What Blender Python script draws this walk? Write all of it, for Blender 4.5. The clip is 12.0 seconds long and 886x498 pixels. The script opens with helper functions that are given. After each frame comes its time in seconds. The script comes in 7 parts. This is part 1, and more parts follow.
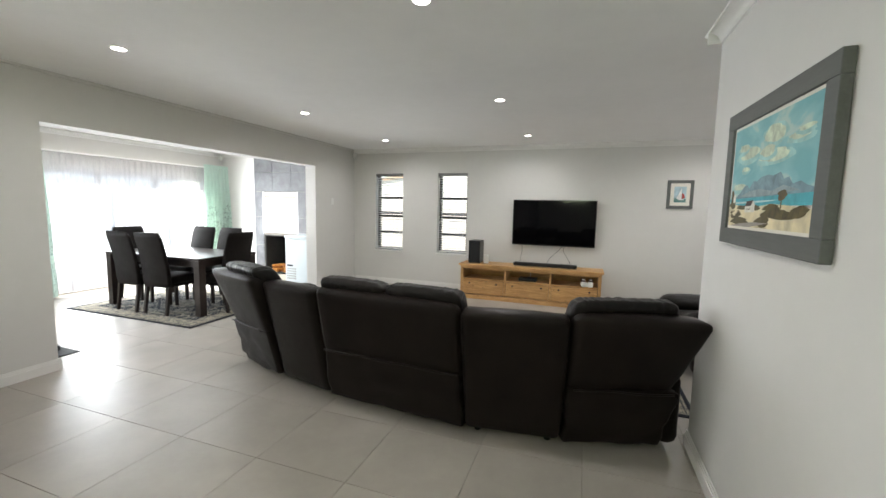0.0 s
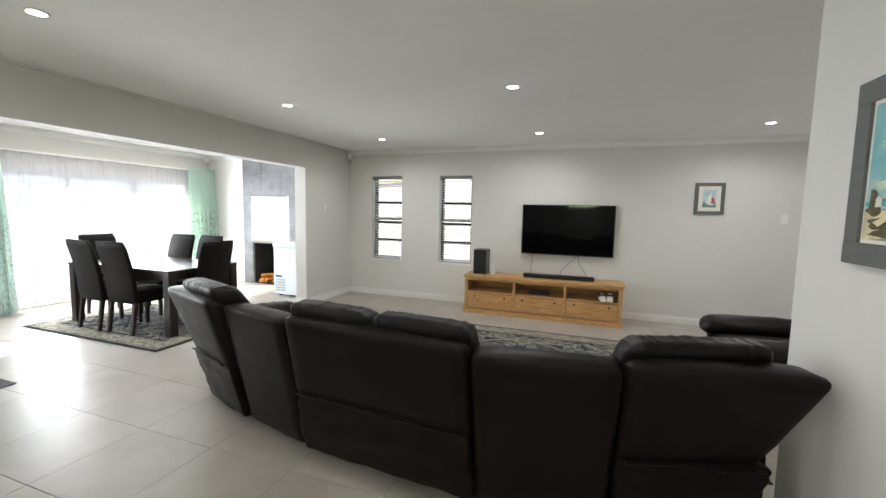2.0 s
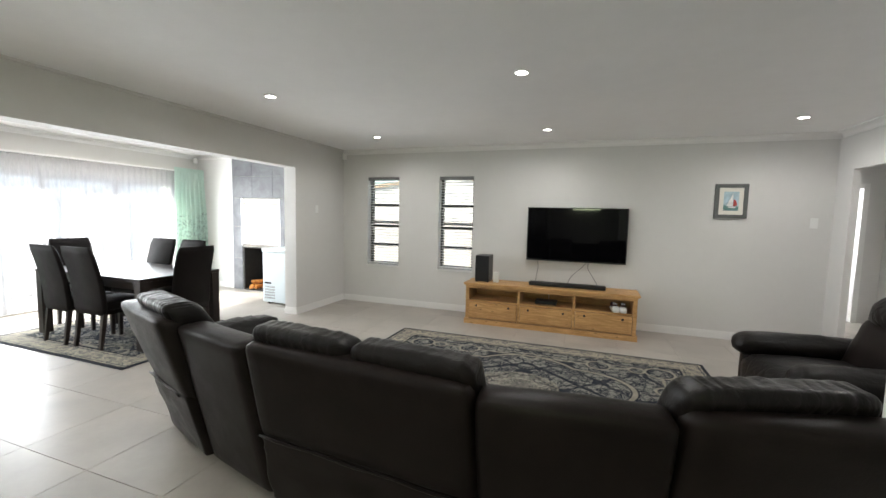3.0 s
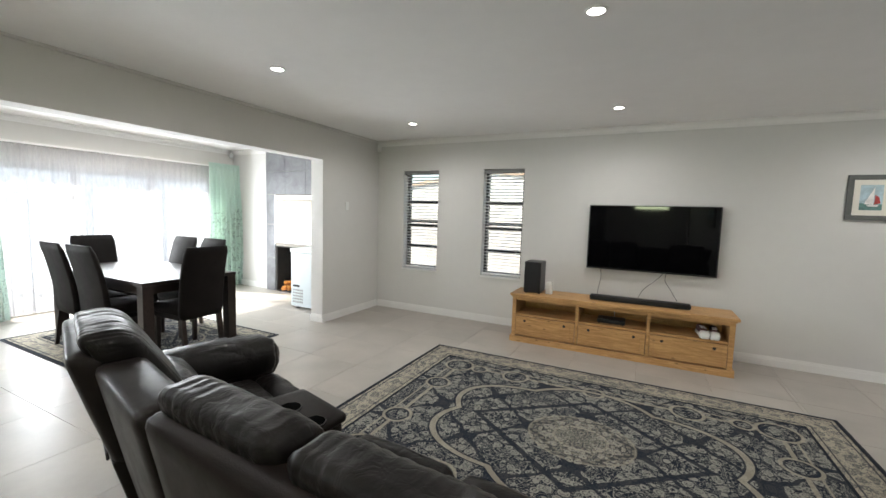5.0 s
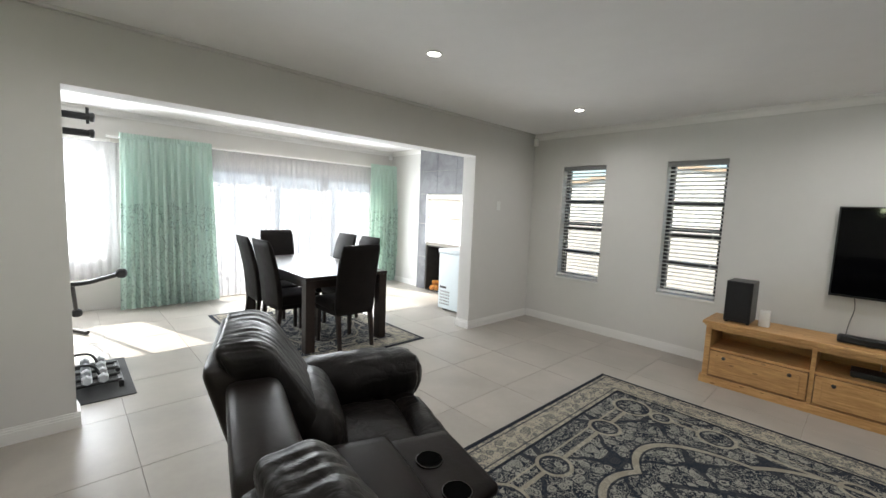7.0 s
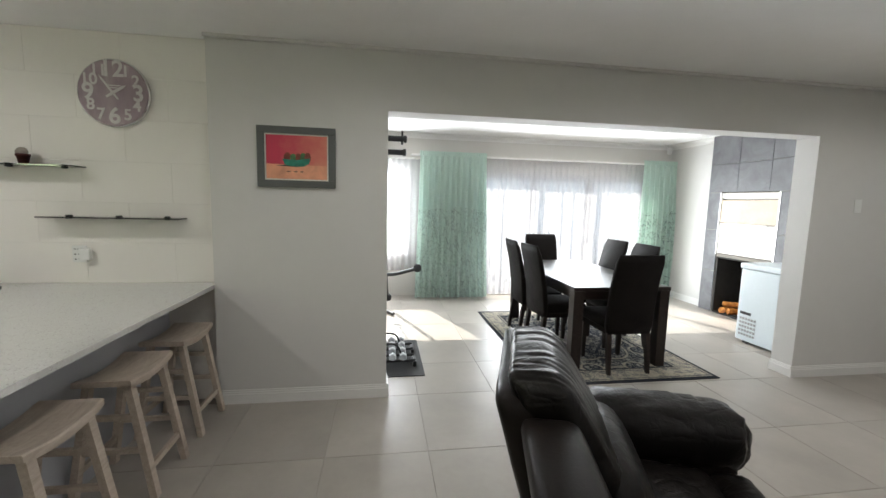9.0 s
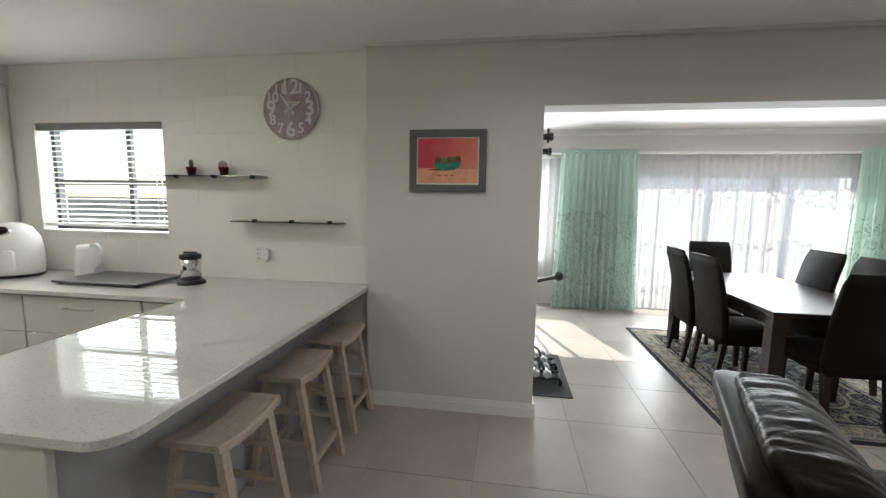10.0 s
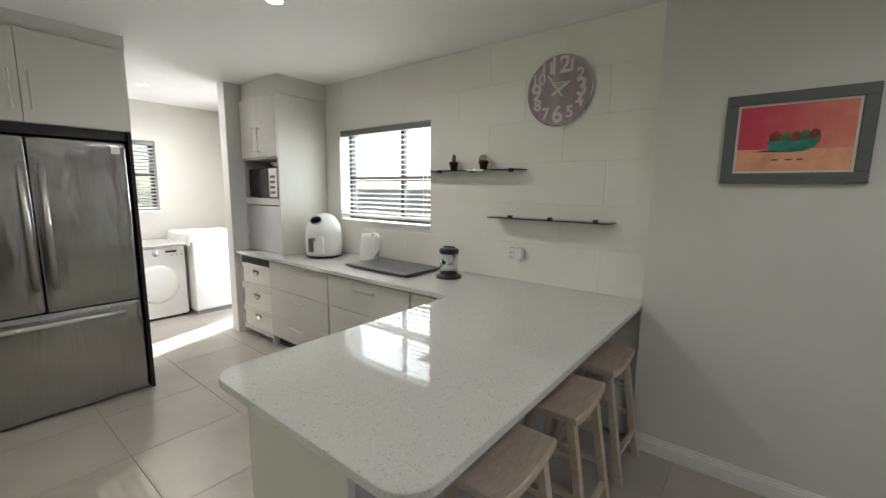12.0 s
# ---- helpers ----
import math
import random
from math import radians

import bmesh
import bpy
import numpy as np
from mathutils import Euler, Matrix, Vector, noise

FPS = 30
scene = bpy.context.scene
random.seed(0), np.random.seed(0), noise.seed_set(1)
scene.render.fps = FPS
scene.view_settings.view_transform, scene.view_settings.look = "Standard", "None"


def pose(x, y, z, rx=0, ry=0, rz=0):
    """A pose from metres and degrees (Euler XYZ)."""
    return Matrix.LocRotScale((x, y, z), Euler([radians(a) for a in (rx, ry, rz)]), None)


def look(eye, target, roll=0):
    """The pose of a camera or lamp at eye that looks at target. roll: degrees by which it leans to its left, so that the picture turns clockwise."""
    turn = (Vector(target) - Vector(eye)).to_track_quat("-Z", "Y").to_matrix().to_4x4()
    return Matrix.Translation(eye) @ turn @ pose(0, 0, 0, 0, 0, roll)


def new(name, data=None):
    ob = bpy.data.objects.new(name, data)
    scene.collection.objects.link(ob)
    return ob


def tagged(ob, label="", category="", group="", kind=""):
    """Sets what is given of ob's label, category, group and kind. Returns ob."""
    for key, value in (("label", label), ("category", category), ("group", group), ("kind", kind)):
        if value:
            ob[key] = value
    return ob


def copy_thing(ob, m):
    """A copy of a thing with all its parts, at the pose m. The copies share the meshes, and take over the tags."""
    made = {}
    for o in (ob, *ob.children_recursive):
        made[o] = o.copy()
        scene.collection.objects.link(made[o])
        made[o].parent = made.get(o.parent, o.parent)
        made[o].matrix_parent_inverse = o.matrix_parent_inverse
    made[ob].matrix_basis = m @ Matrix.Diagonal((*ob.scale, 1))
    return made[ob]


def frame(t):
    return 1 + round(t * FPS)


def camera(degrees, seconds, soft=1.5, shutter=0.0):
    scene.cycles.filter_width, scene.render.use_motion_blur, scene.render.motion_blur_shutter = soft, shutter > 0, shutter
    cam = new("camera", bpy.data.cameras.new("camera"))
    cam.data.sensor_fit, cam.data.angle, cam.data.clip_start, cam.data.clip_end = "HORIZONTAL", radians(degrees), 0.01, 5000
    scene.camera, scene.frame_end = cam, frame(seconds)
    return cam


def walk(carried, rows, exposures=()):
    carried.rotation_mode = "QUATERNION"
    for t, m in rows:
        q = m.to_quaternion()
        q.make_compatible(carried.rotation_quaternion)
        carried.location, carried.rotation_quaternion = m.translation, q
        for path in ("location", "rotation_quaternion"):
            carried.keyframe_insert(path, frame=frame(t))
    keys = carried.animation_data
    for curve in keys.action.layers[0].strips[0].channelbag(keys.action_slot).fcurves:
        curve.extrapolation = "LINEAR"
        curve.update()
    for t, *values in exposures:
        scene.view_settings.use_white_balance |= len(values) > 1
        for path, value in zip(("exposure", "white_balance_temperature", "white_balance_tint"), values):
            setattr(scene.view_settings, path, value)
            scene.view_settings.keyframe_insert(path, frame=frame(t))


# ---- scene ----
cam = camera(95.3, 12.0)
PATH = [
    (0, (0.304, 0.179, 1.499), (-0.353, 2.056, 1.29), 1.2),
    (0.5, (0.277, 0.302, 1.506), (-0.392, 2.176, 1.304), 1.1),
    (1, (0.223, 0.438, 1.496), (-0.448, 2.312, 1.302), 1.2),
    (1.5, (0.15, 0.615, 1.503), (-0.519, 2.491, 1.318), 1.2),
    (2, (0.085, 0.76, 1.501), (-0.58, 2.637, 1.318), 1.2),
    (2.5, (0.042, 0.983, 1.477), (-0.627, 2.861, 1.314), 1.3),
    (3, (-0.04, 1.158, 1.496), (-0.709, 3.035, 1.33), 1.3),
    (5, (-0.254, 1.926, 1.488), (-1.141, 3.71, 1.312), 1.7),
    (5.5, (-0.345, 2.048, 1.492), (-1.327, 3.781, 1.307), 1.9),
    (6, (-0.434, 2.17, 1.477), (-1.549, 3.82, 1.288), 2.1),
    (6.5, (-0.534, 2.255, 1.486), (-1.808, 3.784, 1.293), 2.3),
    (8.5, (-0.924, 2.314, 1.489), (-2.817, 2.92, 1.267), 1.7),
    (9, (-1.005, 2.259, 1.487), (-2.97, 2.56, 1.262), 1.4),
    (9.5, (-1.119, 2.172, 1.476), (-3.106, 2.175, 1.254), 1.1),
    (10, (-1.234, 2.065, 1.502), (-3.199, 1.77, 1.271), 0.9),
    (10.5, (-1.316, 1.977, 1.511), (-3.216, 1.399, 1.275), 0.9),
    (11, (-1.39, 1.871, 1.475), (-3.197, 1.043, 1.248), 1.1),
    (11.5, (-1.453, 1.728, 1.503), (-3.144, 0.694, 1.241), 0.7),
    (12, (-1.509, 1.607, 1.527), (-3.058, 0.377, 1.236), 0.6),
]
walk(cam, [(t, look(eye, target, roll)) for t, eye, target, roll in PATH], exposures=[(0, 3.05), (1.5, 3.05), (3, 2.97), (5, 2.93), (5.5, 2.87), (6.5, 2.74), (8.5, 2.58), (9.5, 2.43), (10.5, 2.26), (11.5, 2.20), (12, 2.28)])

# ---- world, sun and large lights ----
SUN_EL, SUN_AZ = 38.0, 19.0          # elevation; the light travels towards +x, turned this far to +y
DOWN_W, KITCHEN_W, LAUNDRY_W = 5.6, 8.5, 20.0
DOOR_W, FILL_W, KITCHEN_DAY = 4.0, 22.0, 6.0
world = bpy.data.worlds.new("sky")
scene.world = world
world.use_nodes = True
wn = world.node_tree
sky = wn.nodes.new("ShaderNodeTexSky")
sky.sky_type, sky.sun_disc = "NISHITA", False
sky.sun_elevation, sky.sun_rotation = radians(SUN_EL), radians(270.0 - SUN_AZ)
wn.links.new(sky.outputs[0], wn.nodes["Background"].inputs[0])
wn.nodes["Background"].inputs[1].default_value = 0.05
sun = new("sun", bpy.data.lights.new("sun", "SUN"))
sun.data.energy, sun.data.angle, sun.data.color = 3.0, radians(0.5), (1.0, 0.95, 0.87)
sd = Vector((math.cos(radians(SUN_EL)) * math.cos(radians(SUN_AZ)), math.cos(radians(SUN_EL)) * math.sin(radians(SUN_AZ)), -math.sin(radians(SUN_EL))))
sun.matrix_world = look((-20, -8, 16), Vector((-20, -8, 16)) + sd)


def window_lamp(name, eye, target, w, h, power, color=(0.91, 0.96, 1.0)):
    """An area lamp in place of daylight, at an opening or just inside it."""
    lamp = new(name, bpy.data.lights.new(name, "AREA"))
    lamp.data.shape, lamp.data.size, lamp.data.size_y = "RECTANGLE", w, h
    lamp.data.energy, lamp.data.color = power, color
    lamp.matrix_world = look(eye, target)
    return lamp


window_lamp("daylight_sliding_door", (-7.375, 5.25, 1.02), (0, 5.25, 1.0), 2.95, 1.86, DOOR_W)
# added fill lamp inside the room, before the sheer, so the sheer stays unlit
window_lamp("fill_sliding_door", (-6.98, 5.2, 1.10), (0, 5.2, 1.0), 2.6, 1.8, FILL_W)
window_lamp("daylight_side_window", (-7.45, 2.03, 1.35), (0, 2.03, 1.25), 1.1, 1.2, 16)
window_lamp("daylight_south_window", (-0.1, -2.80, 1.95), (-0.1, 5.0, 1.5), 1.0, 0.32, 4.5, (0.85, 1.0, 0.6))
window_lamp("daylight_kitchen_window", (-4.29, -1.177, 1.66), (0, -1.177, 2.1), 1.15, 0.86, KITCHEN_DAY)
# added lamp in an assumed, unseen window; brightens the door past the passage
window_lamp("fill_bedroom", (2.72, 10.3, 1.5), (4.5, 10.3, 1.3), 1.15, 1.15, 14)
window_lamp("daylight_laundry", (-4.28, -3.2, 1.2), (0, -3.3, 0.9), 0.36, 1.8, 7)


# ---- materials ----
class Nodes:
    """Small helper to write shader nodes as expressions."""

    def __init__(self, name):
        self.m = bpy.data.materials.new(name)
        self.m.use_nodes = True
        self.t = self.m.node_tree
        self.b = self.t.nodes["Principled BSDF"]
        self.out = self.t.nodes["Material Output"]

    def put(self, socket, v):
        if isinstance(v, bpy.types.NodeSocket):
            self.t.links.new(v, socket)
        else:
            socket.default_value = v

    def math(self, op, a, b=0.0, c=0.0):
        n = self.t.nodes.new("ShaderNodeMath")
        n.operation = op
        for s, v in zip(n.inputs, (a, b, c)):
            self.put(s, v)
        return n.outputs[0]

    def co(self, kind="Object"):
        return self.t.nodes.new("ShaderNodeTexCoord").outputs[kind]

    def xyz(self, v):
        n = self.t.nodes.new("ShaderNodeSeparateXYZ")
        self.t.links.new(v, n.inputs[0])
        return n.outputs

    def scaled(self, v, s):
        n = self.t.nodes.new("ShaderNodeMapping")
        self.t.links.new(v, n.inputs[0])
        n.inputs["Scale"].default_value = s
        return n.outputs[0]

    def noise(self, v, scale, detail=4.0, rough=0.55, distort=0.0):
        n = self.t.nodes.new("ShaderNodeTexNoise")
        if v is not None:
            self.t.links.new(v, n.inputs["Vector"])
        n.inputs["Scale"].default_value, n.inputs["Detail"].default_value = scale, detail
        n.inputs["Roughness"].default_value, n.inputs["Distortion"].default_value = rough, distort
        return n.outputs["Fac"]

    def voronoi(self, v, scale, feature="F1", out="Distance"):
        n = self.t.nodes.new("ShaderNodeTexVoronoi")
        n.feature = feature
        self.t.links.new(v, n.inputs["Vector"])
        n.inputs["Scale"].default_value = scale
        return n.outputs[out]

    def ramp(self, f, stops, mode="LINEAR"):
        n = self.t.nodes.new("ShaderNodeValToRGB")
        n.color_ramp.interpolation = mode
        e = n.color_ramp.elements
        e.remove(e[1])
        e[0].position, e[0].color = stops[0][0], (*stops[0][1], 1)
        for p, c in stops[1:]:
            e.new(p).color = (*c, 1)
        self.put(n.inputs[0], f)
        return n.outputs[0]

    def mix(self, f, a, b, kind="MIX"):
        n = self.t.nodes.new("ShaderNodeMix")
        n.data_type, n.blend_type = "RGBA", kind
        self.put(n.inputs[0], f)
        for s, v in ((n.inputs[6], a), (n.inputs[7], b)):
            self.put(s, v if isinstance(v, bpy.types.NodeSocket) else (*v, 1))
        return n.outputs[2]

    def bump(self, h, strength, dist=0.01):
        n = self.t.nodes.new("ShaderNodeBump")
        n.inputs["Strength"].default_value, n.inputs["Distance"].default_value = strength, dist
        self.t.links.new(h, n.inputs["Height"])
        self.t.links.new(n.outputs[0], self.b.inputs["Normal"])

    def set(self, **kw):
        names = {"color": "Base Color", "rough": "Roughness", "metal": "Metallic", "spec": "Specular IOR Level", "coat": "Coat Weight", "coat_rough": "Coat Roughness", "trans": "Transmission Weight", "ior": "IOR", "alpha": "Alpha", "sheen": "Sheen Weight", "emit": "Emission Color", "power": "Emission Strength"}
        for k, v in kw.items():
            if isinstance(v, tuple):
                v = (*v, 1)
            self.put(self.b.inputs[names[k]], v)
        return self


def plain(name, color, rough=0.5, metal=0.0, var=0.12, scale=6.0, bump=0.0, bscale=60.0, rvar=0.1, coat=0.0):
    """A painted, moulded or metal surface with stains at two scales and a fine relief."""
    n = Nodes(name)
    v = n.co()
    big, fine = n.noise(v, scale, 3), n.noise(v, scale * 9, 3)
    f = n.math("ADD", n.math("MULTIPLY", big, 0.65), n.math("MULTIPLY", fine, 0.35))
    lo, hi = tuple(c * (1 - var) for c in color), tuple(min(1.0, c * (1 + var)) for c in color)
    n.set(color=n.ramp(f, [(0.3, lo), (0.7, hi)]), metal=metal, coat=coat)
    n.set(rough=n.math("MULTIPLY_ADD", big, rvar, rough - rvar / 2))
    if bump:
        n.bump(n.noise(v, bscale, 3), bump, 0.004)
    return n.m


def wood(name, dark, light, rough=0.45, stretch=(14, 1.2, 14), knots=False, coat=0.0):
    n = Nodes(name)
    v = n.co()
    r = n.t.nodes.new("ShaderNodeObjectInfo").outputs["Random"]
    add = n.t.nodes.new("ShaderNodeVectorMath")
    n.t.links.new(n.scaled(v, stretch), add.inputs[0])
    n.t.links.new(n.math("MULTIPLY", r, 37.0), add.inputs[1])
    g = n.noise(add.outputs[0], 2.2, 6, 0.6, 1.2)
    fine = n.noise(add.outputs[0], 14, 3)
    f = n.math("ADD", n.math("MULTIPLY", g, 0.75), n.math("MULTIPLY", fine, 0.25))
    c = n.ramp(f, [(0.32, dark), (0.5, tuple((a + b) / 2 for a, b in zip(dark, light))), (0.68, light)])
    if knots:
        k = n.math("LESS_THAN", n.voronoi(n.scaled(v, (3, 3, 7)), 1.6), 0.09)
        c = n.mix(n.math("MULTIPLY", k, 0.6), c, tuple(x * 0.4 for x in dark))
    n.set(color=c, rough=n.math("MULTIPLY_ADD", fine, 0.2, rough - 0.1), coat=coat)
    n.bump(f, 0.15, 0.003)
    return n.m


def leather(name, color, rough=0.38):
    n = Nodes(name)
    v = n.co()
    big = n.noise(v, 5, 4)
    n.set(color=n.ramp(big, [(0.3, tuple(c * 0.75 for c in color)), (0.7, tuple(c * 1.3 for c in color))]))
    n.set(rough=n.math("MULTIPLY_ADD", n.noise(v, 9, 4), 0.22, rough - 0.11), spec=0.11)
    h = n.math("ADD", n.math("MULTIPLY", n.voronoi(v, 260), 0.25), n.math("MULTIPLY", n.noise(v, 26, 5, 0.6, 0.8), 0.6))
    n.bump(h, 0.3, 0.004)
    return n.m


M_WALL = plain("wall_paint_warm_grey", (0.655, 0.643, 0.622), 0.75, var=0.025, scale=1.2, bump=0.06, bscale=160)
M_WALL_DINING = plain("wall_paint_cream", (0.64, 0.62, 0.585), 0.75, var=0.02, scale=1.2, bump=0.06, bscale=160)
M_CEIL = plain("ceiling_paint_white", (0.85, 0.847, 0.838), 0.8, var=0.03, scale=0.8, bump=0.05, bscale=120)
M_TRIM = plain("white_trim_paint", (0.78, 0.77, 0.75), 0.4, var=0.03)
M_GROUT = plain("grey_grout", (0.27, 0.245, 0.215), 0.85, var=0.1, scale=20)
M_GROUT_WALL = plain("pale_grout", (0.74, 0.71, 0.665), 0.85, var=0.05, scale=20)
M_TILE_WALL = plain("cream_glazed_wall_tile", (0.82, 0.79, 0.745), 0.38, var=0.015, scale=2)
M_BLACK_FRAME = plain("dark_bronze_window_frame", (0.018, 0.018, 0.02), 0.4, var=0.2)
M_SLAT = plain("white_blind_slat", (0.80, 0.80, 0.78), 0.4, var=0.03)
M_PLASTIC_W = plain("white_plastic", (0.78, 0.78, 0.76), 0.35, var=0.03)
M_PLASTIC_B = plain("black_plastic", (0.014, 0.014, 0.015), 0.35, var=0.2)
M_RUBBER = plain("black_rubber", (0.02, 0.02, 0.021), 0.75, var=0.25, bump=0.3, bscale=200)
M_STEEL = plain("brushed_steel", (0.55, 0.54, 0.52), 0.3, 1.0, var=0.06, scale=3)
M_CHROME = plain("chrome", (0.7, 0.7, 0.7), 0.12, 1.0, var=0.03)
M_CAB = plain("light_greige_cabinet_board", (0.60, 0.585, 0.545), 0.55, var=0.02, scale=3)
M_LEATHER = leather("dark_brown_leather", (0.0105, 0.0076, 0.0066), 0.38)
n_ = Nodes("creased_brown_leather")
v_ = n_.co()
g_ = n_.noise(v_, 5, 4)
n_.set(color=n_.ramp(g_, [(0.3, (0.0045, 0.0035, 0.0031)), (0.7, (0.0085, 0.0065, 0.0058))]), spec=0.2)
n_.set(rough=n_.math("MULTIPLY_ADD", n_.noise(v_, 9, 4), 0.2, 0.27))
k_ = n_.math("MINIMUM", n_.math("MULTIPLY", n_.math("ABSOLUTE", n_.math("SUBTRACT", n_.noise(n_.scaled(v_, (1.0, 0.45, 1.0)), 9, 2, 0.5, 0.5), 0.5)), 9.0), 1.0)
k2_ = n_.math("MINIMUM", n_.math("MULTIPLY", n_.math("ABSOLUTE", n_.math("SUBTRACT", n_.noise(v_, 23, 2, 0.5, 0.8), 0.5)), 7.0), 1.0)
n_.bump(n_.math("ADD", n_.math("ADD", k_, n_.math("MULTIPLY", k2_, 0.35)), n_.math("MULTIPLY", n_.voronoi(v_, 260), 0.06)), 0.30, 0.006)
M_LEATHER_SOFT = n_.m
M_LEATHER_CH = leather("dark_brown_chair_leatherette", (0.009, 0.007, 0.0065), 0.62)
M_PINE = wood("honey_pine", (0.36, 0.18, 0.058), (0.68, 0.41, 0.175), 0.45, (1.5, 14, 14), knots=True)
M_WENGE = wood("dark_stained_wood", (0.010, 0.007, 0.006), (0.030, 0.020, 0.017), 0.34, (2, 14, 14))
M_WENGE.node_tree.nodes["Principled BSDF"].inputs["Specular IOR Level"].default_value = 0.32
M_STOOL = wood("pale_limed_wood", (0.40, 0.33, 0.265), (0.56, 0.48, 0.40), 0.55, (3, 12, 12))
M_FRAME = wood("grey_washed_frame_wood", (0.095, 0.10, 0.095), (0.12, 0.126, 0.12), 0.55)
M_MOUNT = plain("cream_picture_mount", (0.74, 0.71, 0.64), 0.7, var=0.04)


def floor_tile_material(name, base):
    n = Nodes(name)
    info = n.t.nodes.new("ShaderNodeObjectInfo")
    add = n.t.nodes.new("ShaderNodeVectorMath")
    n.t.links.new(n.co(), add.inputs[0])
    n.t.links.new(n.math("MULTIPLY", info.outputs["Random"], 91.0), add.inputs[1])
    v = add.outputs[0]
    cloud, fine = n.noise(v, 2.2, 3, 0.5), n.noise(v, 24, 3)
    f = n.math("ADD", n.math("MULTIPLY", cloud, 0.85), n.math("MULTIPLY", fine, 0.2))
    f = n.math("ADD", f, n.math("MULTIPLY", info.outputs["Random"], 0.06))
    n.set(color=n.ramp(f, [(0.2, tuple(x * 0.80 for x in base)), (0.8, tuple(x * 1.14 for x in base))]))
    n.set(rough=n.math("MULTIPLY_ADD", fine, 0.08, 0.31), spec=0.45)
    return n.m


M_TILE = floor_tile_material("greige_porcelain_floor_tile", (0.362, 0.333, 0.295))
n_ = Nodes("speckled_white_quartz")
v_ = n_.co()
sp = n_.voronoi(v_, 190, out="Color")
spk = n_.math("GREATER_THAN", n_.xyz(sp)[0], 0.86)
spd = n_.math("LESS_THAN", n_.xyz(sp)[1], 0.045)
c_ = n_.mix(n_.math("MULTIPLY", spk, 0.25), (0.60, 0.60, 0.575), (0.78, 0.78, 0.76))
c_ = n_.mix(n_.math("MULTIPLY", spd, 0.38), c_, (0.27, 0.25, 0.21))
n_.set(color=c_, rough=n_.math("MULTIPLY_ADD", n_.noise(v_, 8, 3), 0.02, 0.015), spec=0.6)
M_QUARTZ = n_.m

n_ = Nodes("clear_window_glass")
tp_, gl_, mx_ = n_.t.nodes.new("ShaderNodeBsdfTransparent"), n_.t.nodes.new("ShaderNodeBsdfGlossy"), n_.t.nodes.new("ShaderNodeMixShader")
tp_.inputs[0].default_value, gl_.inputs["Roughness"].default_value, mx_.inputs[0].default_value = (0.94, 0.97, 0.96, 1), 0.02, 0.06
n_.t.links.new(tp_.outputs[0], mx_.inputs[1])
n_.t.links.new(gl_.outputs[0], mx_.inputs[2])
n_.t.links.new(mx_.outputs[0], n_.out.inputs[0])
M_GLASS = n_.m
n_ = Nodes("smoked_shelf_glass")
n_.set(color=(0.03, 0.028, 0.028), rough=0.06, alpha=0.8)
M_SMOKED = n_.m
n_ = Nodes("glossy_black_screen")
n_.set(color=(0.002, 0.002, 0.0025), rough=0.045, spec=0.2)
M_SCREEN = n_.m
n_ = Nodes("lit_lamp_diffuser")
n_.set(color=(0.9, 0.9, 0.88), rough=0.5, emit=(1.0, 0.97, 0.92), power=4.0)
M_LAMP = n_.m
M_STEEL_PALE = plain("pale_aluminium_slat", (0.62, 0.63, 0.65), 0.4, 0.6, var=0.03)
# black in place of the shade down in the cup wells, which are not cut
M_VOID = plain("matt_black_well_shade", (0.004, 0.004, 0.004), 0.95, var=0.2)
M_VOID.node_tree.nodes["Principled BSDF"].inputs["Specular IOR Level"].default_value = 0.0
M_SHUTTER = plain("satin_steel_shutter", (0.44, 0.42, 0.38), 0.5, 0.3, var=0.08, scale=4)
M_SHUTTER_WARM = plain("tan_stained_steel", (0.42, 0.34, 0.26), 0.5, 0.3, var=0.15, scale=5)


# ---- building helpers ----
def link(name, bm, material, parent=None, label="", smooth=False):
    me = bpy.data.meshes.new(name)
    bm.to_mesh(me)
    bm.free()
    me.materials.append(material)
    if smooth:
        me.polygons.foreach_set("use_smooth", [True] * len(me.polygons))
    ob = new(name, me)
    ob.parent = parent
    if label:
        ob["label"] = label
    return ob


def part(name, bm, material, parent, label="", smooth=False):
    """One mesh under a thing or under a part."""
    return link(name, bm, material, parent, label, smooth)


def thing(name, label, category, m=None, group=""):
    ob = tagged(new(name), label, category, group)
    ob.matrix_basis = m if m is not None else Matrix()
    return ob


def add_box(bm, x0, x1, y0, y1, z0, z1):
    v = [bm.verts.new(p) for p in ((x0, y0, z0), (x1, y0, z0), (x1, y1, z0), (x0, y1, z0), (x0, y0, z1), (x1, y0, z1), (x1, y1, z1), (x0, y1, z1))]
    for f in ((3, 2, 1, 0), (4, 5, 6, 7), (0, 1, 5, 4), (1, 2, 6, 5), (2, 3, 7, 6), (3, 0, 4, 7)):
        bm.faces.new([v[i] for i in f])
    return v


def box(x0, x1, y0, y1, z0, z1, bevel=0.0, seg=2):
    bm = bmesh.new()
    add_box(bm, x0, x1, y0, y1, z0, z1)
    if bevel:
        bmesh.ops.bevel(bm, geom=bm.edges[:], offset=bevel, segments=seg, profile=0.6, affect="EDGES")
    return bm


def rod(p, q, r, r2=None, seg=14):
    """A round bar from p to q."""
    p, q = Vector(p), Vector(q)
    bm = bmesh.new()
    m = Matrix.Translation((p + q) / 2) @ (q - p).to_track_quat("Z", "Y").to_matrix().to_4x4()
    bmesh.ops.create_cone(bm, cap_ends=True, segments=seg, radius1=r, radius2=r if r2 is None else r2, depth=(q - p).length, matrix=m)
    return bm


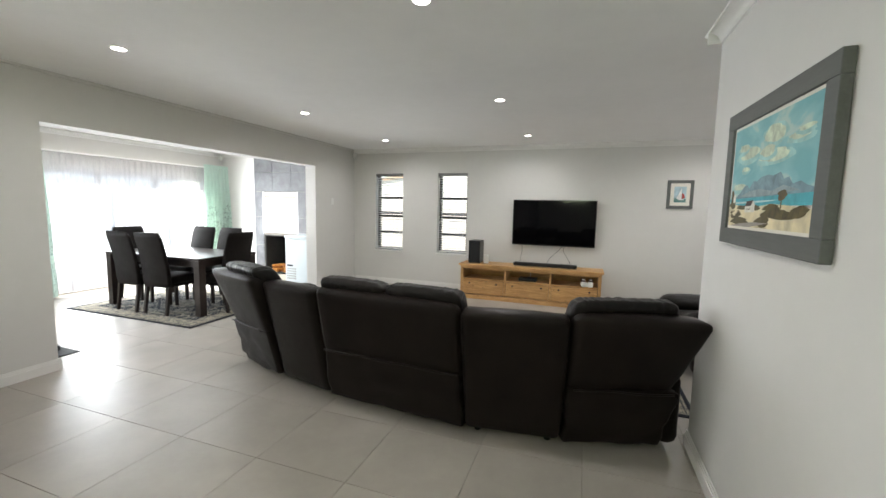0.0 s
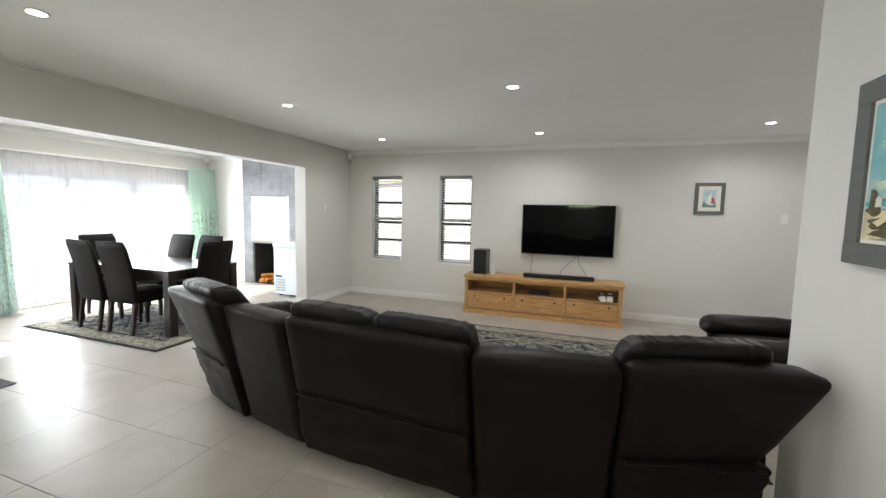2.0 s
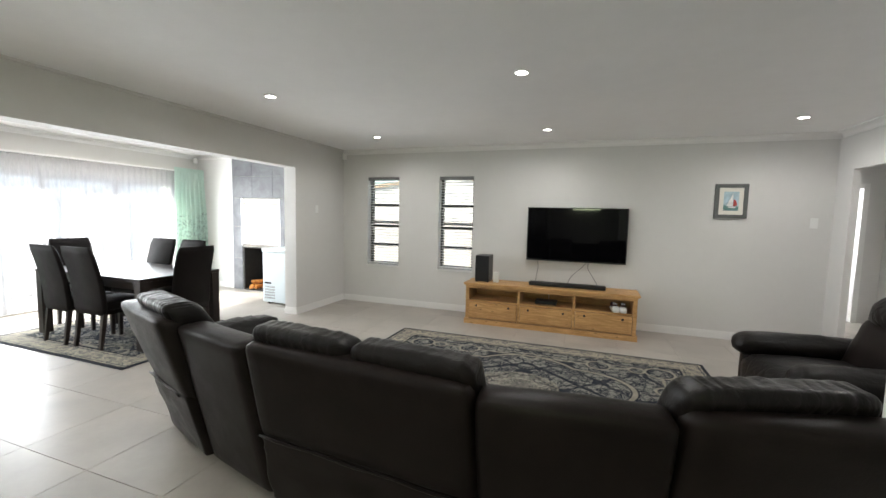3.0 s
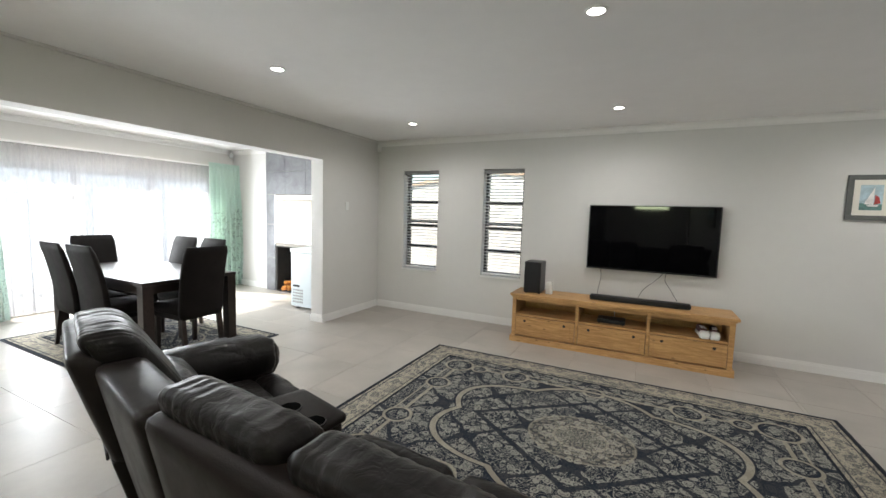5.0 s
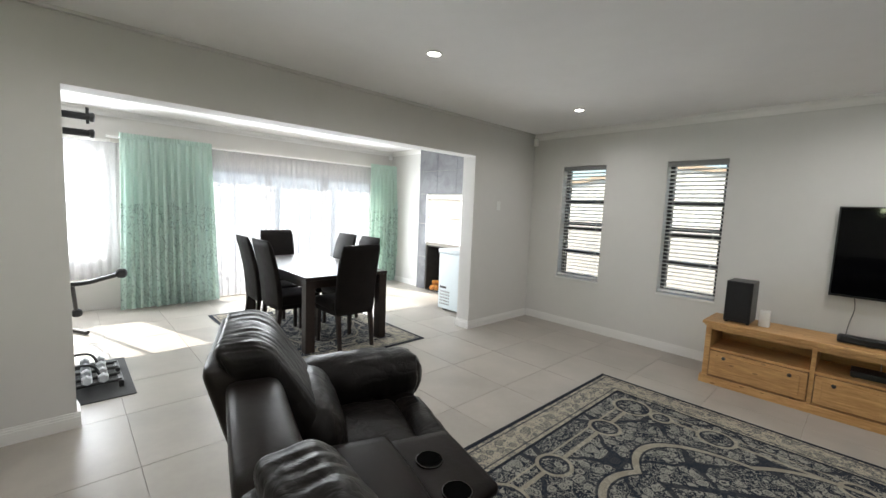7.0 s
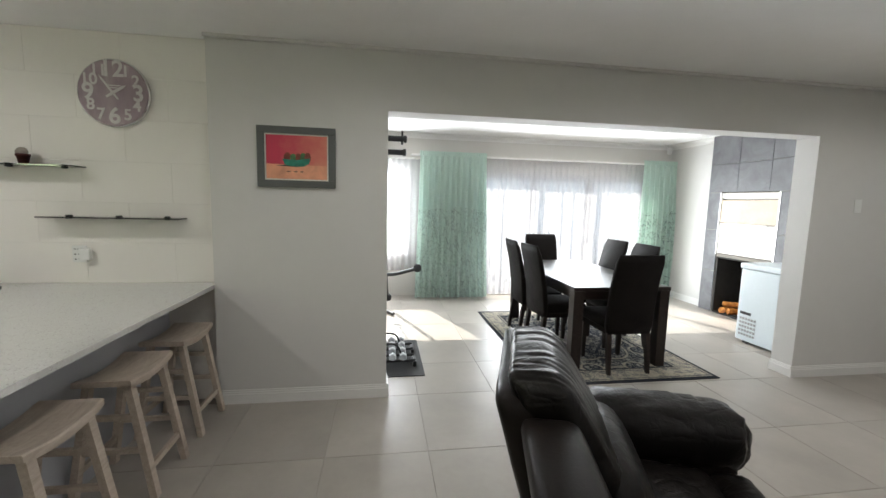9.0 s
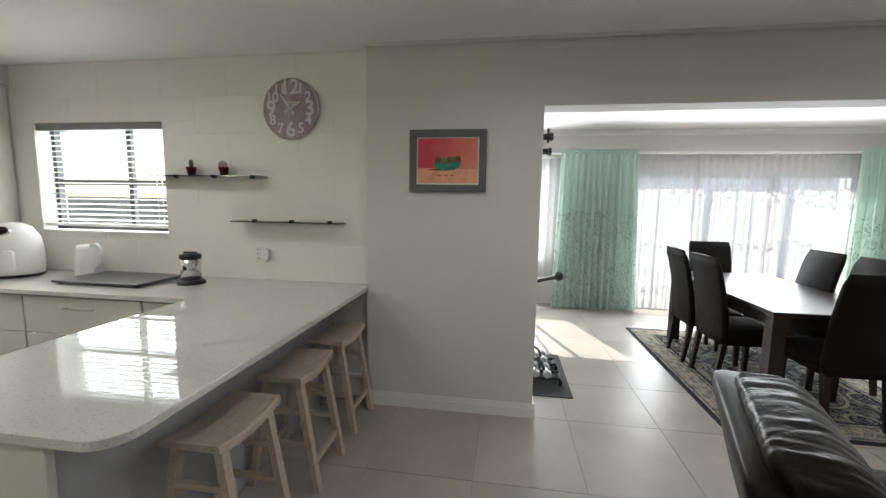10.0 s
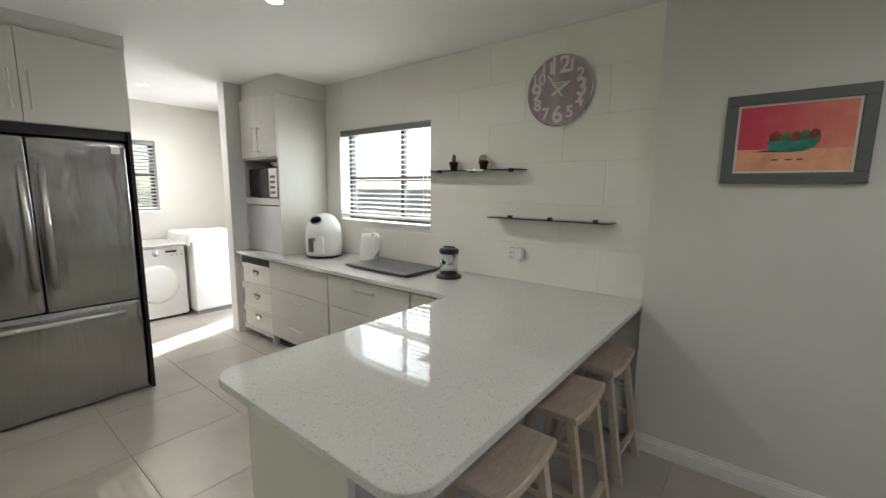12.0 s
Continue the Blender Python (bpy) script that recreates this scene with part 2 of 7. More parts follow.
def merge(*bms):
    out = bmesh.new()
    for b in bms:
        me = bpy.data.meshes.new("tmp")
        b.to_mesh(me)
        b.free()
        out.from_mesh(me)
        bpy.data.meshes.remove(me)
    return out


def lathe(profile, seg=24, center=(0, 0, 0)):
    """A turned body from (radius, height) pairs."""
    bm = bmesh.new()
    rings = []
    for r, z in profile:
        if r < 1e-5:
            rings.append([bm.verts.new((center[0], center[1], center[2] + z))])
        else:
            rings.append([bm.verts.new((center[0] + r * math.cos(2 * math.pi * k / seg), center[1] + r * math.sin(2 * math.pi * k / seg), center[2] + z)) for k in range(seg)])
    for a, b in zip(rings, rings[1:]):
        for k in range(seg):
            f = []
            for ring, i in ((a, k), (a, k + 1), (b, k + 1), (b, k)):
                vert = ring[i % len(ring)]
                if vert not in f:
                    f.append(vert)
            if len(f) > 2:
                bm.faces.new(f)
    bmesh.ops.recalc_face_normals(bm, faces=bm.faces[:])
    return bm


def pipe(points, r, seg=8):
    """A bent tube along points."""
    bm = bmesh.new()
    pts = [Vector(p) for p in points]
    rings = []
    for i, p in enumerate(pts):
        d = (pts[min(i + 1, len(pts) - 1)] - pts[max(i - 1, 0)]).normalized()
        q = d.to_track_quat("Z", "Y")
        rings.append([bm.verts.new(p + q @ Vector((r * math.cos(2 * math.pi * k / seg), r * math.sin(2 * math.pi * k / seg), 0))) for k in range(seg)])
    for a, b in zip(rings, rings[1:]):
        for k in range(seg):
            bm.faces.new((a[k], a[(k + 1) % seg], b[(k + 1) % seg], b[k]))
    bm.faces.new(rings[0][::-1])
    bm.faces.new(rings[-1])
    return bm


def bezier(points, steps=12):
    """A smooth run through control points."""
    out = []
    pts = [Vector(p) for p in points]
    ext = [2 * pts[0] - pts[1], *pts, 2 * pts[-1] - pts[-2]]
    for i in range(1, len(ext) - 2):
        a, b, c, d = ext[i - 1:i + 3]
        for k in range(steps):
            t = k / steps
            out.append(0.5 * (2 * b + (c - a) * t + (2 * a - 5 * b + 4 * c - d) * t * t + (3 * b - a - 3 * c + d) * t ** 3))
    return [*out, pts[-1]]


def soft_box(corners, r, n=(8, 8, 8), bulge=0.0, wrinkle=0.0, wscale=6.0, wdir=None, seed=0.0, round_=None):
    """A cushion-like block spanned by eight corners (x fastest, then y, then z), edges rounded by r, faces bulged, skin wrinkled."""
    c = [Vector(p) for p in corners]
    dims = Vector(((c[1] - c[0]).length, (c[2] - c[0]).length, (c[4] - c[0]).length))
    bm = bmesh.new()
    seen = {}

    def place(i, j, k):
        key = (i, j, k)
        if key not in seen:
            q = []
            for a, m, d in zip(key, n, dims):
                s = 2 * a / m - 1
                q.append(math.copysign(abs(math.sin(s * math.pi / 2)) ** 0.8, s) * d / 2)
            q = Vector(q)
            inner = Vector([max(-(d / 2 - r), min(d / 2 - r, x)) for x, d in zip(q, dims)])
            off = q - inner
            if off.length > 1e-6:
                q = inner + off.normalized() * min(r, max(abs(off.x), abs(off.y), abs(off.z)))
            u = [x / (d / 2) for x, d in zip(q, dims)]
            if bulge:
                f = [1 - x * x for x in u]
                g = (f[1] * f[2], f[0] * f[2], f[0] * f[1])
                u = [x + math.copysign(bulge / (d / 2), x) * max(0.0, w) * abs(x) ** 3 for x, d, w in zip(u, dims, g)]
            u = [(x + 1) / 2 for x in u]
            p = Vector()
            for idx in range(8):
                w = 1.0
                for ax in range(3):
                    w *= u[ax] if idx >> ax & 1 else 1 - u[ax]
                p += c[idx] * w
            if wrinkle:
                s = Vector((p.x * (wdir[0] if wdir else 1), p.y * (wdir[1] if wdir else 1), p.z * (wdir[2] if wdir else 1))) * wscale + Vector((seed, seed * 1.7, seed * 0.3))
                d = (p - sum(c, Vector()) / 8).normalized()
                p += d * wrinkle * (noise.noise(s) + 0.5 * noise.noise(s * 2.3))
            seen[key] = bm.verts.new(p)
        return seen[key]

    def face(f):
        vs = []
        for t in f:
            if t not in vs:
                vs.append(t)
        bm.faces.new(vs)

    a, b, d = n
    for i in range(a):
        for j in range(b):
            face([place(i, j, 0), place(i, j + 1, 0), place(i + 1, j + 1, 0), place(i + 1, j, 0)])
            face([place(i, j, d), place(i + 1, j, d), place(i + 1, j + 1, d), place(i, j + 1, d)])
    for i in range(a):
        for k in range(d):
            face([place(i, 0, k), place(i + 1, 0, k), place(i + 1, 0, k + 1), place(i, 0, k + 1)])
            face([place(i, b, k), place(i, b, k + 1), place(i + 1, b, k + 1), place(i + 1, b, k)])
    for j in range(b):
        for k in range(d):
            face([place(0, j, k), place(0, j, k + 1), place(0, j + 1, k + 1), place(0, j + 1, k)])
            face([place(a, j, k), place(a, j + 1, k), place(a, j + 1, k + 1), place(a, j, k + 1)])
    bmesh.ops.recalc_face_normals(bm, faces=bm.faces[:])
    return bm


def block(x0, x1, y0, y1, z0, z1):
    return [(x, y, z) for z in (z0, z1) for y in (y0, y1) for x in (x0, x1)]


def structure(name, bm, material, label):
    return tagged(link(name, bm, material), label, "", kind="structure")


def wall(name, along, face, back, a0, a1, openings, material, label, top=2.55):
    """A wall along x or y between two planes, with openings (a0, a1, z0, z1) that go through it."""
    bm = bmesh.new()

    def put(s, e, z0, z1):
        if e - s < 1e-4 or z1 - z0 < 1e-4:
            return
        lo, hi = min(face, back), max(face, back)
        if along == "x":
            add_box(bm, s, e, lo, hi, z0, z1)
        else:
            add_box(bm, lo, hi, s, e, z0, z1)

    at = a0
    for s, e, z0, z1 in sorted(openings):
        put(at, s, 0, top)
        put(s, e, 0, z0)
        put(s, e, z1, top)
        at = e
    put(at, a1, 0, top)
    return structure(name, bm, material, label)


CEIL = 2.55
# ---- setting ----
# living room, kitchen, dining room, laundry
wall("wall_west", "y", -4.0, -4.2, 1.10, 7.144, [(2.3, 5.93, 0, 2.13)], M_WALL, "warm grey painted plaster wall with a wide opening to the dining room")
wall("wall_kitchen", "y", -4.0922, -4.30, -4.6, 1.10, [(-1.77, -0.585, 1.22, 2.088), (-3.5, -3.1, 0.02, 2.1)], M_GROUT_WALL, "kitchen wall behind cream tiles with a window")
wall("wall_north", "x", 7.144, 7.36, -7.62, 2.85, [(-6.15, -5.32, 0.02, 0.82), (-3.535, -2.95, 0.645, 2.10), (-2.26, -1.695, 0.645, 2.10)], M_WALL, "warm grey painted plaster wall with two slim windows")
wall("wall_dining_west", "y", -7.40, -7.62, 0.0, 7.144, [(1.45, 2.62, 0.73, 1.98), (3.75, 6.75, 0.02, 1.98)], M_WALL_DINING, "cream plaster wall with a sliding door and a window")
wall("wall_dining_south", "x", 0.2, 0.0, -7.40, -4.30, [], M_WALL_DINING, "cream plaster end wall")
wall("wall_east", "y", 1.0, 1.2, -2.85, 3.03, [], M_WALL, "warm grey painted plaster wall with a painting")
wall("wall_east_return", "x", 3.03, 2.85, 1.2, 2.72, [], M_WALL, "warm grey painted plaster return wall")
wall("wall_far_east", "y", 2.65, 2.72, 3.03, 7.144, [(5.93, 6.84, 0, 2.10)], M_WALL, "warm grey painted plaster wall with a doorway to a passage")
wall("wall_south", "x", -2.62, -2.85, -2.42, 1.0, [(-0.62, 0.42, 1.78, 2.12)], M_WALL, "painted plaster wall behind the fridge")
wall("wall_laundry_south", "x", -4.40, -4.60, -4.10, -1.9, [(-3.30, -2.75, 1.23, 2.08)], M_WALL_DINING, "cream plaster laundry wall with a window")
wall("wall_laundry_east", "y", -2.1, -1.9, -4.40, -2.85, [], M_WALL_DINING, "cream plaster laundry wall")
wall("wall_passage_north", "x", 9.0, 9.15, 2.65, 4.3, [(3.0, 3.82, 0, 2.05)], M_WALL, "painted plaster passage end wall with a doorway")
wall("wall_passage_west", "y", 2.72, 2.65, 7.36, 9.0, [], M_WALL, "painted plaster passage wall")
# the opening is assumed, unseen, and only holds the added bedroom lamp
wall("wall_bedroom_west", "y", 2.85, 2.65, 9.15, 11.4, [(9.7, 10.9, 0.9, 2.1)], M_WALL, "painted plaster wall of the room past the passage")
wall("wall_bedroom_north", "x", 11.4, 11.6, 2.65, 4.5, [], M_WALL, "painted plaster wall of the room past the passage")
wall("wall_passage_south", "x", 5.5, 5.35, 2.72, 4.3, [], M_WALL, "painted plaster passage wall")
wall("wall_passage_end", "y", 4.1, 4.3, 5.5, 9.0, [], M_WALL, "painted plaster passage wall")
wall("wall_bedroom_east", "y", 4.3, 4.5, 9.15, 11.4, [], M_WALL, "painted plaster wall of the room past the passage")
structure("column", box(-4.09, -3.40, -2.80, -2.665, 0, CEIL, 0.004), M_TRIM, "white painted end of the wall beside the tall cabinet")
bm = bmesh.new()
add_box(bm, -7.62, 2.85, 0.0, 7.36, CEIL, CEIL + 0.15)
add_box(bm, -4.45, 2.85, -4.6, 0.0, CEIL, CEIL + 0.15)
add_box(bm, 2.65, 4.5, 7.36, 11.6, CEIL, CEIL + 0.15)
add_box(bm, 2.85, 4.5, 5.3, 7.36, CEIL, CEIL + 0.15)
structure("ceiling", bm, M_CEIL, "white painted flat ceiling")
floor = structure("floor", merge(box(-7.62, 4.5, -4.6, 7.36, -0.12, -0.004), box(2.65, 4.5, 7.36, 11.6, -0.12, -0.004)), M_GROUT, "greige polished porcelain floor tiles with thin grey joints")


def skirting(name, along, face, s, e, side, h=0.10):
    """A stepped skirting board; side: +1 if the room lies to the greater coordinate."""
    bm = bmesh.new()
    for d, z0, z1 in ((0.018, 0, h * 0.72), (0.012, h * 0.72, h * 0.86), (0.007, h * 0.86, h)):
        lo, hi = sorted((face, face + side * d))
        if along == "x":
            add_box(bm, s, e, lo, hi, z0, z1)
        else:
            add_box(bm, lo, hi, s, e, z0, z1)
    return structure(name, bm, M_TRIM, "white stepped skirting board")


skirting("baseboard_north", "x", 7.144, -3.98, 2.65, -1)
skirting("baseboard_dining_north", "x", 7.144, -7.40, -6.40, -1)
skirting("baseboard_west_a", "y", -4.0, 1.1, 2.318, 1)
skirting("baseboard_west_b", "y", -4.0, 5.912, 7.125, 1)
skirting("baseboard_jamb_a", "x", 2.3, -4.2, -4.0, 1)
skirting("baseboard_jamb_b", "x", 5.93, -4.2, -4.0, -1)
skirting("baseboard_east", "y", 1.0, -2.6, 3.05, -1)
skirting("baseboard_far_east", "y", 2.65, 6.84, 7.12, -1)
skirting("baseboard_far_east_b", "y", 2.65, 3.04, 5.93, -1)


def cornice(name, along, face, s, e, side, w=0.075, h=0.075):
    """A coved cornice under the ceiling."""
    prof = [(0.0, -h), (0.012, -h), (0.014, -h + 0.012)]
    for k in range(7):
        a = math.pi / 2 * k / 6
        prof.append((w - (w - 0.016) * math.cos(a), -h + 0.012 + (h - 0.026) * math.sin(a)))
    prof += [(w, -0.012), (w, 0.0), (0.0, 0.0)]
    bm = bmesh.new()
    ends = []
    for t in (s, e):
        ends.append([bm.verts.new((t, face + side * d, CEIL + z) if along == "x" else (face + side * d, t, CEIL + z)) for d, z in prof])
    for k in range(len(prof)):
        j = (k + 1) % len(prof)
        bm.faces.new((ends[0][k], ends[0][j], ends[1][j], ends[1][k]))
    bm.faces.new(ends[0])
    bm.faces.new(ends[1][::-1])
    bmesh.ops.recalc_face_normals(bm, faces=bm.faces[:])
    return structure(name, bm, M_TRIM, "white coved plaster cornice")


cornice("cornice_north", "x", 7.144, -3.99, 2.65, -1)
cornice("cornice_east", "y", 1.0, -2.6, 3.03, -1)
cornice("cornice_east_end", "x", 3.03, 0.925, 2.65, 1)
cornice("cornice_far_east", "y", 2.65, 3.1, 7.07, -1)
cornice("cornice_dining_north", "x", 7.144, -7.40, -4.2, -1)
cornice("cornice_dining_west", "y", -7.40, 0.2, 7.07, 1)
structure("ceiling_trim_west", box(-3.985, -3.955, 1.1, 7.07, CEIL - 0.022, CEIL, 0.004), M_WALL, "thin painted shadow line under the ceiling")

# ---- windows and blinds ----
def blind_window(name, axis, face, a0, a1, z0, z1, deep, side, bars, mullions, pitch, tilt, label):
    """A dark framed window in a deep reveal with a white slatted blind in front. side: towards the outside."""
    ob = tagged(thing(name, label, "window"), kind="structure")

    def bx(s, e, d0, d1, za, zb, bevel=0.0):
        lo, hi = sorted((face + side * d0, face + side * d1))
        return box(s, e, lo, hi, za, zb, bevel) if axis == "x" else box(lo, hi, s, e, za, zb, bevel)

    w = 0.045
    part("window_frame", merge(bx(a0, a0 + w, deep - 0.05, deep, z0, z1), bx(a1 - w, a1, deep - 0.05, deep, z0, z1), bx(a0 + w, a1 - w, deep - 0.05, deep, z1 - w, z1), bx(a0 + w, a1 - w, deep - 0.05, deep, z0, z0 + w)), M_BLACK_FRAME, ob)
    for z in bars:
        part("transom", bx(a0 + w, a1 - w, deep - 0.045, deep - 0.005, z - 0.022, z + 0.022), M_BLACK_FRAME, ob)
    for a in mullions:
        part("mullion", bx(a - 0.02, a + 0.02, deep - 0.043, deep - 0.007, z0 + w, z1 - w), M_BLACK_FRAME, ob)
    pane = part("pane", bx(a0 + w, a1 - w, deep - 0.028, deep - 0.024, z0 + w, z1 - w), M_GLASS, ob)
    pane.visible_shadow = False
    part("window_sill", bx(a0 - 0.004, a1 + 0.004, -0.012, deep - 0.05, z0 - 0.02, z0 + 0.004, 0.003), M_TRIM, ob, "white painted sill")
    part("head_rail", bx(a0 + 0.006, a1 - 0.006, 0.012, 0.062, z1 - 0.055, z1 - 0.004, 0.003), M_HEADRAIL, ob, "grey blind head rail")
    count = int((z1 - 0.09 - (z0 + 0.018)) / pitch)
    half = 0.024
    sl = bmesh.new()
    prof = [(-half, -0.002), (-half * 0.4, 0.002), (half * 0.4, 0.002), (half, -0.002)]
    ends = []
    for s in (a0 + 0.012, a1 - 0.012):
        for dz in (0.0012, -0.0012):
            ends.append([sl.verts.new((s, side * d, z + dz) if axis == "x" else (side * d, s, z + dz)) for d, z in prof])
    for k in range(3):
        sl.faces.new((ends[0][k], ends[0][k + 1], ends[2][k + 1], ends[2][k]))
        sl.faces.new((ends[1][k], ends[1][k + 1], ends[3][k + 1], ends[3][k]))
    for k in (0, 3):
        sl.faces.new((ends[0][k], ends[1][k], ends[3][k], ends[2][k]))
    bmesh.ops.recalc_face_normals(sl, faces=sl.faces[:])
    me = bpy.data.meshes.new("slat")
    sl.to_mesh(me)
    sl.free()
    me.materials.append(M_SLAT)
    for k in range(count):
        slat = new("slat", me)
        slat.parent = ob
        z = z1 - 0.09 - k * pitch
        loc = (0, face + side * 0.037, z) if axis == "x" else (face + side * 0.037, 0, z)
        rot = (side * tilt + random.uniform(-1, 1), 0, 0) if axis == "x" else (0, -side * tilt + random.uniform(-1, 1), 0)
        slat.matrix_basis = pose(*loc, *rot)
    zb = z1 - 0.09 - count * pitch
    part("bottom_rail", bx(a0 + 0.01, a1 - 0.01, 0.018, 0.056, max(z0 + 0.006, zb - 0.01), max(z0 + 0.024, zb + 0.012), 0.003), M_SLAT, ob)
    for a in (a0 + 0.08, a1 - 0.08):
        part("ladder_cord", merge(bx(a - 0.0015, a + 0.0015, 0.011, 0.013, zb, z1 - 0.05), bx(a - 0.0015, a + 0.0015, 0.061, 0.063, zb, z1 - 0.05)), M_SLAT, ob)
    return ob


M_HEADRAIL = plain("grey_blind_rail", (0.22, 0.22, 0.22), 0.5, var=0.05)
blind_window("window_1", "x", 7.144, -3.535, -2.95, 0.645, 2.10, 0.17, 1, (0.98, 1.30, 1.64, 1.36), (), 0.043, -13, "slim dark framed window with an open white venetian blind")
blind_window("window_2", "x", 7.144, -2.26, -1.695, 0.645, 2.10, 0.17, 1, (0.98, 1.30, 1.64, 1.36), (), 0.043, -13, "slim dark framed window with an open white venetian blind")
blind_window("window_3", "y", -4.085, -1.77, -0.585, 1.22, 2.088, 0.17, -1, (1.62,), (-1.02,), 0.043, 3, "dark framed kitchen window with an open white venetian blind")
blind_window("window_4", "x", -4.40, -3.30, -2.75, 1.23, 2.08, 0.15, -1, (1.66,), (-3.02,), 0.043, -20, "small dark framed laundry window with a white venetian blind")

# sliding door and side window of the dining room
door = tagged(thing("door_1", "dark framed glass sliding door behind sheer curtains", "door"), kind="structure")
for y0, y1, x in ((3.75, 4.78, -7.50), (4.74, 5.77, -7.54), (5.73, 6.75, -7.50)):
    leaf = part("door_leaf", merge(box(x - 0.02, x + 0.02, y0, y0 + 0.07, 0.02, 1.98), box(x - 0.02, x + 0.02, y1 - 0.07, y1, 0.02, 1.98), box(x - 0.02, x + 0.02, y0 + 0.07, y1 - 0.07, 1.91, 1.98), box(x - 0.02, x + 0.02, y0 + 0.07, y1 - 0.07, 0.02, 0.12)), M_BLACK_FRAME, door)
    p = part("pane", box(x - 0.003, x + 0.003, y0 + 0.07, y1 - 0.07, 0.12, 1.91), M_GLASS, leaf)
    p.visible_shadow = False
win = tagged(thing("window_5", "dark framed dining room window behind a sheer curtain", "window"), kind="structure")
part("window_frame", merge(box(-7.55, -7.5, 1.45, 1.5, 0.73, 1.98), box(-7.55, -7.5, 2.57, 2.62, 0.73, 1.98), box(-7.55, -7.5, 1.5, 2.57, 1.93, 1.98), box(-7.55, -7.5, 1.5, 2.57, 0.73, 0.78), box(-7.545, -7.505, 2.02, 2.06, 0.78, 1.93)), M_BLACK_FRAME, win)
p = part("pane", box(-7.528, -7.522, 1.5, 2.57, 0.78, 1.93), M_GLASS, win)
p.visible_shadow = False
win = tagged(thing("window_6", "dark framed high window in the south wall", "window"), kind="structure")
part("window_frame", merge(box(-0.62, -0.58, -2.78, -2.72, 1.78, 2.12), box(0.38, 0.42, -2.78, -2.72, 1.78, 2.12), box(-0.58, 0.38, -2.78, -2.72, 2.08, 2.12), box(-0.58, 0.38, -2.78, -2.72, 1.78, 1.82)), M_BLACK_FRAME, win)

# ---- curved sectional sofa ----
def sofa_block(o, u, v, a0, a1, b0, b1, z0, z1, lean0=0.0, lean1=0.0, a0t=None, a1t=None):
    """Eight corners in a module's own axes: u along the back, v to the front; lean pushes the back edge at the bottom and the top."""
    a0t, a1t = a0 if a0t is None else a0t, a1 if a1t is None else a1t
    out = []
    for z, l, s, e in ((z0, lean0, a0, a1), (z1, lean1, a0t, a1t)):
        for b in (b0, b1):
            for a in (s, e):
                p = o + u * a + v * (b + l)
                out.append((p.x, p.y, z))
    return out


M_CUP = plain("dark_anodised_metal", (0.10, 0.10, 0.10), 0.18, 1.0, var=0.05)
sofa = thing("sectional_sofa", "curved dark brown leather reclining sectional sofa with cup holders", "sofa")
HEM = [Vector(p) for p in ((-2.59, 2.975), (-2.04, 2.78), (-1.47, 2.64), (-0.375, 2.555), (0.24, 2.62), (0.83, 2.81))]
AX = []
for p, q in zip(HEM, HEM[1:]):
    u = (q - p).normalized()
    AX.append((p, u, Vector((-u.y, u.x)), (q - p).length))


def gathered(bm, o, u, v, a, b, seed):
    """Pulls the skin of a headrest into folds that run across its seam."""
    bm.normal_update()
    moves = []
    for q in bm.verts:
        p = Vector((q.co.x, q.co.y)) - o
        s, t = p.dot(u), p.dot(v)
        near = math.exp(-((t - 0.02) / 0.10) ** 2)
        fold = noise.noise((s * 34 + t * 6, t * 3.0 + q.co.z * 2.0, seed * 3.7)) + 0.6 * noise.noise((s * 66, t * 6, seed))
        fold += 0.5 * noise.noise((s * 9, q.co.z * 10, seed + 8))
        dent = -0.004 * math.exp(-((t + 0.045) / 0.03) ** 2) if q.co.z > 0.9 else 0.0
        moves.append((q, q.normal * (0.0065 * fold * (0.40 + 0.60 * near) + dent)))
    for q, m in moves:
        q.co += m
    return bm


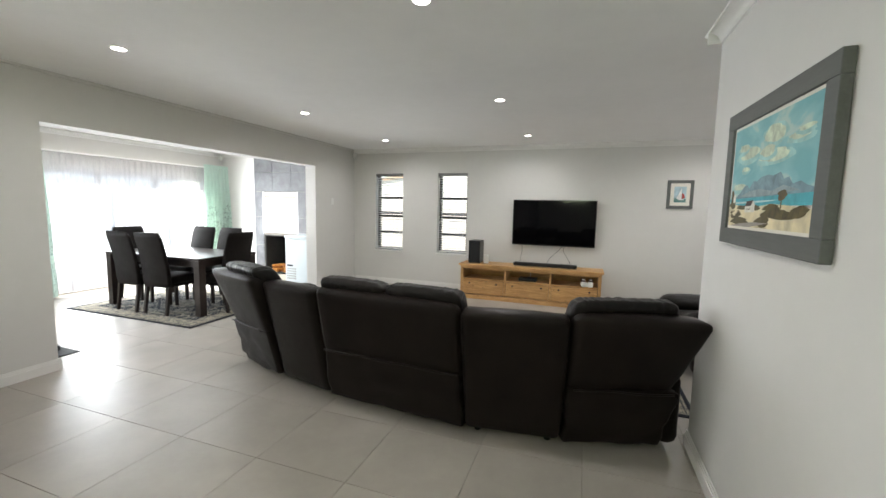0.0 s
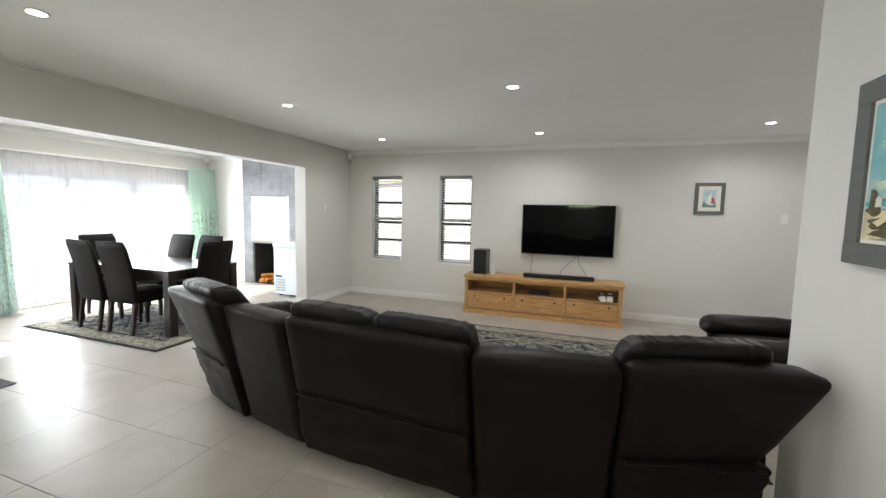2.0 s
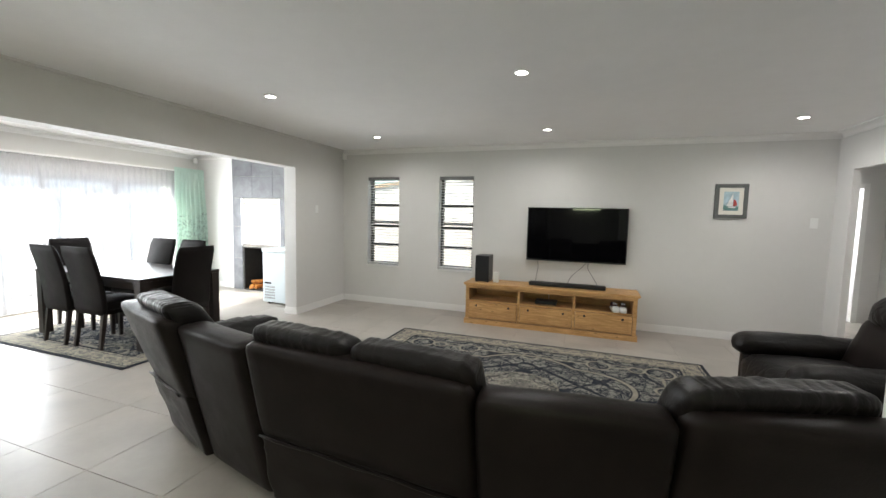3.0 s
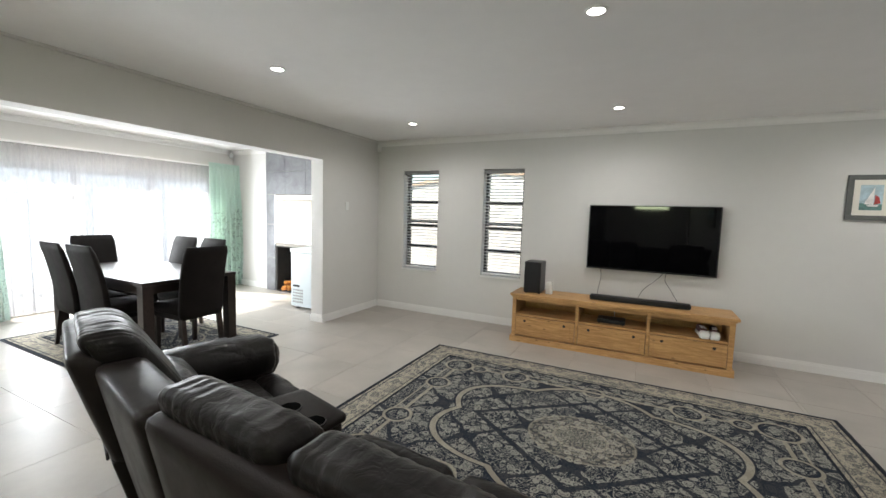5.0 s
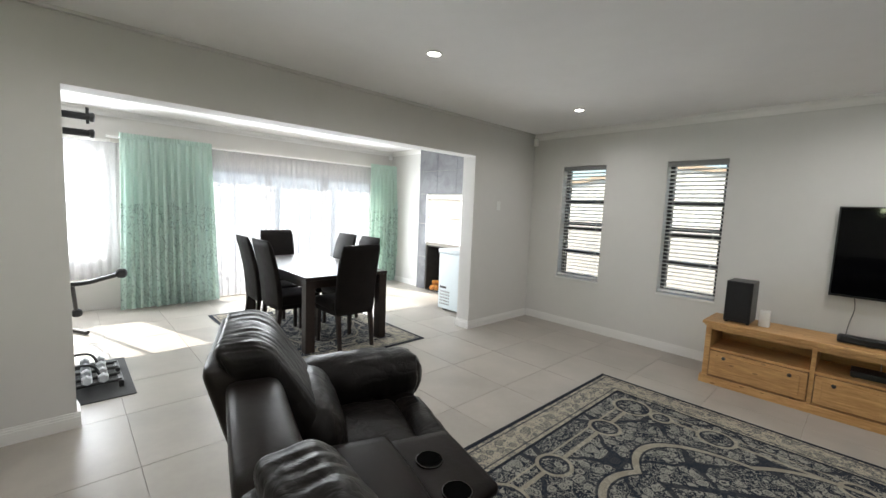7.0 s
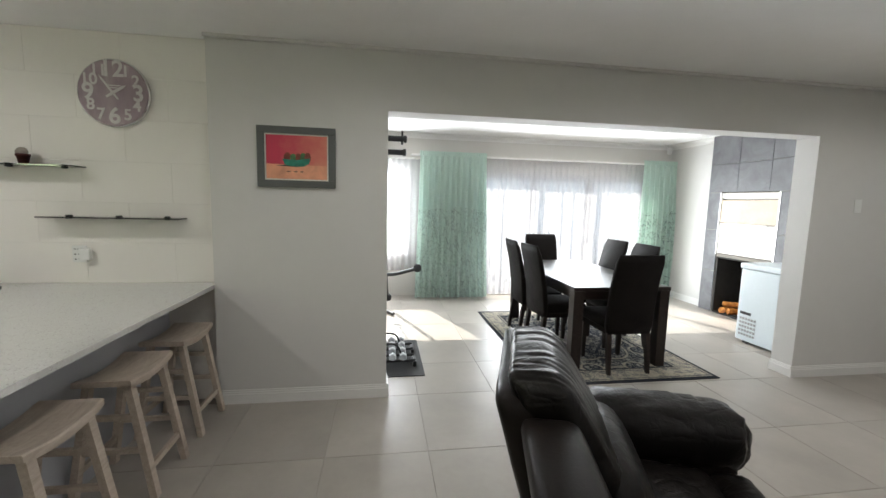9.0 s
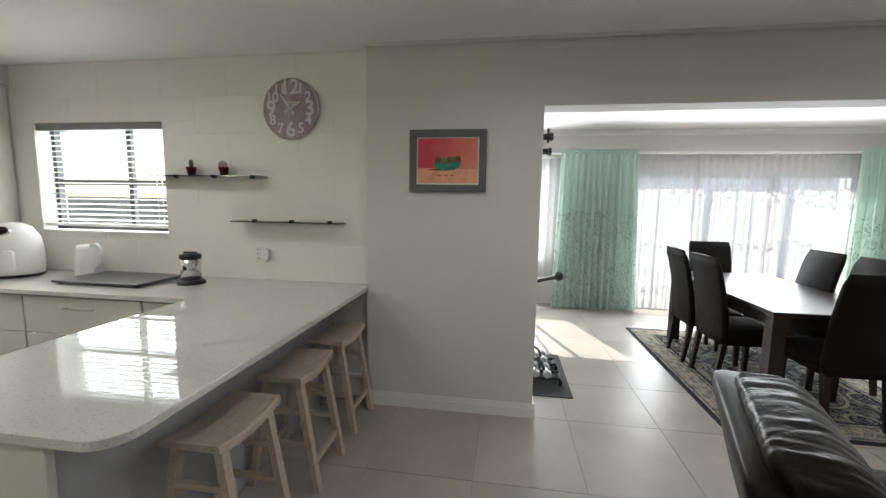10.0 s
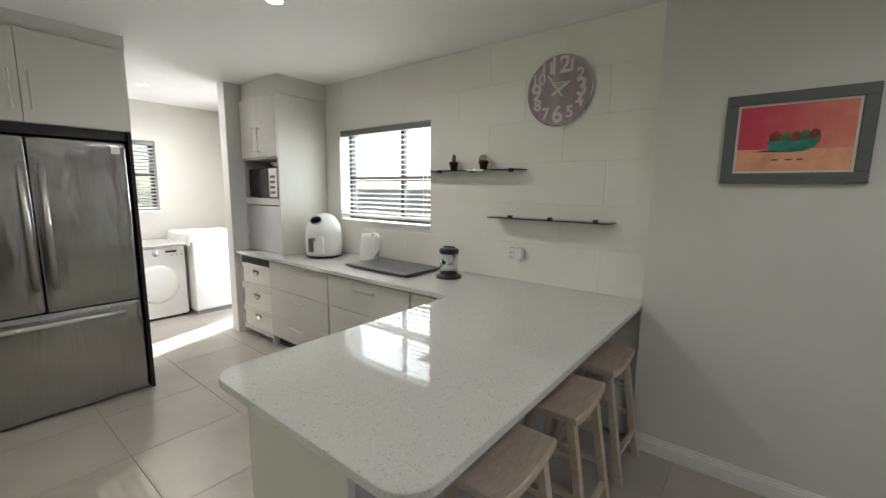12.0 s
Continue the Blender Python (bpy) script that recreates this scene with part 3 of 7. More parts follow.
def recliner_module(idx, seats, flare_l, flare_r, arm, push=0.0, swing=0.0):
    """One recliner of the sofa; swing pulls the outer top corner of its back further out."""
    o, u, v, w = AX[idx]
    g = 0.012
    top = 0.915
    back = sofa_block(o, u, v, g, w - g, 0.0, 0.20, 0.42, top, -0.035 - push * 0.4, -0.135 - push, g - flare_l, w - g + flare_r)
    flap = sofa_block(o, u, v, g + 0.006, w - g - 0.006, -0.012, 0.10, 0.062, 0.455, 0.05 - push * 0.2, -0.036 - push * 0.4, g + 0.004 - flare_l * 0.3, w - g - 0.004 + flare_r * 0.3)
    for c, k in ((back, 1.0), (flap, 0.35)):
        for q in (5, 7):
            c[q] = (c[q][0] - v.x * swing * k, c[q][1] - v.y * swing * k, c[q][2])
    part("backrest", soft_box(back, 0.045, (14, 6, 10), 0.01, 0.006, 5, seed=idx), M_LEATHER, sofa, "", True)
    part("back_flap", soft_box(flap, 0.018, (30, 3, 18), 0.004, 0.022, 4.5, (1, 1, 2.2), seed=idx * 3.1), M_LEATHER, sofa, "loose wrinkled leather back flap", True)
    seam = [(Vector(flap[4]) + Vector((u.x * t, u.y * t, 0)) - Vector((v.x, v.y, 0)) * (0.008 + swing * 0.35 * t / w)) + Vector((0, 0, -0.006 + 0.004 * math.sin(t * 17 + idx))) for t in (0.02 + k * (w - 0.06) / 10 for k in range(11))]
    part("seam", pipe(seam, 0.006, 6), M_LEATHER, sofa, "", True)
    part("seat_base", soft_box(sofa_block(o, u, v, g, w - g, 0.10, 0.72, 0.06, 0.36), 0.03, (6, 6, 4)), M_LEATHER, sofa, "", True)
    sw = w / seats
    for s in range(seats):
        a, b = s * sw + g, (s + 1) * sw - g
        part("seat_cushion", soft_box(sofa_block(o, u, v, a, b, 0.16, 0.645, 0.31, 0.455), 0.06, (30, 26, 8), 0.03, 0.012, 12, (1, 3.0, 1), seed=idx + s), M_LEATHER_SOFT, sofa, "", True)
        part("footrest", soft_box(sofa_block(o, u, v, a, b, 0.635, 0.80, 0.09, 0.452), 0.06, (26, 12, 10), 0.02, 0.009, 14, (1, 3.0, 1), seed=idx + s + 2), M_LEATHER_SOFT, sofa, "", True)
        part("back_cushion", soft_box(sofa_block(o, u, v, a, b, 0.08, 0.25, 0.42, 0.70, 0.06, 0.01), 0.07, (12, 6, 10), 0.035, 0.012, 7, (1, 1, 2.5), seed=idx + s + 4), M_LEATHER_SOFT, sofa, "", True)
        hb = []
        for z, b0, b1 in ((0.58, 0.04, 0.26), (0.985, -0.115 - push * 0.9, 0.055 - push * 0.6)):
            for bb in (b0, b1):
                for aa in (a - 0.004, b + 0.004):
                    q = o + u * aa + v * bb
                    hb.append((q.x, q.y, z))
        part("headrest", gathered(soft_box(hb, 0.065, (72, 16, 18), 0.010), o - v * push, u, v, a, b, idx + s), M_LEATHER_SOFT, sofa, "puffed leather headrest with gathered seams", True)
    if arm:
        s0, s1 = (-0.23, 0.0) if arm < 0 else (w - 0.01, w + 0.125)
        part("armrest", soft_box(sofa_block(o, u, v, s0, s1, 0.06, 0.78, 0.05, 0.52), 0.06, (8, 10, 8), 0.02, 0.006, 6, seed=idx + 9), M_LEATHER, sofa, "", True)
        part("arm_pad", soft_box(sofa_block(o, u, v, s0 - 0.02, s1 + (0.02 if arm < 0 else 0.0), 0.14, 0.82, 0.41, 0.65), 0.09 if arm < 0 else 0.04, (14, 36, 10), 0.02, 0.016, 9, (2.4, 2.4, 1), seed=idx + 5), M_LEATHER_SOFT, sofa, "puffed leather arm pad", True)


def wedge_module(idx):
    o, u, v, w = AX[idx]
    pl, pr = AX[idx - 1], AX[idx + 1]
    bl, br = HEM[idx], HEM[idx + 1]
    fl, fr_ = bl + pl[2] * 0.88, br + pr[2] * 0.88
    g = 0.010

    def quad(t0, t1, z0, z1, lift=0.0, back=0.0):
        out = []
        for z in (z0, z1):
            for t in (t0, t1):
                l, r = bl.lerp(fl, t), br.lerp(fr_, t)
                d = (r - l).normalized()
                out += [(*(l + d * g), z + lift * t), (*(r - d * g), z + lift * t)]
        return out

    part("backrest", soft_box(sofa_block(o, u, v, g, w - g, -0.005, 0.17, 0.062, 0.885, 0.05, -0.125, g - 0.02, w - g + 0.02), 0.04, (12, 6, 14), 0.008, 0.004, 5, seed=idx), M_LEATHER, sofa, "", True)
    part("console", soft_box(quad(0.16, 0.775, 0.05, 0.535), 0.03, (8, 12, 8), 0.008, 0.004, 5, seed=idx), M_LEATHER, sofa, "padded wedge console", True)
    part("console_lid", soft_box(quad(0.08, 0.505, 0.515, 0.590), 0.028, (8, 10, 5), 0.012, 0.004, 5, seed=idx), M_LEATHER, sofa, "", True)
    tray = part("console_tray", soft_box(quad(0.51, 0.80, 0.515, 0.560), 0.02, (8, 10, 5), 0.004), M_LEATHER, sofa, "", True)
    spots = ((-1.672, 3.235), (-1.487, 3.195)) if idx == 1 else ((-0.20, 3.125), (-0.03, 3.145))
    for c in map(Vector, spots):
        cup = part("cup_holder", lathe([(0.047, 0.0), (0.051, 0.0), (0.052, 0.006), (0.050, 0.009), (0.047, 0.008), (0.046, -0.002)], 28, (c.x, c.y, 0.562)), M_CUP, tray, "dark metal cup holder ring", True)
        # shallow disc on the tray; the well's darkness is only its colour
        part("cup_shade_disc", lathe([(0.0, 0.0015), (0.034, 0.002), (0.0465, 0.006)], 28, (c.x, c.y, 0.566)), M_VOID, tray, "", True)


recliner_module(0, 1, 0.20, 0.0, -1, 0.075)
wedge_module(1)
recliner_module(2, 2, 0.0, 0.0, 0)
wedge_module(3)
recliner_module(4, 1, 0.0, 0.10, 1, 0.0, 0.14)
for i, (p, u, v, w) in enumerate(AX):
    for a in (0.08, w - 0.08):
        for b in (0.17, 0.54):
            q = p + u * a + v * b
            part("foot", rod((q.x, q.y, 0.0), (q.x, q.y, 0.06), 0.022, 0.026), M_PLASTIC_B, sofa)

# ---- single recliner ----
chair = thing("recliner_armchair", "dark brown leather recliner armchair beside the rug", "armchair", pose(1.62, 4.60, 0, 0, 0, 96))
part("base", soft_box(block(-0.42, 0.42, -0.45, 0.36, 0.05, 0.38), 0.04, (6, 6, 5)), M_LEATHER, chair, "", True)
part("seat_cushion", soft_box(block(-0.29, 0.29, -0.30, 0.44, 0.34, 0.50), 0.07, (12, 12, 6), 0.03, 0.01, 7), M_LEATHER_SOFT, chair, "", True)
part("footrest", soft_box(block(-0.29, 0.29, 0.36, 0.47, 0.10, 0.46), 0.05, (10, 5, 8), 0.02, 0.008, 7), M_LEATHER_SOFT, chair, "", True)
bl_ = [(x, y + (-0.10 if z > 0.6 else 0.06), z) for x, y, z in block(-0.31, 0.31, -0.42, -0.20, 0.42, 0.84)]
part("backrest", soft_box(bl_, 0.08, (12, 8, 10), 0.04, 0.012, 6), M_LEATHER, chair, "", True)
part("headrest", soft_box([(x, y - (0.03 if z > 0.8 else 0), z) for x, y, z in block(-0.30, 0.30, -0.54, -0.28, 0.74, 1.00)], 0.11, (18, 10, 10), 0.03, 0.010, 9, (2.4, 1, 1)), M_LEATHER_SOFT, chair, "puffed leather headrest", True)
for s in (-1, 1):
    x0, x1 = sorted((s * 0.29, s * 0.47))
    part("armrest", soft_box(block(x0, x1, -0.40, 0.40, 0.06, 0.52), 0.06, (8, 10, 8), 0.02, 0.006, 6), M_LEATHER, chair, "", True)
    part("arm_pad", soft_box(block(x0 - 0.015, x1 + 0.015, -0.42, 0.47, 0.45, 0.625), 0.085, (10, 18, 8), 0.02, 0.010, 8, (2, 2, 1), seed=s), M_LEATHER_SOFT, chair, "", True)
for sx in (-0.36, 0.36):
    for sy in (-0.38, 0.3):
        part("foot", rod((sx, sy, 0), (sx, sy, 0.06), 0.025), M_PLASTIC_B, chair)


# ---- rugs ----
def rug_material(name, hx, hy, navy, beige, sand):
    n = Nodes(name)
    v = n.co()
    x, y, _ = n.xyz(v)
    ax, ay = n.math("ABSOLUTE", x), n.math("ABSOLUTE", y)
    edge = n.math("MINIMUM", n.math("SUBTRACT", hx, ax), n.math("SUBTRACT", hy, ay))

    def band(value, lo, hi):
        return n.math("MULTIPLY", n.math("GREATER_THAN", value, lo), n.math("LESS_THAN", value, hi))

    def line(value, at, half):
        return n.math("LESS_THAN", n.math("ABSOLUTE", n.math("SUBTRACT", value, at)), half)

    # mirrored flower and scroll motif
    comb = n.t.nodes.new("ShaderNodeCombineXYZ")
    n.put(comb.inputs[0], ax)
    n.put(comb.inputs[1], ay)
    mv = comb.outputs[0]
    f1 = n.voronoi(mv, 15.0)
    f2 = n.voronoi(mv, 44.0)
    f3 = n.noise(mv, 22, 3, 0.6, 1.8)
    petals = n.math("MAXIMUM", n.math("MAXIMUM", line(f1, 0.36, 0.06), line(f1, 0.20, 0.04)), n.math("LESS_THAN", f1, 0.09))
    buds = n.math("LESS_THAN", f2, 0.24)
    vines = line(f3, 0.5, 0.025)
    flor = n.math("MAXIMUM", n.math("MAXIMUM", petals, buds), vines)
    sway = n.math("MULTIPLY", n.math("SUBTRACT", n.noise(mv, 5.0, 2), 0.5), 1.1)
    # flower beds parted by winding navy bands
    beds = n.math("ADD", n.math("COSINE", n.math("MULTIPLY", ax, 9.2 / hx * 1.7)), n.math("COSINE", n.math("MULTIPLY", ay, 9.2 / hy * 1.25)))
    parting = line(n.math("ADD", beds, sway), 0.0, 0.15)
    # medallion: lobed ring round a lozenge and a round rosette
    r = n.math("SQRT", n.math("ADD", n.math("POWER", n.math("DIVIDE", ax, hx * 0.58), 2.0), n.math("POWER", n.math("DIVIDE", ay, hy * 0.60), 2.0)))
    ang = n.math("ARCTAN2", n.math("DIVIDE", ay, hy * 0.60), n.math("DIVIDE", ax, hx * 0.58))
    lobed = n.math("MULTIPLY_ADD", n.math("ABSOLUTE", n.math("SINE", n.math("MULTIPLY", ang, 3.0))), -0.16, n.math("ADD", r, 0.10))
    ring = line(lobed, 1.0, 0.023)
    ring_edge = n.math("MULTIPLY", line(lobed, 1.0, 0.038), n.math("SUBTRACT", 1.0, ring))
    lozenge = n.math("ADD", n.math("DIVIDE", ax, hx * 0.44), n.math("DIVIDE", ay, hy * 0.46))
    loz_line = line(n.math("MULTIPLY_ADD", sway, 0.05, lozenge), 1.0, 0.045)
    rose = n.math("SQRT", n.math("ADD", n.math("POWER", n.math("DIVIDE", ax, hx * 0.20), 2.0), n.math("POWER", n.math("DIVIDE", ay, hx * 0.17), 2.0)))
    rays = n.math("GREATER_THAN", n.math("MULTIPLY", n.math("SINE", n.math("MULTIPLY", rose, 34.0)), n.math("SINE", n.math("MULTIPLY", ang, 24.0))), 0.15)
    deep = n.mix(n.math("MULTIPLY", flor, 0.66), navy, beige)
    deep = n.mix(n.math("MULTIPLY", n.math("MAXIMUM", parting, loz_line), 0.9), deep, navy)
    core = n.math("LESS_THAN", rose, 1.0)
    deep = n.mix(n.math("MULTIPLY", core, 0.1), deep, sand)
    deep = n.mix(n.math("MULTIPLY", n.math("MULTIPLY", core, rays), 0.35), deep, sand)
    deep = n.mix(n.math("MULTIPLY", n.math("MAXIMUM", line(rose, 1.0, 0.02), line(rose, 0.5, 0.025)), 0.4), deep, sand)
    # straps: a straight band set in from the border, broken by rings and scrolls
    inset = 0.23 * hy / 0.625
    strap = n.math("MAXIMUM", line(edge, inset, 0.014), line(edge, inset - 0.075, 0.007))
    loops = None
    for cx, cy, rad in ((hx - inset, hy - inset, 0.13), (hx - inset, hy * 0.26, 0.10), (hx * 0.40, hy - inset, 0.11), (hx - inset - 0.21, hy - inset, 0.07), (0.0, hy - inset, 0.08)):
        d = n.math("SQRT", n.math("ADD", n.math("POWER", n.math("SUBTRACT", ax, cx), 2.0), n.math("POWER", n.math("SUBTRACT", ay, cy), 2.0)))
        band_ = line(d, rad, 0.011)
        strap = n.math("MAXIMUM", n.math("MULTIPLY", strap, n.math("GREATER_THAN", d, rad)), band_)
        rim = line(d, rad - 0.02, 0.007)
        loops = rim if loops is None else n.math("MAXIMUM", loops, rim)
    deep = n.mix(n.math("MULTIPLY", n.math("MAXIMUM", ring_edge, loops), 0.85), deep, navy)
    deep = n.mix(n.math("MULTIPLY", n.math("MAXIMUM", ring, strap), 0.65), deep, sand)
    pale = n.mix(n.math("MULTIPLY", flor, 0.72), sand, tuple(q * 2.2 for q in navy))
    c = n.mix(n.math("LESS_THAN", edge, 0.26), deep, pale)
    for a, b in ((0.0, 0.035), (0.25, 0.27)):
        c = n.mix(band(edge, a, b), c, tuple(q * 0.8 for q in navy))
    for a, b in ((0.055, 0.066), (0.215, 0.226)):
        c = n.mix(n.math("MULTIPLY", band(edge, a, b), 0.8), c, tuple(q * 1.3 for q in navy))
    pile = n.noise(v, 420, 2)
    worn = n.noise(v, 3.5, 4)
    c = n.mix(n.math("MULTIPLY", n.math("MULTIPLY", pile, worn), 0.22), c, tuple(0.5 * (a + b) for a, b in zip(navy, sand)))
    n.set(color=c, rough=0.95, spec=0.08)
    n.bump(n.math("ADD", pile, n.math("MULTIPLY", flor, 0.5)), 0.5, 0.004)
    return n.m


NAVY, BEIGE, SAND = (0.010, 0.016, 0.028), (0.42, 0.405, 0.35), (0.40, 0.36, 0.28)


def rug(name, x0, x1, y0, y1, label):
    hx, hy = (x1 - x0) / 2, (y1 - y0) / 2
    ob = thing(name, label, "rug", pose((x0 + x1) / 2, (y0 + y1) / 2, 0))
    part("woven_field", box(-hx + 0.012, hx - 0.012, -hy + 0.012, hy - 0.012, 0.001, 0.011, 0.003, 1), rug_material(name + "_pattern", hx, hy, NAVY, BEIGE, SAND), ob)
    part("binding", merge(box(-hx, hx, -hy, -hy + 0.012, 0.0005, 0.010, 0.002, 1), box(-hx, hx, hy - 0.012, hy, 0.0005, 0.010, 0.002, 1), box(-hx, -hx + 0.012, -hy + 0.012, hy - 0.012, 0.0005, 0.010, 0.002, 1), box(hx - 0.012, hx, -hy + 0.012, hy - 0.012, 0.0005, 0.010, 0.002, 1)), M_RUGEDGE, ob)
    return ob


M_RUGEDGE = plain("navy_rug_binding", (0.02, 0.022, 0.03), 0.9, var=0.3, bump=0.3)
rug("living_rug", -2.25, 1.15, 3.42, 5.92, "large navy and beige oriental patterned rug on the tiled floor")
rug("dining_rug", -6.33, -4.03, 3.58, 5.24, "navy and beige oriental patterned rug under the dining table")

# ---- dining table and chairs ----
table = thing("dining_table", "dark stained wooden dining table standing on a rug", "table", pose(-5.20, 4.43, 0.011))
part("tabletop", box(-0.89, 0.89, -0.475, 0.475, 0.725, 0.76, 0.006), M_WENGE, table)
for sx in (-1, 1):
    part("apron", box(min(sx * 0.80, sx * 0.83), max(sx * 0.80, sx * 0.83), -0.38, 0.38, 0.635, 0.725, 0.002), M_WENGE, table)
    part("apron", box(-0.80, 0.80, min(sx * 0.40, sx * 0.43), max(sx * 0.40, sx * 0.43), 0.635, 0.725, 0.002), M_WENGE, table)
    for sy in (-1, 1):
        part("leg", box(min(sx * 0.79, sx * 0.885), max(sx * 0.79, sx * 0.885), min(sy * 0.375, sy * 0.47), max(sy * 0.375, sy * 0.47), 0, 0.725, 0.004), M_WENGE, table)


def dining_chair(m):
    """A parsons chair facing +y."""
    ob = thing("dining_chair", "high-backed dark brown leatherette dining chair with tapered wooden legs", "chair", m, "chairs round the dining table")
    part("seat", soft_box(block(-0.225, 0.225, -0.20, 0.24, 0.40, 0.50), 0.03, (8, 8, 5), 0.012, 0.003, 6), M_LEATHER_CH, ob, "", True)
    part("seat_frame", box(-0.215, 0.215, -0.19, 0.23, 0.36, 0.41, 0.005), M_LEATHER_CH, ob)
    secs = []
    for k in range(11):
        t = k / 10
        z = 0.36 + t * 0.72
        y = -0.205 - 0.012 * t - 0.11 * t * t
        th = 0.062 - 0.020 * t
        secs.append((y, th, z))
    bm = bmesh.new()
    rings = []
    for i, (y, th, z) in enumerate(secs):
        ins = 0.012 if i in (0, 10) else 0.0
        w = 0.222 - ins
        t2 = th / 2 - ins * 0.8
        ring = []
        for a, b in ((-w, -t2 + 0.008), (-w + 0.012, -t2), (0, -t2 - 0.005), (w - 0.012, -t2), (w, -t2 + 0.008), (w, t2 - 0.008), (w - 0.012, t2), (0, t2 + 0.005), (-w + 0.012, t2), (-w, t2 - 0.008)):
            ring.append(bm.verts.new((a, y + b, z)))
        rings.append(ring)
    for a, b in zip(rings, rings[1:]):
        for k in range(10):
            bm.faces.new((a[k], a[(k + 1) % 10], b[(k + 1) % 10], b[k]))
    bm.faces.new(rings[0][::-1])
    bm.faces.new(rings[-1])
    bmesh.ops.recalc_face_normals(bm, faces=bm.faces[:])
    part("backrest", bm, M_LEATHER_CH, ob, "", True)
    for sx in (-1, 1):
        for y, rake in ((-0.20, -0.05), (0.205, 0.0)):
            bm = bmesh.new()
            v = add_box(bm, -0.022, 0.022, -0.022, 0.022, 0, 0.38)
            for q in v[:4]:
                q.co.x *= 0.7
                q.co.y = q.co.y * 0.7 + rake
            bmesh.ops.translate(bm, verts=bm.verts[:], vec=(sx * 0.19, y, 0))
            part("leg", bm, M_WENGE, ob, "dark wooden leg")
    return ob


first = dining_chair(pose(-5.46, 4.06, 0.011, 0, 0, -2))
for x, y, a in ((-4.96, 4.08, 2), (-5.53, 4.78, 181), (-5.01, 4.80, 178), (-6.06, 4.46, -90), (-4.43, 4.44, 91)):
    copy_thing(first, pose(x, y, 0.011, 0, 0, a))


# ---- flat picture helpers ----
def flat(points, axis, depth):
    """A flat outline of (a, z) points in a plane across x or y."""
    bm = bmesh.new()
    bm.faces.new([bm.verts.new((depth, a, z) if axis == "x" else (a, depth, z)) for a, z in points])
    return bm


def blob(ca, cz, ra, rz, n=14, rough=0.12, seed=0.0):
    return [(ca + ra * math.cos(t) * (1 + rough * math.sin(3 * t + seed) + rough * 0.6 * math.sin(7 * t + 2 * seed)), cz + rz * math.sin(t) * (1 + rough * math.sin(2 * t + seed))) for t in (2 * math.pi * k / n for k in range(n))]


def picture_frame(name, label, axis, wallx, side, a0, a1, z0, z1, w, mount, depth=0.03):
    """A framed picture that hangs flat on a wall; side: towards the room."""
    ob = thing(name, label, "picture")

    def bx(s, e, d0, d1, za, zb, bevel=0.003):
        lo, hi = sorted((wallx + side * d0, wallx + side * d1))
        return box(lo, hi, s, e, za, zb, bevel) if axis == "x" else box(s, e, lo, hi, za, zb, bevel)

    part("frame", merge(bx(a0, a1, 0.002, depth, z1 - w, z1), bx(a0, a1, 0.002, depth, z0, z0 + w), bx(a0, a0 + w, 0.002, depth - 0.001, z0 + w, z1 - w), bx(a1 - w, a1, 0.002, depth - 0.001, z0 + w, z1 - w)), M_FRAME, ob, "grey washed wooden frame")
    part("mount", bx(a0 + w, a1 - w, 0.003, depth - 0.012, z0 + w, z1 - w, 0.0), M_MOUNT, ob, "cream mount")
    return ob, wallx + side * (depth - 0.0115), (a0 + w + mount, a1 - w - mount, z0 + w + mount, z1 - w - mount)


def paint(name, color, dark=0.7, scale=14, light=1.25):
    n = Nodes(name)
    v = n.co()
    f = n.noise(v, scale, 4, 0.6, 0.6)
    n.set(color=n.ramp(f, [(0.32, tuple(c * dark for c in color)), (0.68, tuple(min(1, c * light) for c in color))]), rough=0.55)
    n.bump(n.noise(v, 120, 2), 0.2, 0.002)
    return n.m


# seaside painting on the east wall
pic, d0, (a0, a1, z0, z1) = picture_frame("seaside_painting", "large grey framed painting of a bay with a flat mountain", "x", 1.0, -1, 1.675, 2.63, 1.35, 1.973, 0.075, 0.013, 0.036)
n_ = Nodes("painted_sky")
sk = n_.noise(n_.scaled(n_.co(), (1, 4.2, 7.5)), 1.0, 3, 0.5, 0.3)
n_.set(color=n_.ramp(sk, [(0.40, (0.17, 0.42, 0.46)), (0.54, (0.25, 0.50, 0.52)), (0.60, (0.42, 0.56, 0.52))]), rough=0.5)
W_, H_ = a1 - a0, z1 - z0


def P(pts):
    """Fractions of the canvas, from its north edge."""
    return [(a1 - u * W_, z0 + w * H_) for u, w in pts]


layer = [0]


def dab(name, pts, mat_, axis="x", base=None):
    layer[0] += 1
    return part(name, flat(pts, axis, (d0 if base is None else base) - 0.00012 * layer[0]), mat_, pic)


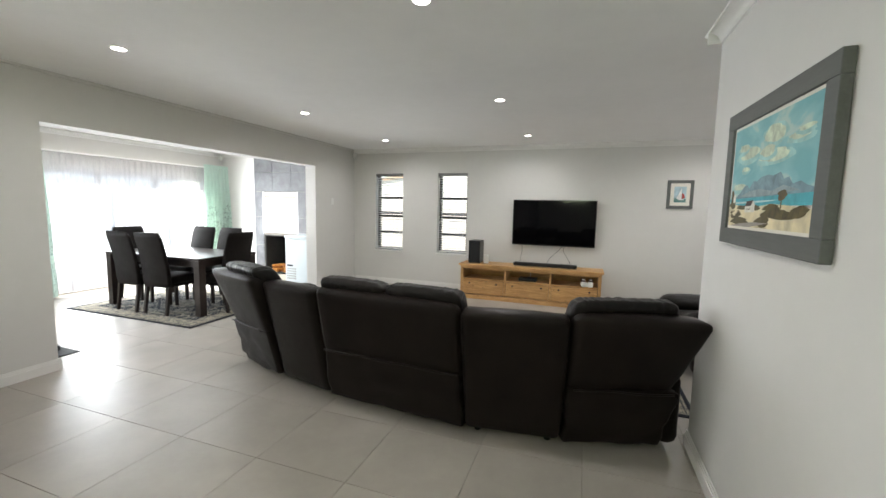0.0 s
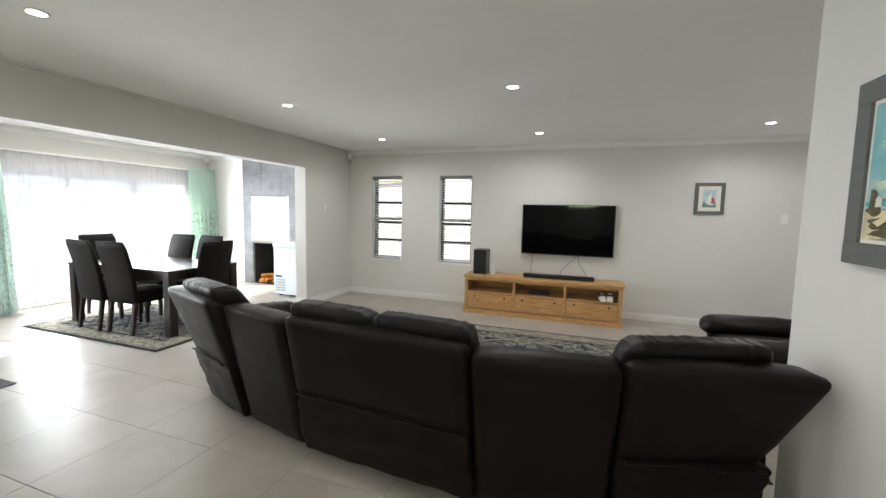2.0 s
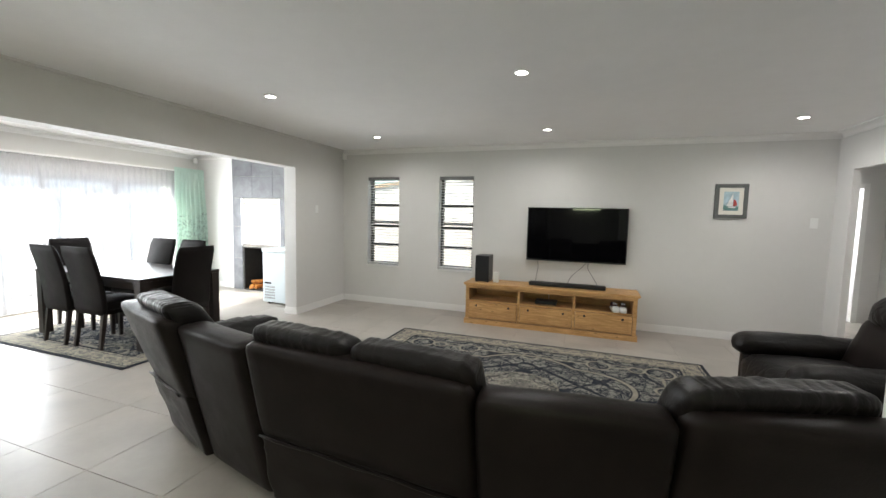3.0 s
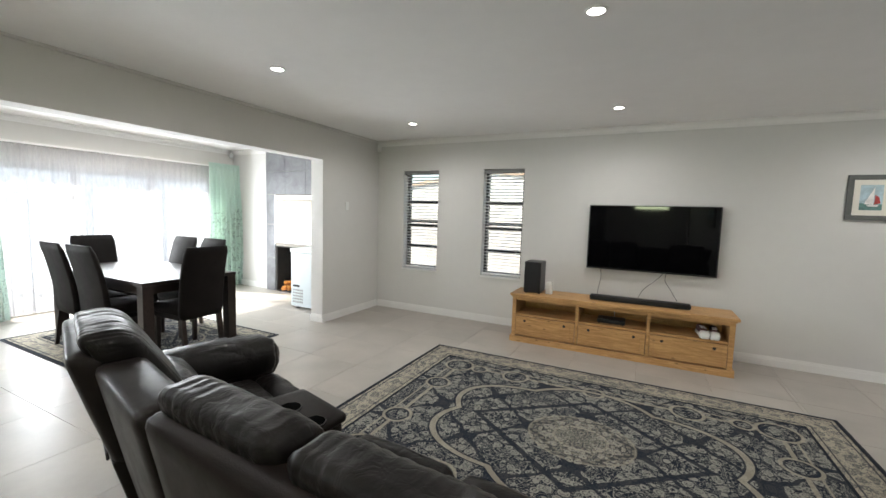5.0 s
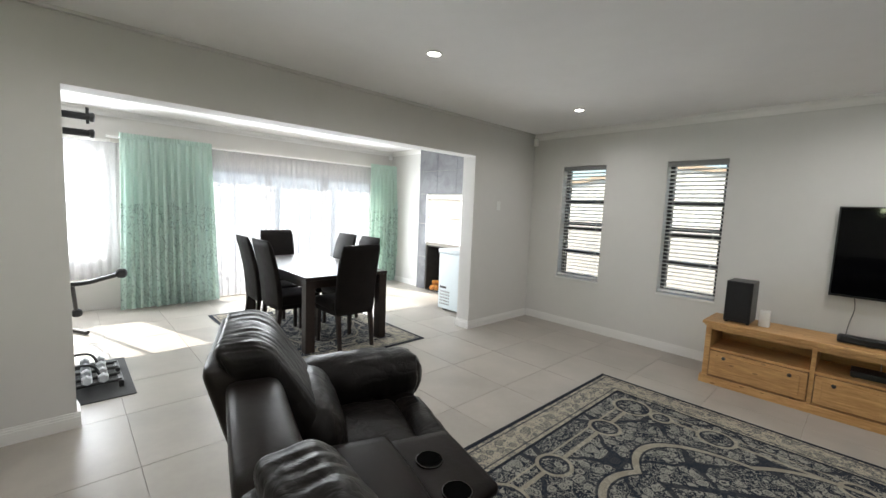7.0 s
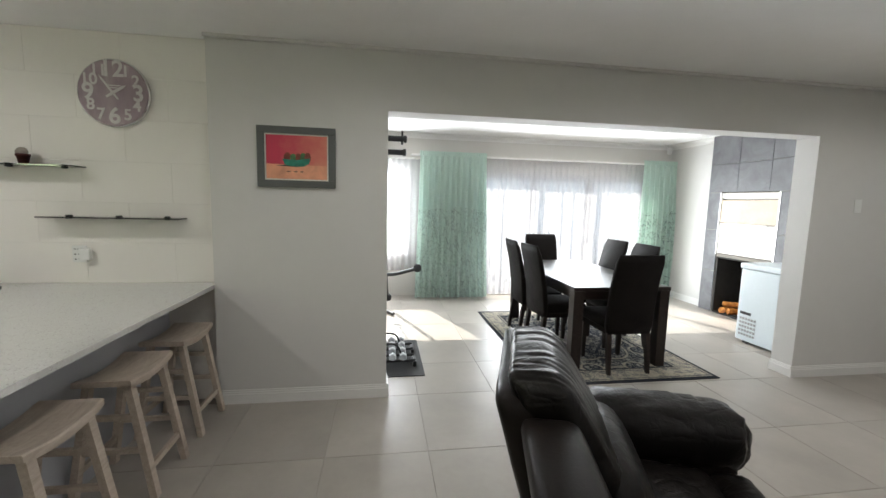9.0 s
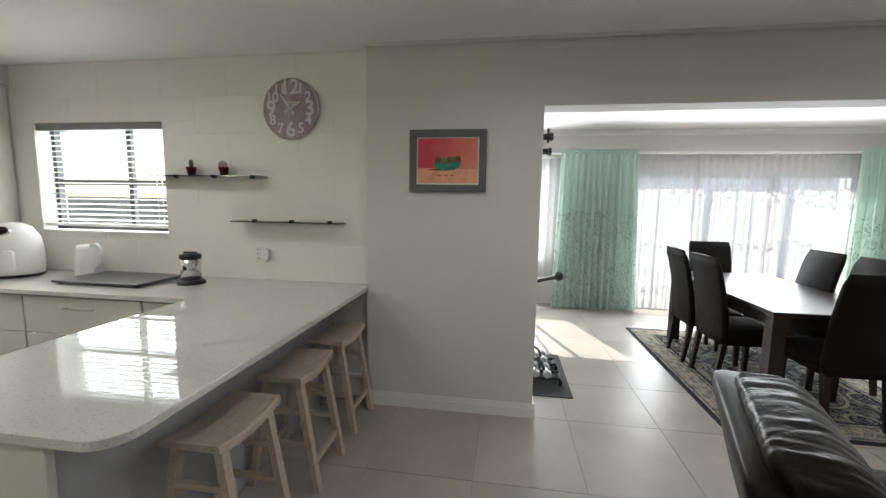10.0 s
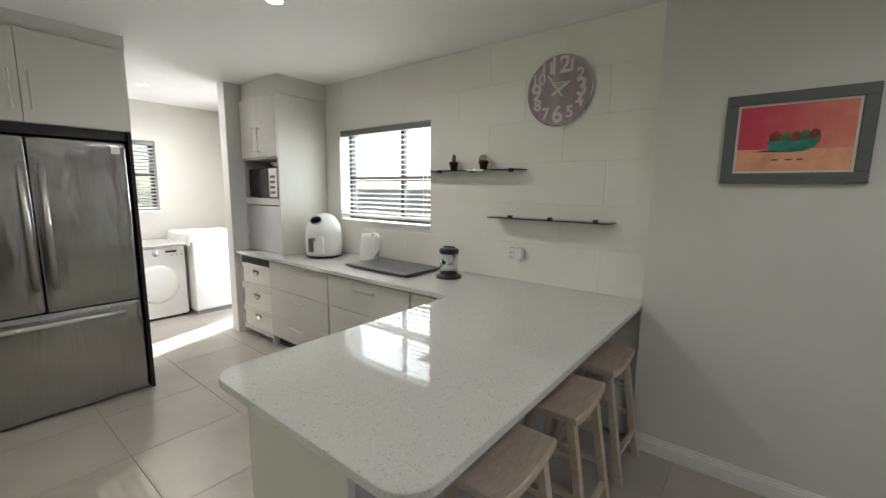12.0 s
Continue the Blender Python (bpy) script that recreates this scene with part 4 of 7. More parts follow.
dab("sky", P([(0, 0.22), (1, 0.22), (1, 1), (0, 1)]), n_.m)
M_CLOUD, M_CLOUD_LOW = paint("painted_cloud", (0.56, 0.62, 0.48), 0.72, 22), paint("painted_cloud_shade", (0.32, 0.53, 0.51), 0.85, 16)
for cu, cz, ru, rz, s in ((0.24, 0.72, 0.16, 0.075, 1), (0.16, 0.79, 0.08, 0.05, 2), (0.56, 0.83, 0.13, 0.10, 3), (0.58, 0.64, 0.19, 0.065, 4), (0.50, 0.69, 0.10, 0.06, 5), (0.84, 0.74, 0.12, 0.04, 6), (0.88, 0.78, 0.08, 0.03, 7), (0.14, 0.40, 0.11, 0.045, 8), (0.22, 0.57, 0.06, 0.03, 9)):
    dab("cloud", [(a1 - u * W_, z0 + w * H_) for u, w in blob(cu, cz - 0.02, ru * 1.1, rz * 1.1, 20, 0.10, s + 4)], M_CLOUD_LOW)
    dab("cloud", [(a1 - u * W_, z0 + w * H_) for u, w in blob(cu, cz, ru * 0.9, rz * 0.8, 20, 0.14, s)], M_CLOUD)
dab("sea", P([(0, 0.20), (1, 0.20), (1, 0.30), (0, 0.28)]), paint("painted_sea", (0.07, 0.38, 0.45), 0.7, 9))
dab("surf", P([(0.0, 0.225), (0.5, 0.235), (0.7, 0.25), (0.5, 0.252), (0.0, 0.245)]), paint("painted_surf", (0.45, 0.62, 0.62), 0.85))
dab("mountain", P([(0.08, 0.28), (0.16, 0.33), (0.22, 0.40), (0.27, 0.41), (0.30, 0.37), (0.36, 0.44), (0.40, 0.43), (0.46, 0.465), (0.54, 0.475), (0.60, 0.46), (0.68, 0.48), (0.72, 0.42), (0.77, 0.43), (0.81, 0.37), (0.88, 0.385), (0.94, 0.35), (1.0, 0.33), (1.0, 0.295)]), paint("painted_mountain", (0.19, 0.29, 0.34), 0.7, 16))
dab("mountain_light", P([(0.16, 0.30), (0.30, 0.345), (0.45, 0.36), (0.60, 0.33), (0.72, 0.37), (0.88, 0.32), (0.70, 0.30), (0.40, 0.29)]), paint("painted_slope", (0.28, 0.34, 0.36), 0.8, 20))
M_SAND, M_SCRUB = paint("painted_sand", (0.66, 0.58, 0.38), 0.75, 9), paint("painted_scrub", (0.085, 0.065, 0.022), 0.55, 22, 1.6)
dab("dune", P([(0, 0), (1, 0), (1, 0.17), (0.8, 0.20), (0.6, 0.22), (0.4, 0.19), (0.2, 0.21), (0, 0.23)]), M_SAND)
for cu, cz, ru, rz, s in ((0.11, 0.12, 0.085, 0.05, 1), (0.22, 0.19, 0.09, 0.025, 2), (0.40, 0.19, 0.07, 0.03, 9), (0.68, 0.13, 0.19, 0.045, 3), (0.62, 0.18, 0.10, 0.035, 10), (0.20, 0.05, 0.14, 0.04, 4), (0.52, 0.058, 0.09, 0.045, 5), (0.90, 0.15, 0.075, 0.045, 6), (0.72, 0.285, 0.045, 0.05, 7), (0.065, 0.22, 0.05, 0.04, 11), (0.05, 0.30, 0.022, 0.09, 8)):
    dab("scrub", [(a1 - u * W_, z0 + w * H_) for u, w in blob(cu, cz, ru, rz, 16, 0.2, s)], M_SCRUB)
dab("tree_trunk", P([(0.713, 0.18), (0.727, 0.18), (0.725, 0.25), (0.715, 0.25)]), M_SCRUB)
dab("path", P([(0.10, 0.10), (0.16, 0.15), (0.13, 0.17), (0.06, 0.13)]), M_SAND)
dab("dune_shade", P([(0.05, 0.0), (0.35, 0.0), (0.60, 0.05), (0.40, 0.05), (0.2, 0.03)]), paint("painted_grey_shade", (0.30, 0.27, 0.25), 0.8))
M_WHITE = paint("painted_white", (0.72, 0.70, 0.62), 0.85)
dab("cottage", P([(0.27, 0.14), (0.41, 0.145), (0.41, 0.22), (0.385, 0.255), (0.36, 0.22), (0.27, 0.21)]), M_WHITE)
dab("cottage_roof", P([(0.265, 0.20), (0.355, 0.205), (0.385, 0.258), (0.295, 0.25)]), paint("painted_brown", (0.06, 0.028, 0.025), 0.7))
for u in (0.30, 0.33):
    dab("cottage_window", P([(u, 0.165), (u + 0.012, 0.165), (u + 0.012, 0.185), (u, 0.185)]), M_SCRUB)
dab("far_cottage", P([(0.07, 0.24), (0.11, 0.24), (0.11, 0.30), (0.09, 0.335), (0.07, 0.30)]), M_WHITE)

# fruit bowl picture on the west wall
pic, d0, (a0, a1, z0, z1) = picture_frame("fruit_bowl_picture", "grey framed painting of pears in a green bowl", "x", -4.0, 1, 1.412, 1.934, 1.572, 1.985, 0.048, 0.010, 0.028)
W_, H_ = a1 - a0, z1 - z0
n_ = Nodes("painted_pink_ground")
v_ = n_.co()
mixf = n_.math("MULTIPLY_ADD", n_.math("SUBTRACT", n_.xyz(v_)[1], a0), 1.7, n_.math("MULTIPLY", n_.math("SUBTRACT", n_.noise(v_, 9, 4), 0.5), 0.8))
n_.set(color=n_.ramp(mixf, [(0.15, (0.58, 0.045, 0.09)), (0.5, (0.66, 0.16, 0.13)), (0.85, (0.72, 0.30, 0.19))]), rough=0.6)


def Q(pts):
    return [(a0 + u * W_, z0 + w * H_) for u, w in pts]


layer[0] = 0


def dab2(name, pts, mat_):
    layer[0] += 1
    return part(name, flat(pts, "x", d0 + 0.00012 * layer[0]), mat_, pic)


dab2("ground", Q([(0, 0), (1, 0), (1, 1), (0, 1)]), n_.m)
dab2("table_tone", Q([(0, 0), (1, 0), (1, 0.32), (0, 0.34)]), paint("painted_peach", (0.72, 0.33, 0.20), 0.85, 8))
dab2("shadow_stroke", Q([(0.14, 0.30), (0.50, 0.28), (0.66, 0.31), (0.40, 0.34)]), paint("painted_dark_stroke", (0.05, 0.05, 0.05)))
M_PEAR, M_PEAR2 = paint("painted_pear_red", (0.22, 0.05, 0.03), 0.5, 30, 1.5), paint("painted_pear_green", (0.07, 0.17, 0.06), 0.6, 30, 1.5)
for k, (cu, cz) in enumerate(((0.34, 0.50), (0.44, 0.48), (0.53, 0.49), (0.61, 0.50), (0.68, 0.50))):
    dab2("pear", Q(blob(cu, cz, 0.055, 0.11, 14, 0.1, k)), M_PEAR if k % 2 == 0 else M_PEAR2)
dab2("bowl", Q([(0.26, 0.46), (0.30, 0.34), (0.40, 0.29), (0.60, 0.29), (0.70, 0.36), (0.72, 0.49), (0.5, 0.44)]), paint("painted_green_bowl", (0.02, 0.24, 0.17), 0.6, 20))
for cu in (0.36, 0.48, 0.58):
    dab2("stroke", Q(blob(cu, 0.17, 0.035, 0.012, 10)), paint("painted_mark", (0.10, 0.07, 0.06)))

# sailing picture on the north wall
pic, d0, (a0, a1, z0, z1) = picture_frame("sailing_picture", "small grey framed picture of a sailing boat", "y", 7.144, -1, 1.45, 1.80, 1.54, 1.965, 0.045, 0.05, 0.025)
W_, H_ = a1 - a0, z1 - z0
layer[0] = 0


def dab3(name, pts, mat_):
    layer[0] += 1
    return part(name, flat(pts, "y", d0 - 0.00012 * layer[0]), mat_, pic)


dab3("sky", Q([(0, 0), (1, 0), (1, 1), (0, 1)]), paint("watercolour_sky", (0.42, 0.55, 0.60), 0.75, 12))
dab3("water", Q([(0, 0), (1, 0), (1, 0.24), (0, 0.28)]), paint("watercolour_water", (0.12, 0.24, 0.22), 0.7, 18))
dab3("sail", Q([(0.62, 0.92), (0.20, 0.24), (0.62, 0.22)]), paint("watercolour_sail", (0.72, 0.70, 0.68), 0.85))
dab3("red_sail", Q([(0.66, 0.60), (0.64, 0.22), (0.92, 0.28), (0.84, 0.52)]), paint("watercolour_red", (0.42, 0.06, 0.05), 0.7))
dab3("hull", Q([(0.30, 0.22), (0.86, 0.22), (0.78, 0.14), (0.36, 0.15)]), paint("watercolour_hull", (0.60, 0.60, 0.58)))

# ---- television wall ----
M_CABLE = plain("grey_cable_sheath", (0.16, 0.16, 0.16), 0.5)
tv = thing("television", "large flat black television hanging on the wall", "television")
part("housing", box(-0.84, 0.455, 7.085, 7.125, 0.90, 1.625, 0.006), M_PLASTIC_B, tv)
part("wall_bracket", box(-0.45, 0.1, 7.125, 7.146, 1.1, 1.45), M_PLASTIC_B, tv)
part("bezel", merge(box(-0.86, -0.848, 7.072, 7.086, 0.883, 1.641, 0.002), box(0.458, 0.47, 7.072, 7.086, 0.883, 1.641, 0.002), box(-0.848, 0.458, 7.072, 7.086, 1.631, 1.641, 0.002), box(-0.848, 0.458, 7.072, 7.086, 0.883, 0.901, 0.002)), M_PLASTIC_B, tv)
part("screen", box(-0.848, 0.458, 7.076, 7.084, 0.901, 1.631), M_SCREEN, tv, "glossy dark screen")
part("maker_mark", box(-0.215, -0.17, 7.0705, 7.0722, 0.888, 0.894), M_CHROME, tv)
for k, pts in enumerate((((-0.70, 7.10, 0.90), (-0.69, 7.115, 0.78), (-0.71, 7.12, 0.66), (-0.72, 7.08, 0.56)), ((-0.02, 7.10, 0.90), (-0.10, 7.115, 0.80), (-0.22, 7.12, 0.68), (-0.27, 7.08, 0.585)), ((0.0, 7.10, 0.90), (-0.01, 7.115, 0.80), (0.05, 7.12, 0.70), (0.12, 7.08, 0.585)))):
    cable = thing("cable", "thin grey cable hanging below the television", "cable")
    part("cord", pipe(bezier(pts, 8), 0.004, 6), M_CABLE, cable, "", True)

stand = thing("tv_stand", "honey pine television stand with three drawers and open shelves", "tv stand")
X0, X1, YF, YB, HT = -1.60, 0.58, 6.53, 6.97, 0.575
part("top", box(X0 - 0.03, X1 + 0.03, YF - 0.02, YB, HT - 0.028, HT, 0.006), M_PINE, stand)
part("moulding", box(X0 - 0.012, X1 + 0.012, YF - 0.008, YB, HT - 0.042, HT - 0.028, 0.004), M_PINE, stand)
for x in (X0, X1 - 0.045):
    part("side_panel", box(x, x + 0.045, YF, YB, 0.07, HT - 0.042, 0.003), M_PINE, stand)
BW = (X1 - X0 - 0.09 - 0.06) / 3
part("back_panel", box(X0 + 0.045, X1 - 0.045, YB - 0.015, YB, 0.07, HT - 0.042), M_PINE, stand)
part("plinth", box(X0 - 0.018, X1 + 0.018, YF - 0.014, YB, 0.0, 0.07, 0.004), M_PINE, stand)
part("shelf", box(X0 + 0.045, X1 - 0.045, YF + 0.012, YB - 0.015, 0.315, 0.335, 0.002), M_PINE, stand)
part("top_rail", box(X0 + 0.045, X1 - 0.045, YF + 0.004, YF + 0.024, HT - 0.075, HT - 0.042), M_PINE, stand)
for k in range(3):
    xs = X0 + 0.045 + k * (BW + 0.03)
    if k:
        part("divider", box(xs - 0.03, xs, YF + 0.002, YB - 0.015, 0.07, HT - 0.042, 0.002), M_PINE, stand)
    dr = part("drawer", merge(box(xs + 0.006, xs + BW - 0.006, YF - 0.004, YF + 0.016, 0.085, 0.308, 0.003), box(xs + 0.02, xs + BW - 0.02, YF + 0.016, YB - 0.06, 0.09, 0.25), box(xs + 0.05, xs + BW - 0.05, YF - 0.010, YF - 0.003, 0.118, 0.276, 0.004)), M_PINE, stand)
    for fx in (0.17, 0.83):
        part("knob", lathe([(0.0, 0.0), (0.006, 0.0), (0.006, 0.008), (0.014, 0.014), (0.015, 0.020), (0.0, 0.026)], 14), M_PLASTIC_B, dr, "dark round knob", True).matrix_basis = pose(xs + BW * fx, YF - 0.010, 0.265, 90)
    hole = part("cable_hole", rod((xs + BW / 2, YB - 0.0165, 0.47), (xs + BW / 2, YB - 0.014, 0.47), 0.028, seg=18), M_TRIM, stand, "pale cable hole")

spk = thing("subwoofer", "black box loudspeaker standing on the television stand", "loudspeaker")
part("cabinet", box(-1.50, -1.305, 6.62, 6.88, HT + 0.012, HT + 0.375, 0.006), M_PLASTIC_B, spk)
part("grille", box(-1.492, -1.313, 6.612, 6.621, HT + 0.03, HT + 0.367, 0.003), plain("black_speaker_cloth", (0.012, 0.012, 0.013), 0.9, var=0.2, bump=0.5, bscale=500), spk)
for x in (-1.48, -1.325):
    for y in (6.65, 6.85):
        part("foot", rod((x, y, HT), (x, y, HT + 0.013), 0.012), M_RUBBER, spk)
rt = thing("router", "small white upright router on the television stand", "router")
part("body", box(-1.255, -1.18, 6.68, 6.75, HT, HT + 0.145, 0.010, 3), M_PLASTIC_W, rt, "", True)
sb = thing("soundbar", "long black soundbar lying on the television stand", "soundbar")
part("body", soft_box(block(-0.76, 0.22, 6.66, 6.75, HT + 0.004, HT + 0.062), 0.018, (12, 4, 4)), M_PLASTIC_B, sb, "", True)
part("grille", box(-0.74, 0.20, 6.655, 6.661, HT + 0.012, HT + 0.054), plain("black_metal_grille", (0.01, 0.01, 0.01), 0.6, 0.3, bump=0.5, bscale=600), sb)
for x in (-0.6, 0.06):
    part("foot", box(x, x + 0.05, 6.68, 6.73, HT, HT + 0.006), M_RUBBER, sb)
dec = thing("set_top_box", "black set top box lying in the middle shelf", "set top box")
part("body", box(-0.66, -0.38, 6.62, 6.80, 0.341, 0.385, 0.006), M_PLASTIC_B, dec)
for x in (-0.64, -0.40):
    for y in (6.64, 6.78):
        part("foot", rod((x, y, 0.335), (x, y, 0.342), 0.01), M_RUBBER, dec)
part("cord", pipe(bezier([(-0.50, 6.80, 0.36), (-0.50, 6.88, 0.42), (-0.52, 6.95, 0.47)], 6), 0.003, 6), M_PLASTIC_W, dec)
for k, x in enumerate((0.33, 0.43)):
    sh = thing("shoe", "white trainer with dark upper lying in the shelf", "shoe", pose(x, 6.66, 0.335, 0, 0, 6 - 9 * k), "pair of trainers")
    part("sole", soft_box(block(-0.042, 0.042, -0.13, 0.13, 0, 0.045), 0.02, (6, 10, 3)), M_PLASTIC_W, sh, "", True)
    part("upper", soft_box([(px * (0.85 if pz > 0.06 else 1), py + (0.03 if pz > 0.06 else 0), pz) for px, py, pz in block(-0.038, 0.038, -0.12, 0.12, 0.03, 0.095)], 0.03, (6, 10, 5)), plain("maroon_shoe_fabric", (0.10, 0.045, 0.045), 0.8, bump=0.4, bscale=200), sh, "", True)
    part("toe_cap", soft_box([(px, py, pz - (0.012 if py < -0.1 and pz > 0.05 else 0)) for px, py, pz in block(-0.044, 0.044, -0.138, -0.045, 0.004, 0.086)], 0.03, (8, 8, 6)), M_PLASTIC_W, sh, "white rubber toe cap", True)
    for j in range(4):
        part("lace", rod((-0.022, -0.05 + j * 0.028, 0.094), (0.022, -0.05 + j * 0.028, 0.094), 0.004, seg=6), M_PLASTIC_W, sh)


# ---- switches, sensor and lamps ----
def switch(name, label, axis, w, side, a, z, sw=0.07, sh=0.115):
    ob = thing(name, label, "light switch")

    def bx(s, e, da, db, za, zb, bevel=0.002):
        lo, hi = sorted((w + side * da, w + side * db))
        return box(lo, hi, s, e, za, zb, bevel) if axis == "x" else box(s, e, lo, hi, za, zb, bevel)

    part("plate", bx(a - sw / 2, a + sw / 2, 0.0005, 0.009, z - sh / 2, z + sh / 2, 0.003), M_PLASTIC_W, ob)
    part("rocker", bx(a - 0.012, a + 0.012, 0.009, 0.013, z - 0.02, z + 0.02), M_PLASTIC_W, ob)


switch("light_switch", "white light switch plate on the grey wall", "x", -4.0, 1, 6.40, 1.55)
switch("light_switch", "white light switch plate on the grey wall", "y", 7.144, -1, 2.475, 1.50, 0.075, 0.12)
sen = thing("motion_detector", "small white alarm detector in the ceiling corner", "detector", pose(-3.93, 7.06, 2.44, 0, 0, 40))
part("body", soft_box(block(-0.035, 0.035, -0.028, 0.028, -0.055, 0.055), 0.02, (6, 6, 6)), M_PLASTIC_W, sen, "", True)
part("lens", soft_box(block(-0.022, 0.022, -0.034, -0.02, -0.035, 0.01), 0.006, (4, 3, 4)), M_TRIM, sen, "", True)
sen = thing("motion_detector", "small white alarm detector in the dining room corner", "detector", pose(-7.30, 7.04, 2.45, 0, 0, 45))
part("body", soft_box(block(-0.035, 0.035, -0.028, 0.028, -0.055, 0.055), 0.02, (6, 6, 6)), M_PLASTIC_W, sen, "", True)

# the one at (3.7, 6.4) is an added, unseen lamp that brightens the passage
for x, y in ((-2.83, 2.20), (-2.84, 4.20), (-2.83, 6.19), (-0.55, 2.20), (-0.55, 4.21), (-0.55, 6.23), (1.93, 6.23), (1.93, 4.21), (3.7, 6.4), (-2.80, -0.62), (-0.55, -0.62), (-2.96, -3.46)):
    dl = thing("downlight", "small round lit downlight set in the ceiling", "downlight", pose(x, y, CEIL), "ceiling downlights")
    part("bezel", lathe([(0.043, -0.002), (0.043, -0.007), (0.055, -0.006), (0.058, -0.001), (0.055, 0.0)], 28), M_TRIM, dl, "white ring", True)
    part("diffuser", lathe([(0.0, -0.004), (0.043, -0.004)], 28), M_LAMP, dl, "glowing lamp face")
    lp = bpy.data.lights.new("downlight_beam", "SPOT")
    lp.energy, lp.color, lp.spot_size, lp.spot_blend, lp.shadow_soft_size = LAUNDRY_W if y < -2 else KITCHEN_W if y < 0 else DOWN_W, (1.0, 0.975, 0.95) if y < 0 else (1.0, 0.985, 0.965), radians(170), 0.78, 0.045
    lo = new("downlight_beam", lp)
    lo.matrix_world = look((x, y, CEIL - 0.015), (x, y, 0)) @ pose(0, 0, 0)


# ---- curtains ----
def cloth(y0, y1, x, z0, z1, folds, depth, seed, widen=0.0, nz=24):
    bm = bmesh.new()
    n = folds * 8
    rows = []
    for k in range(nz + 1):
        t = k / nz
        z = z1 + (z0 - z1) * t
        row = []
        for i in range(n + 1):
            s = i / n
            w = widen * t
            y = (y0 - w) + (y1 - y0 + 2 * w) * s
            ph = s * folds * 2 * math.pi + 2.6 * noise.noise((s * folds * 0.45, t * 0.6, seed))
            amp = depth * (0.45 + 0.55 * min(1.0, t * 3)) * (0.55 + 1.0 * abs(noise.noise((s * 9, t * 1.3, seed + 4))))
            if t < 0.045:
                amp = depth * 0.30
            row.append(bm.verts.new((x + amp * math.sin(ph) + 0.01 * noise.noise((s * 9, t * 4, seed)), y + 0.25 * amp * math.cos(2 * ph), z + (0.006 * math.sin(ph) if k in (0, nz) else 0))))
        rows.append(row)
    for a, b in zip(rows, rows[1:]):
        for i in range(n):
            bm.faces.new((a[i], a[i + 1], b[i + 1], b[i]))
    return bm


def curtain_material(name, color, print_color):
    n = Nodes(name)
    v = n.co()
    y, z = n.xyz(v)[1], n.xyz(v)[2]
    stems = n.math("LESS_THAN", n.math("ABSOLUTE", n.math("SUBTRACT", n.noise(n.scaled(v, (0.5, 6.0, 1.6)), 3.2, 3, 0.6, 1.5), 0.5)), 0.016)
    leaves = n.math("LESS_THAN", n.voronoi(n.scaled(v, (0.6, 9, 18)), 1.6), 0.16)
    patch = n.math("GREATER_THAN", n.noise(n.scaled(v, (0.5, 4, 4)), 2.5, 2), 0.53)
    low = n.math("LESS_THAN", n.math("ADD", z, n.math("MULTIPLY", n.noise(v, 5, 2), 0.3)), 1.55)
    f = n.math("MULTIPLY", n.math("MAXIMUM", stems, n.math("MULTIPLY", leaves, patch)), low)
    weave = n.noise(n.scaled(v, (40, 300, 300)), 1, 2)
    c = n.mix(n.math("MULTIPLY", f, 0.6), n.mix(weave, tuple(x * 0.9 for x in color), tuple(min(1, x * 1.08) for x in color)), print_color)
    n.set(color=c, rough=0.85, sheen=0.2)
    n.bump(weave, 0.2, 0.002)
    tr = n.t.nodes.new("ShaderNodeBsdfTranslucent")
    n.t.links.new(c, tr.inputs[0])
    mx = n.t.nodes.new("ShaderNodeMixShader")
    mx.inputs[0].default_value = 0.35
    n.t.links.new(n.b.outputs[0], mx.inputs[1])
    n.t.links.new(tr.outputs[0], mx.inputs[2])
    n.t.links.new(mx.outputs[0], n.out.inputs[0])
    return n.m


def sheer_material(name):
    n = Nodes(name)
    v = n.co()
    weave = n.noise(n.scaled(v, (30, 120, 14)), 1, 3)
    df, tl, tp = n.t.nodes.new("ShaderNodeBsdfDiffuse"), n.t.nodes.new("ShaderNodeBsdfTranslucent"), n.t.nodes.new("ShaderNodeBsdfTransparent")
    df.inputs[0].default_value = tl.inputs[0].default_value = (0.80, 0.80, 0.825, 1)
    m1, m2 = n.t.nodes.new("ShaderNodeMixShader"), n.t.nodes.new("ShaderNodeMixShader")
    m1.inputs[0].default_value = 0.5
    n.t.links.new(df.outputs[0], m1.inputs[1])
    n.t.links.new(tl.outputs[0], m1.inputs[2])
    n.put(m2.inputs[0], n.math("MULTIPLY_ADD", weave, 0.16, 0.48))
    n.t.links.new(m1.outputs[0], m2.inputs[1])
    n.t.links.new(tp.outputs[0], m2.inputs[2])
    n.t.links.new(m2.outputs[0], n.out.inputs[0])
    return n.m


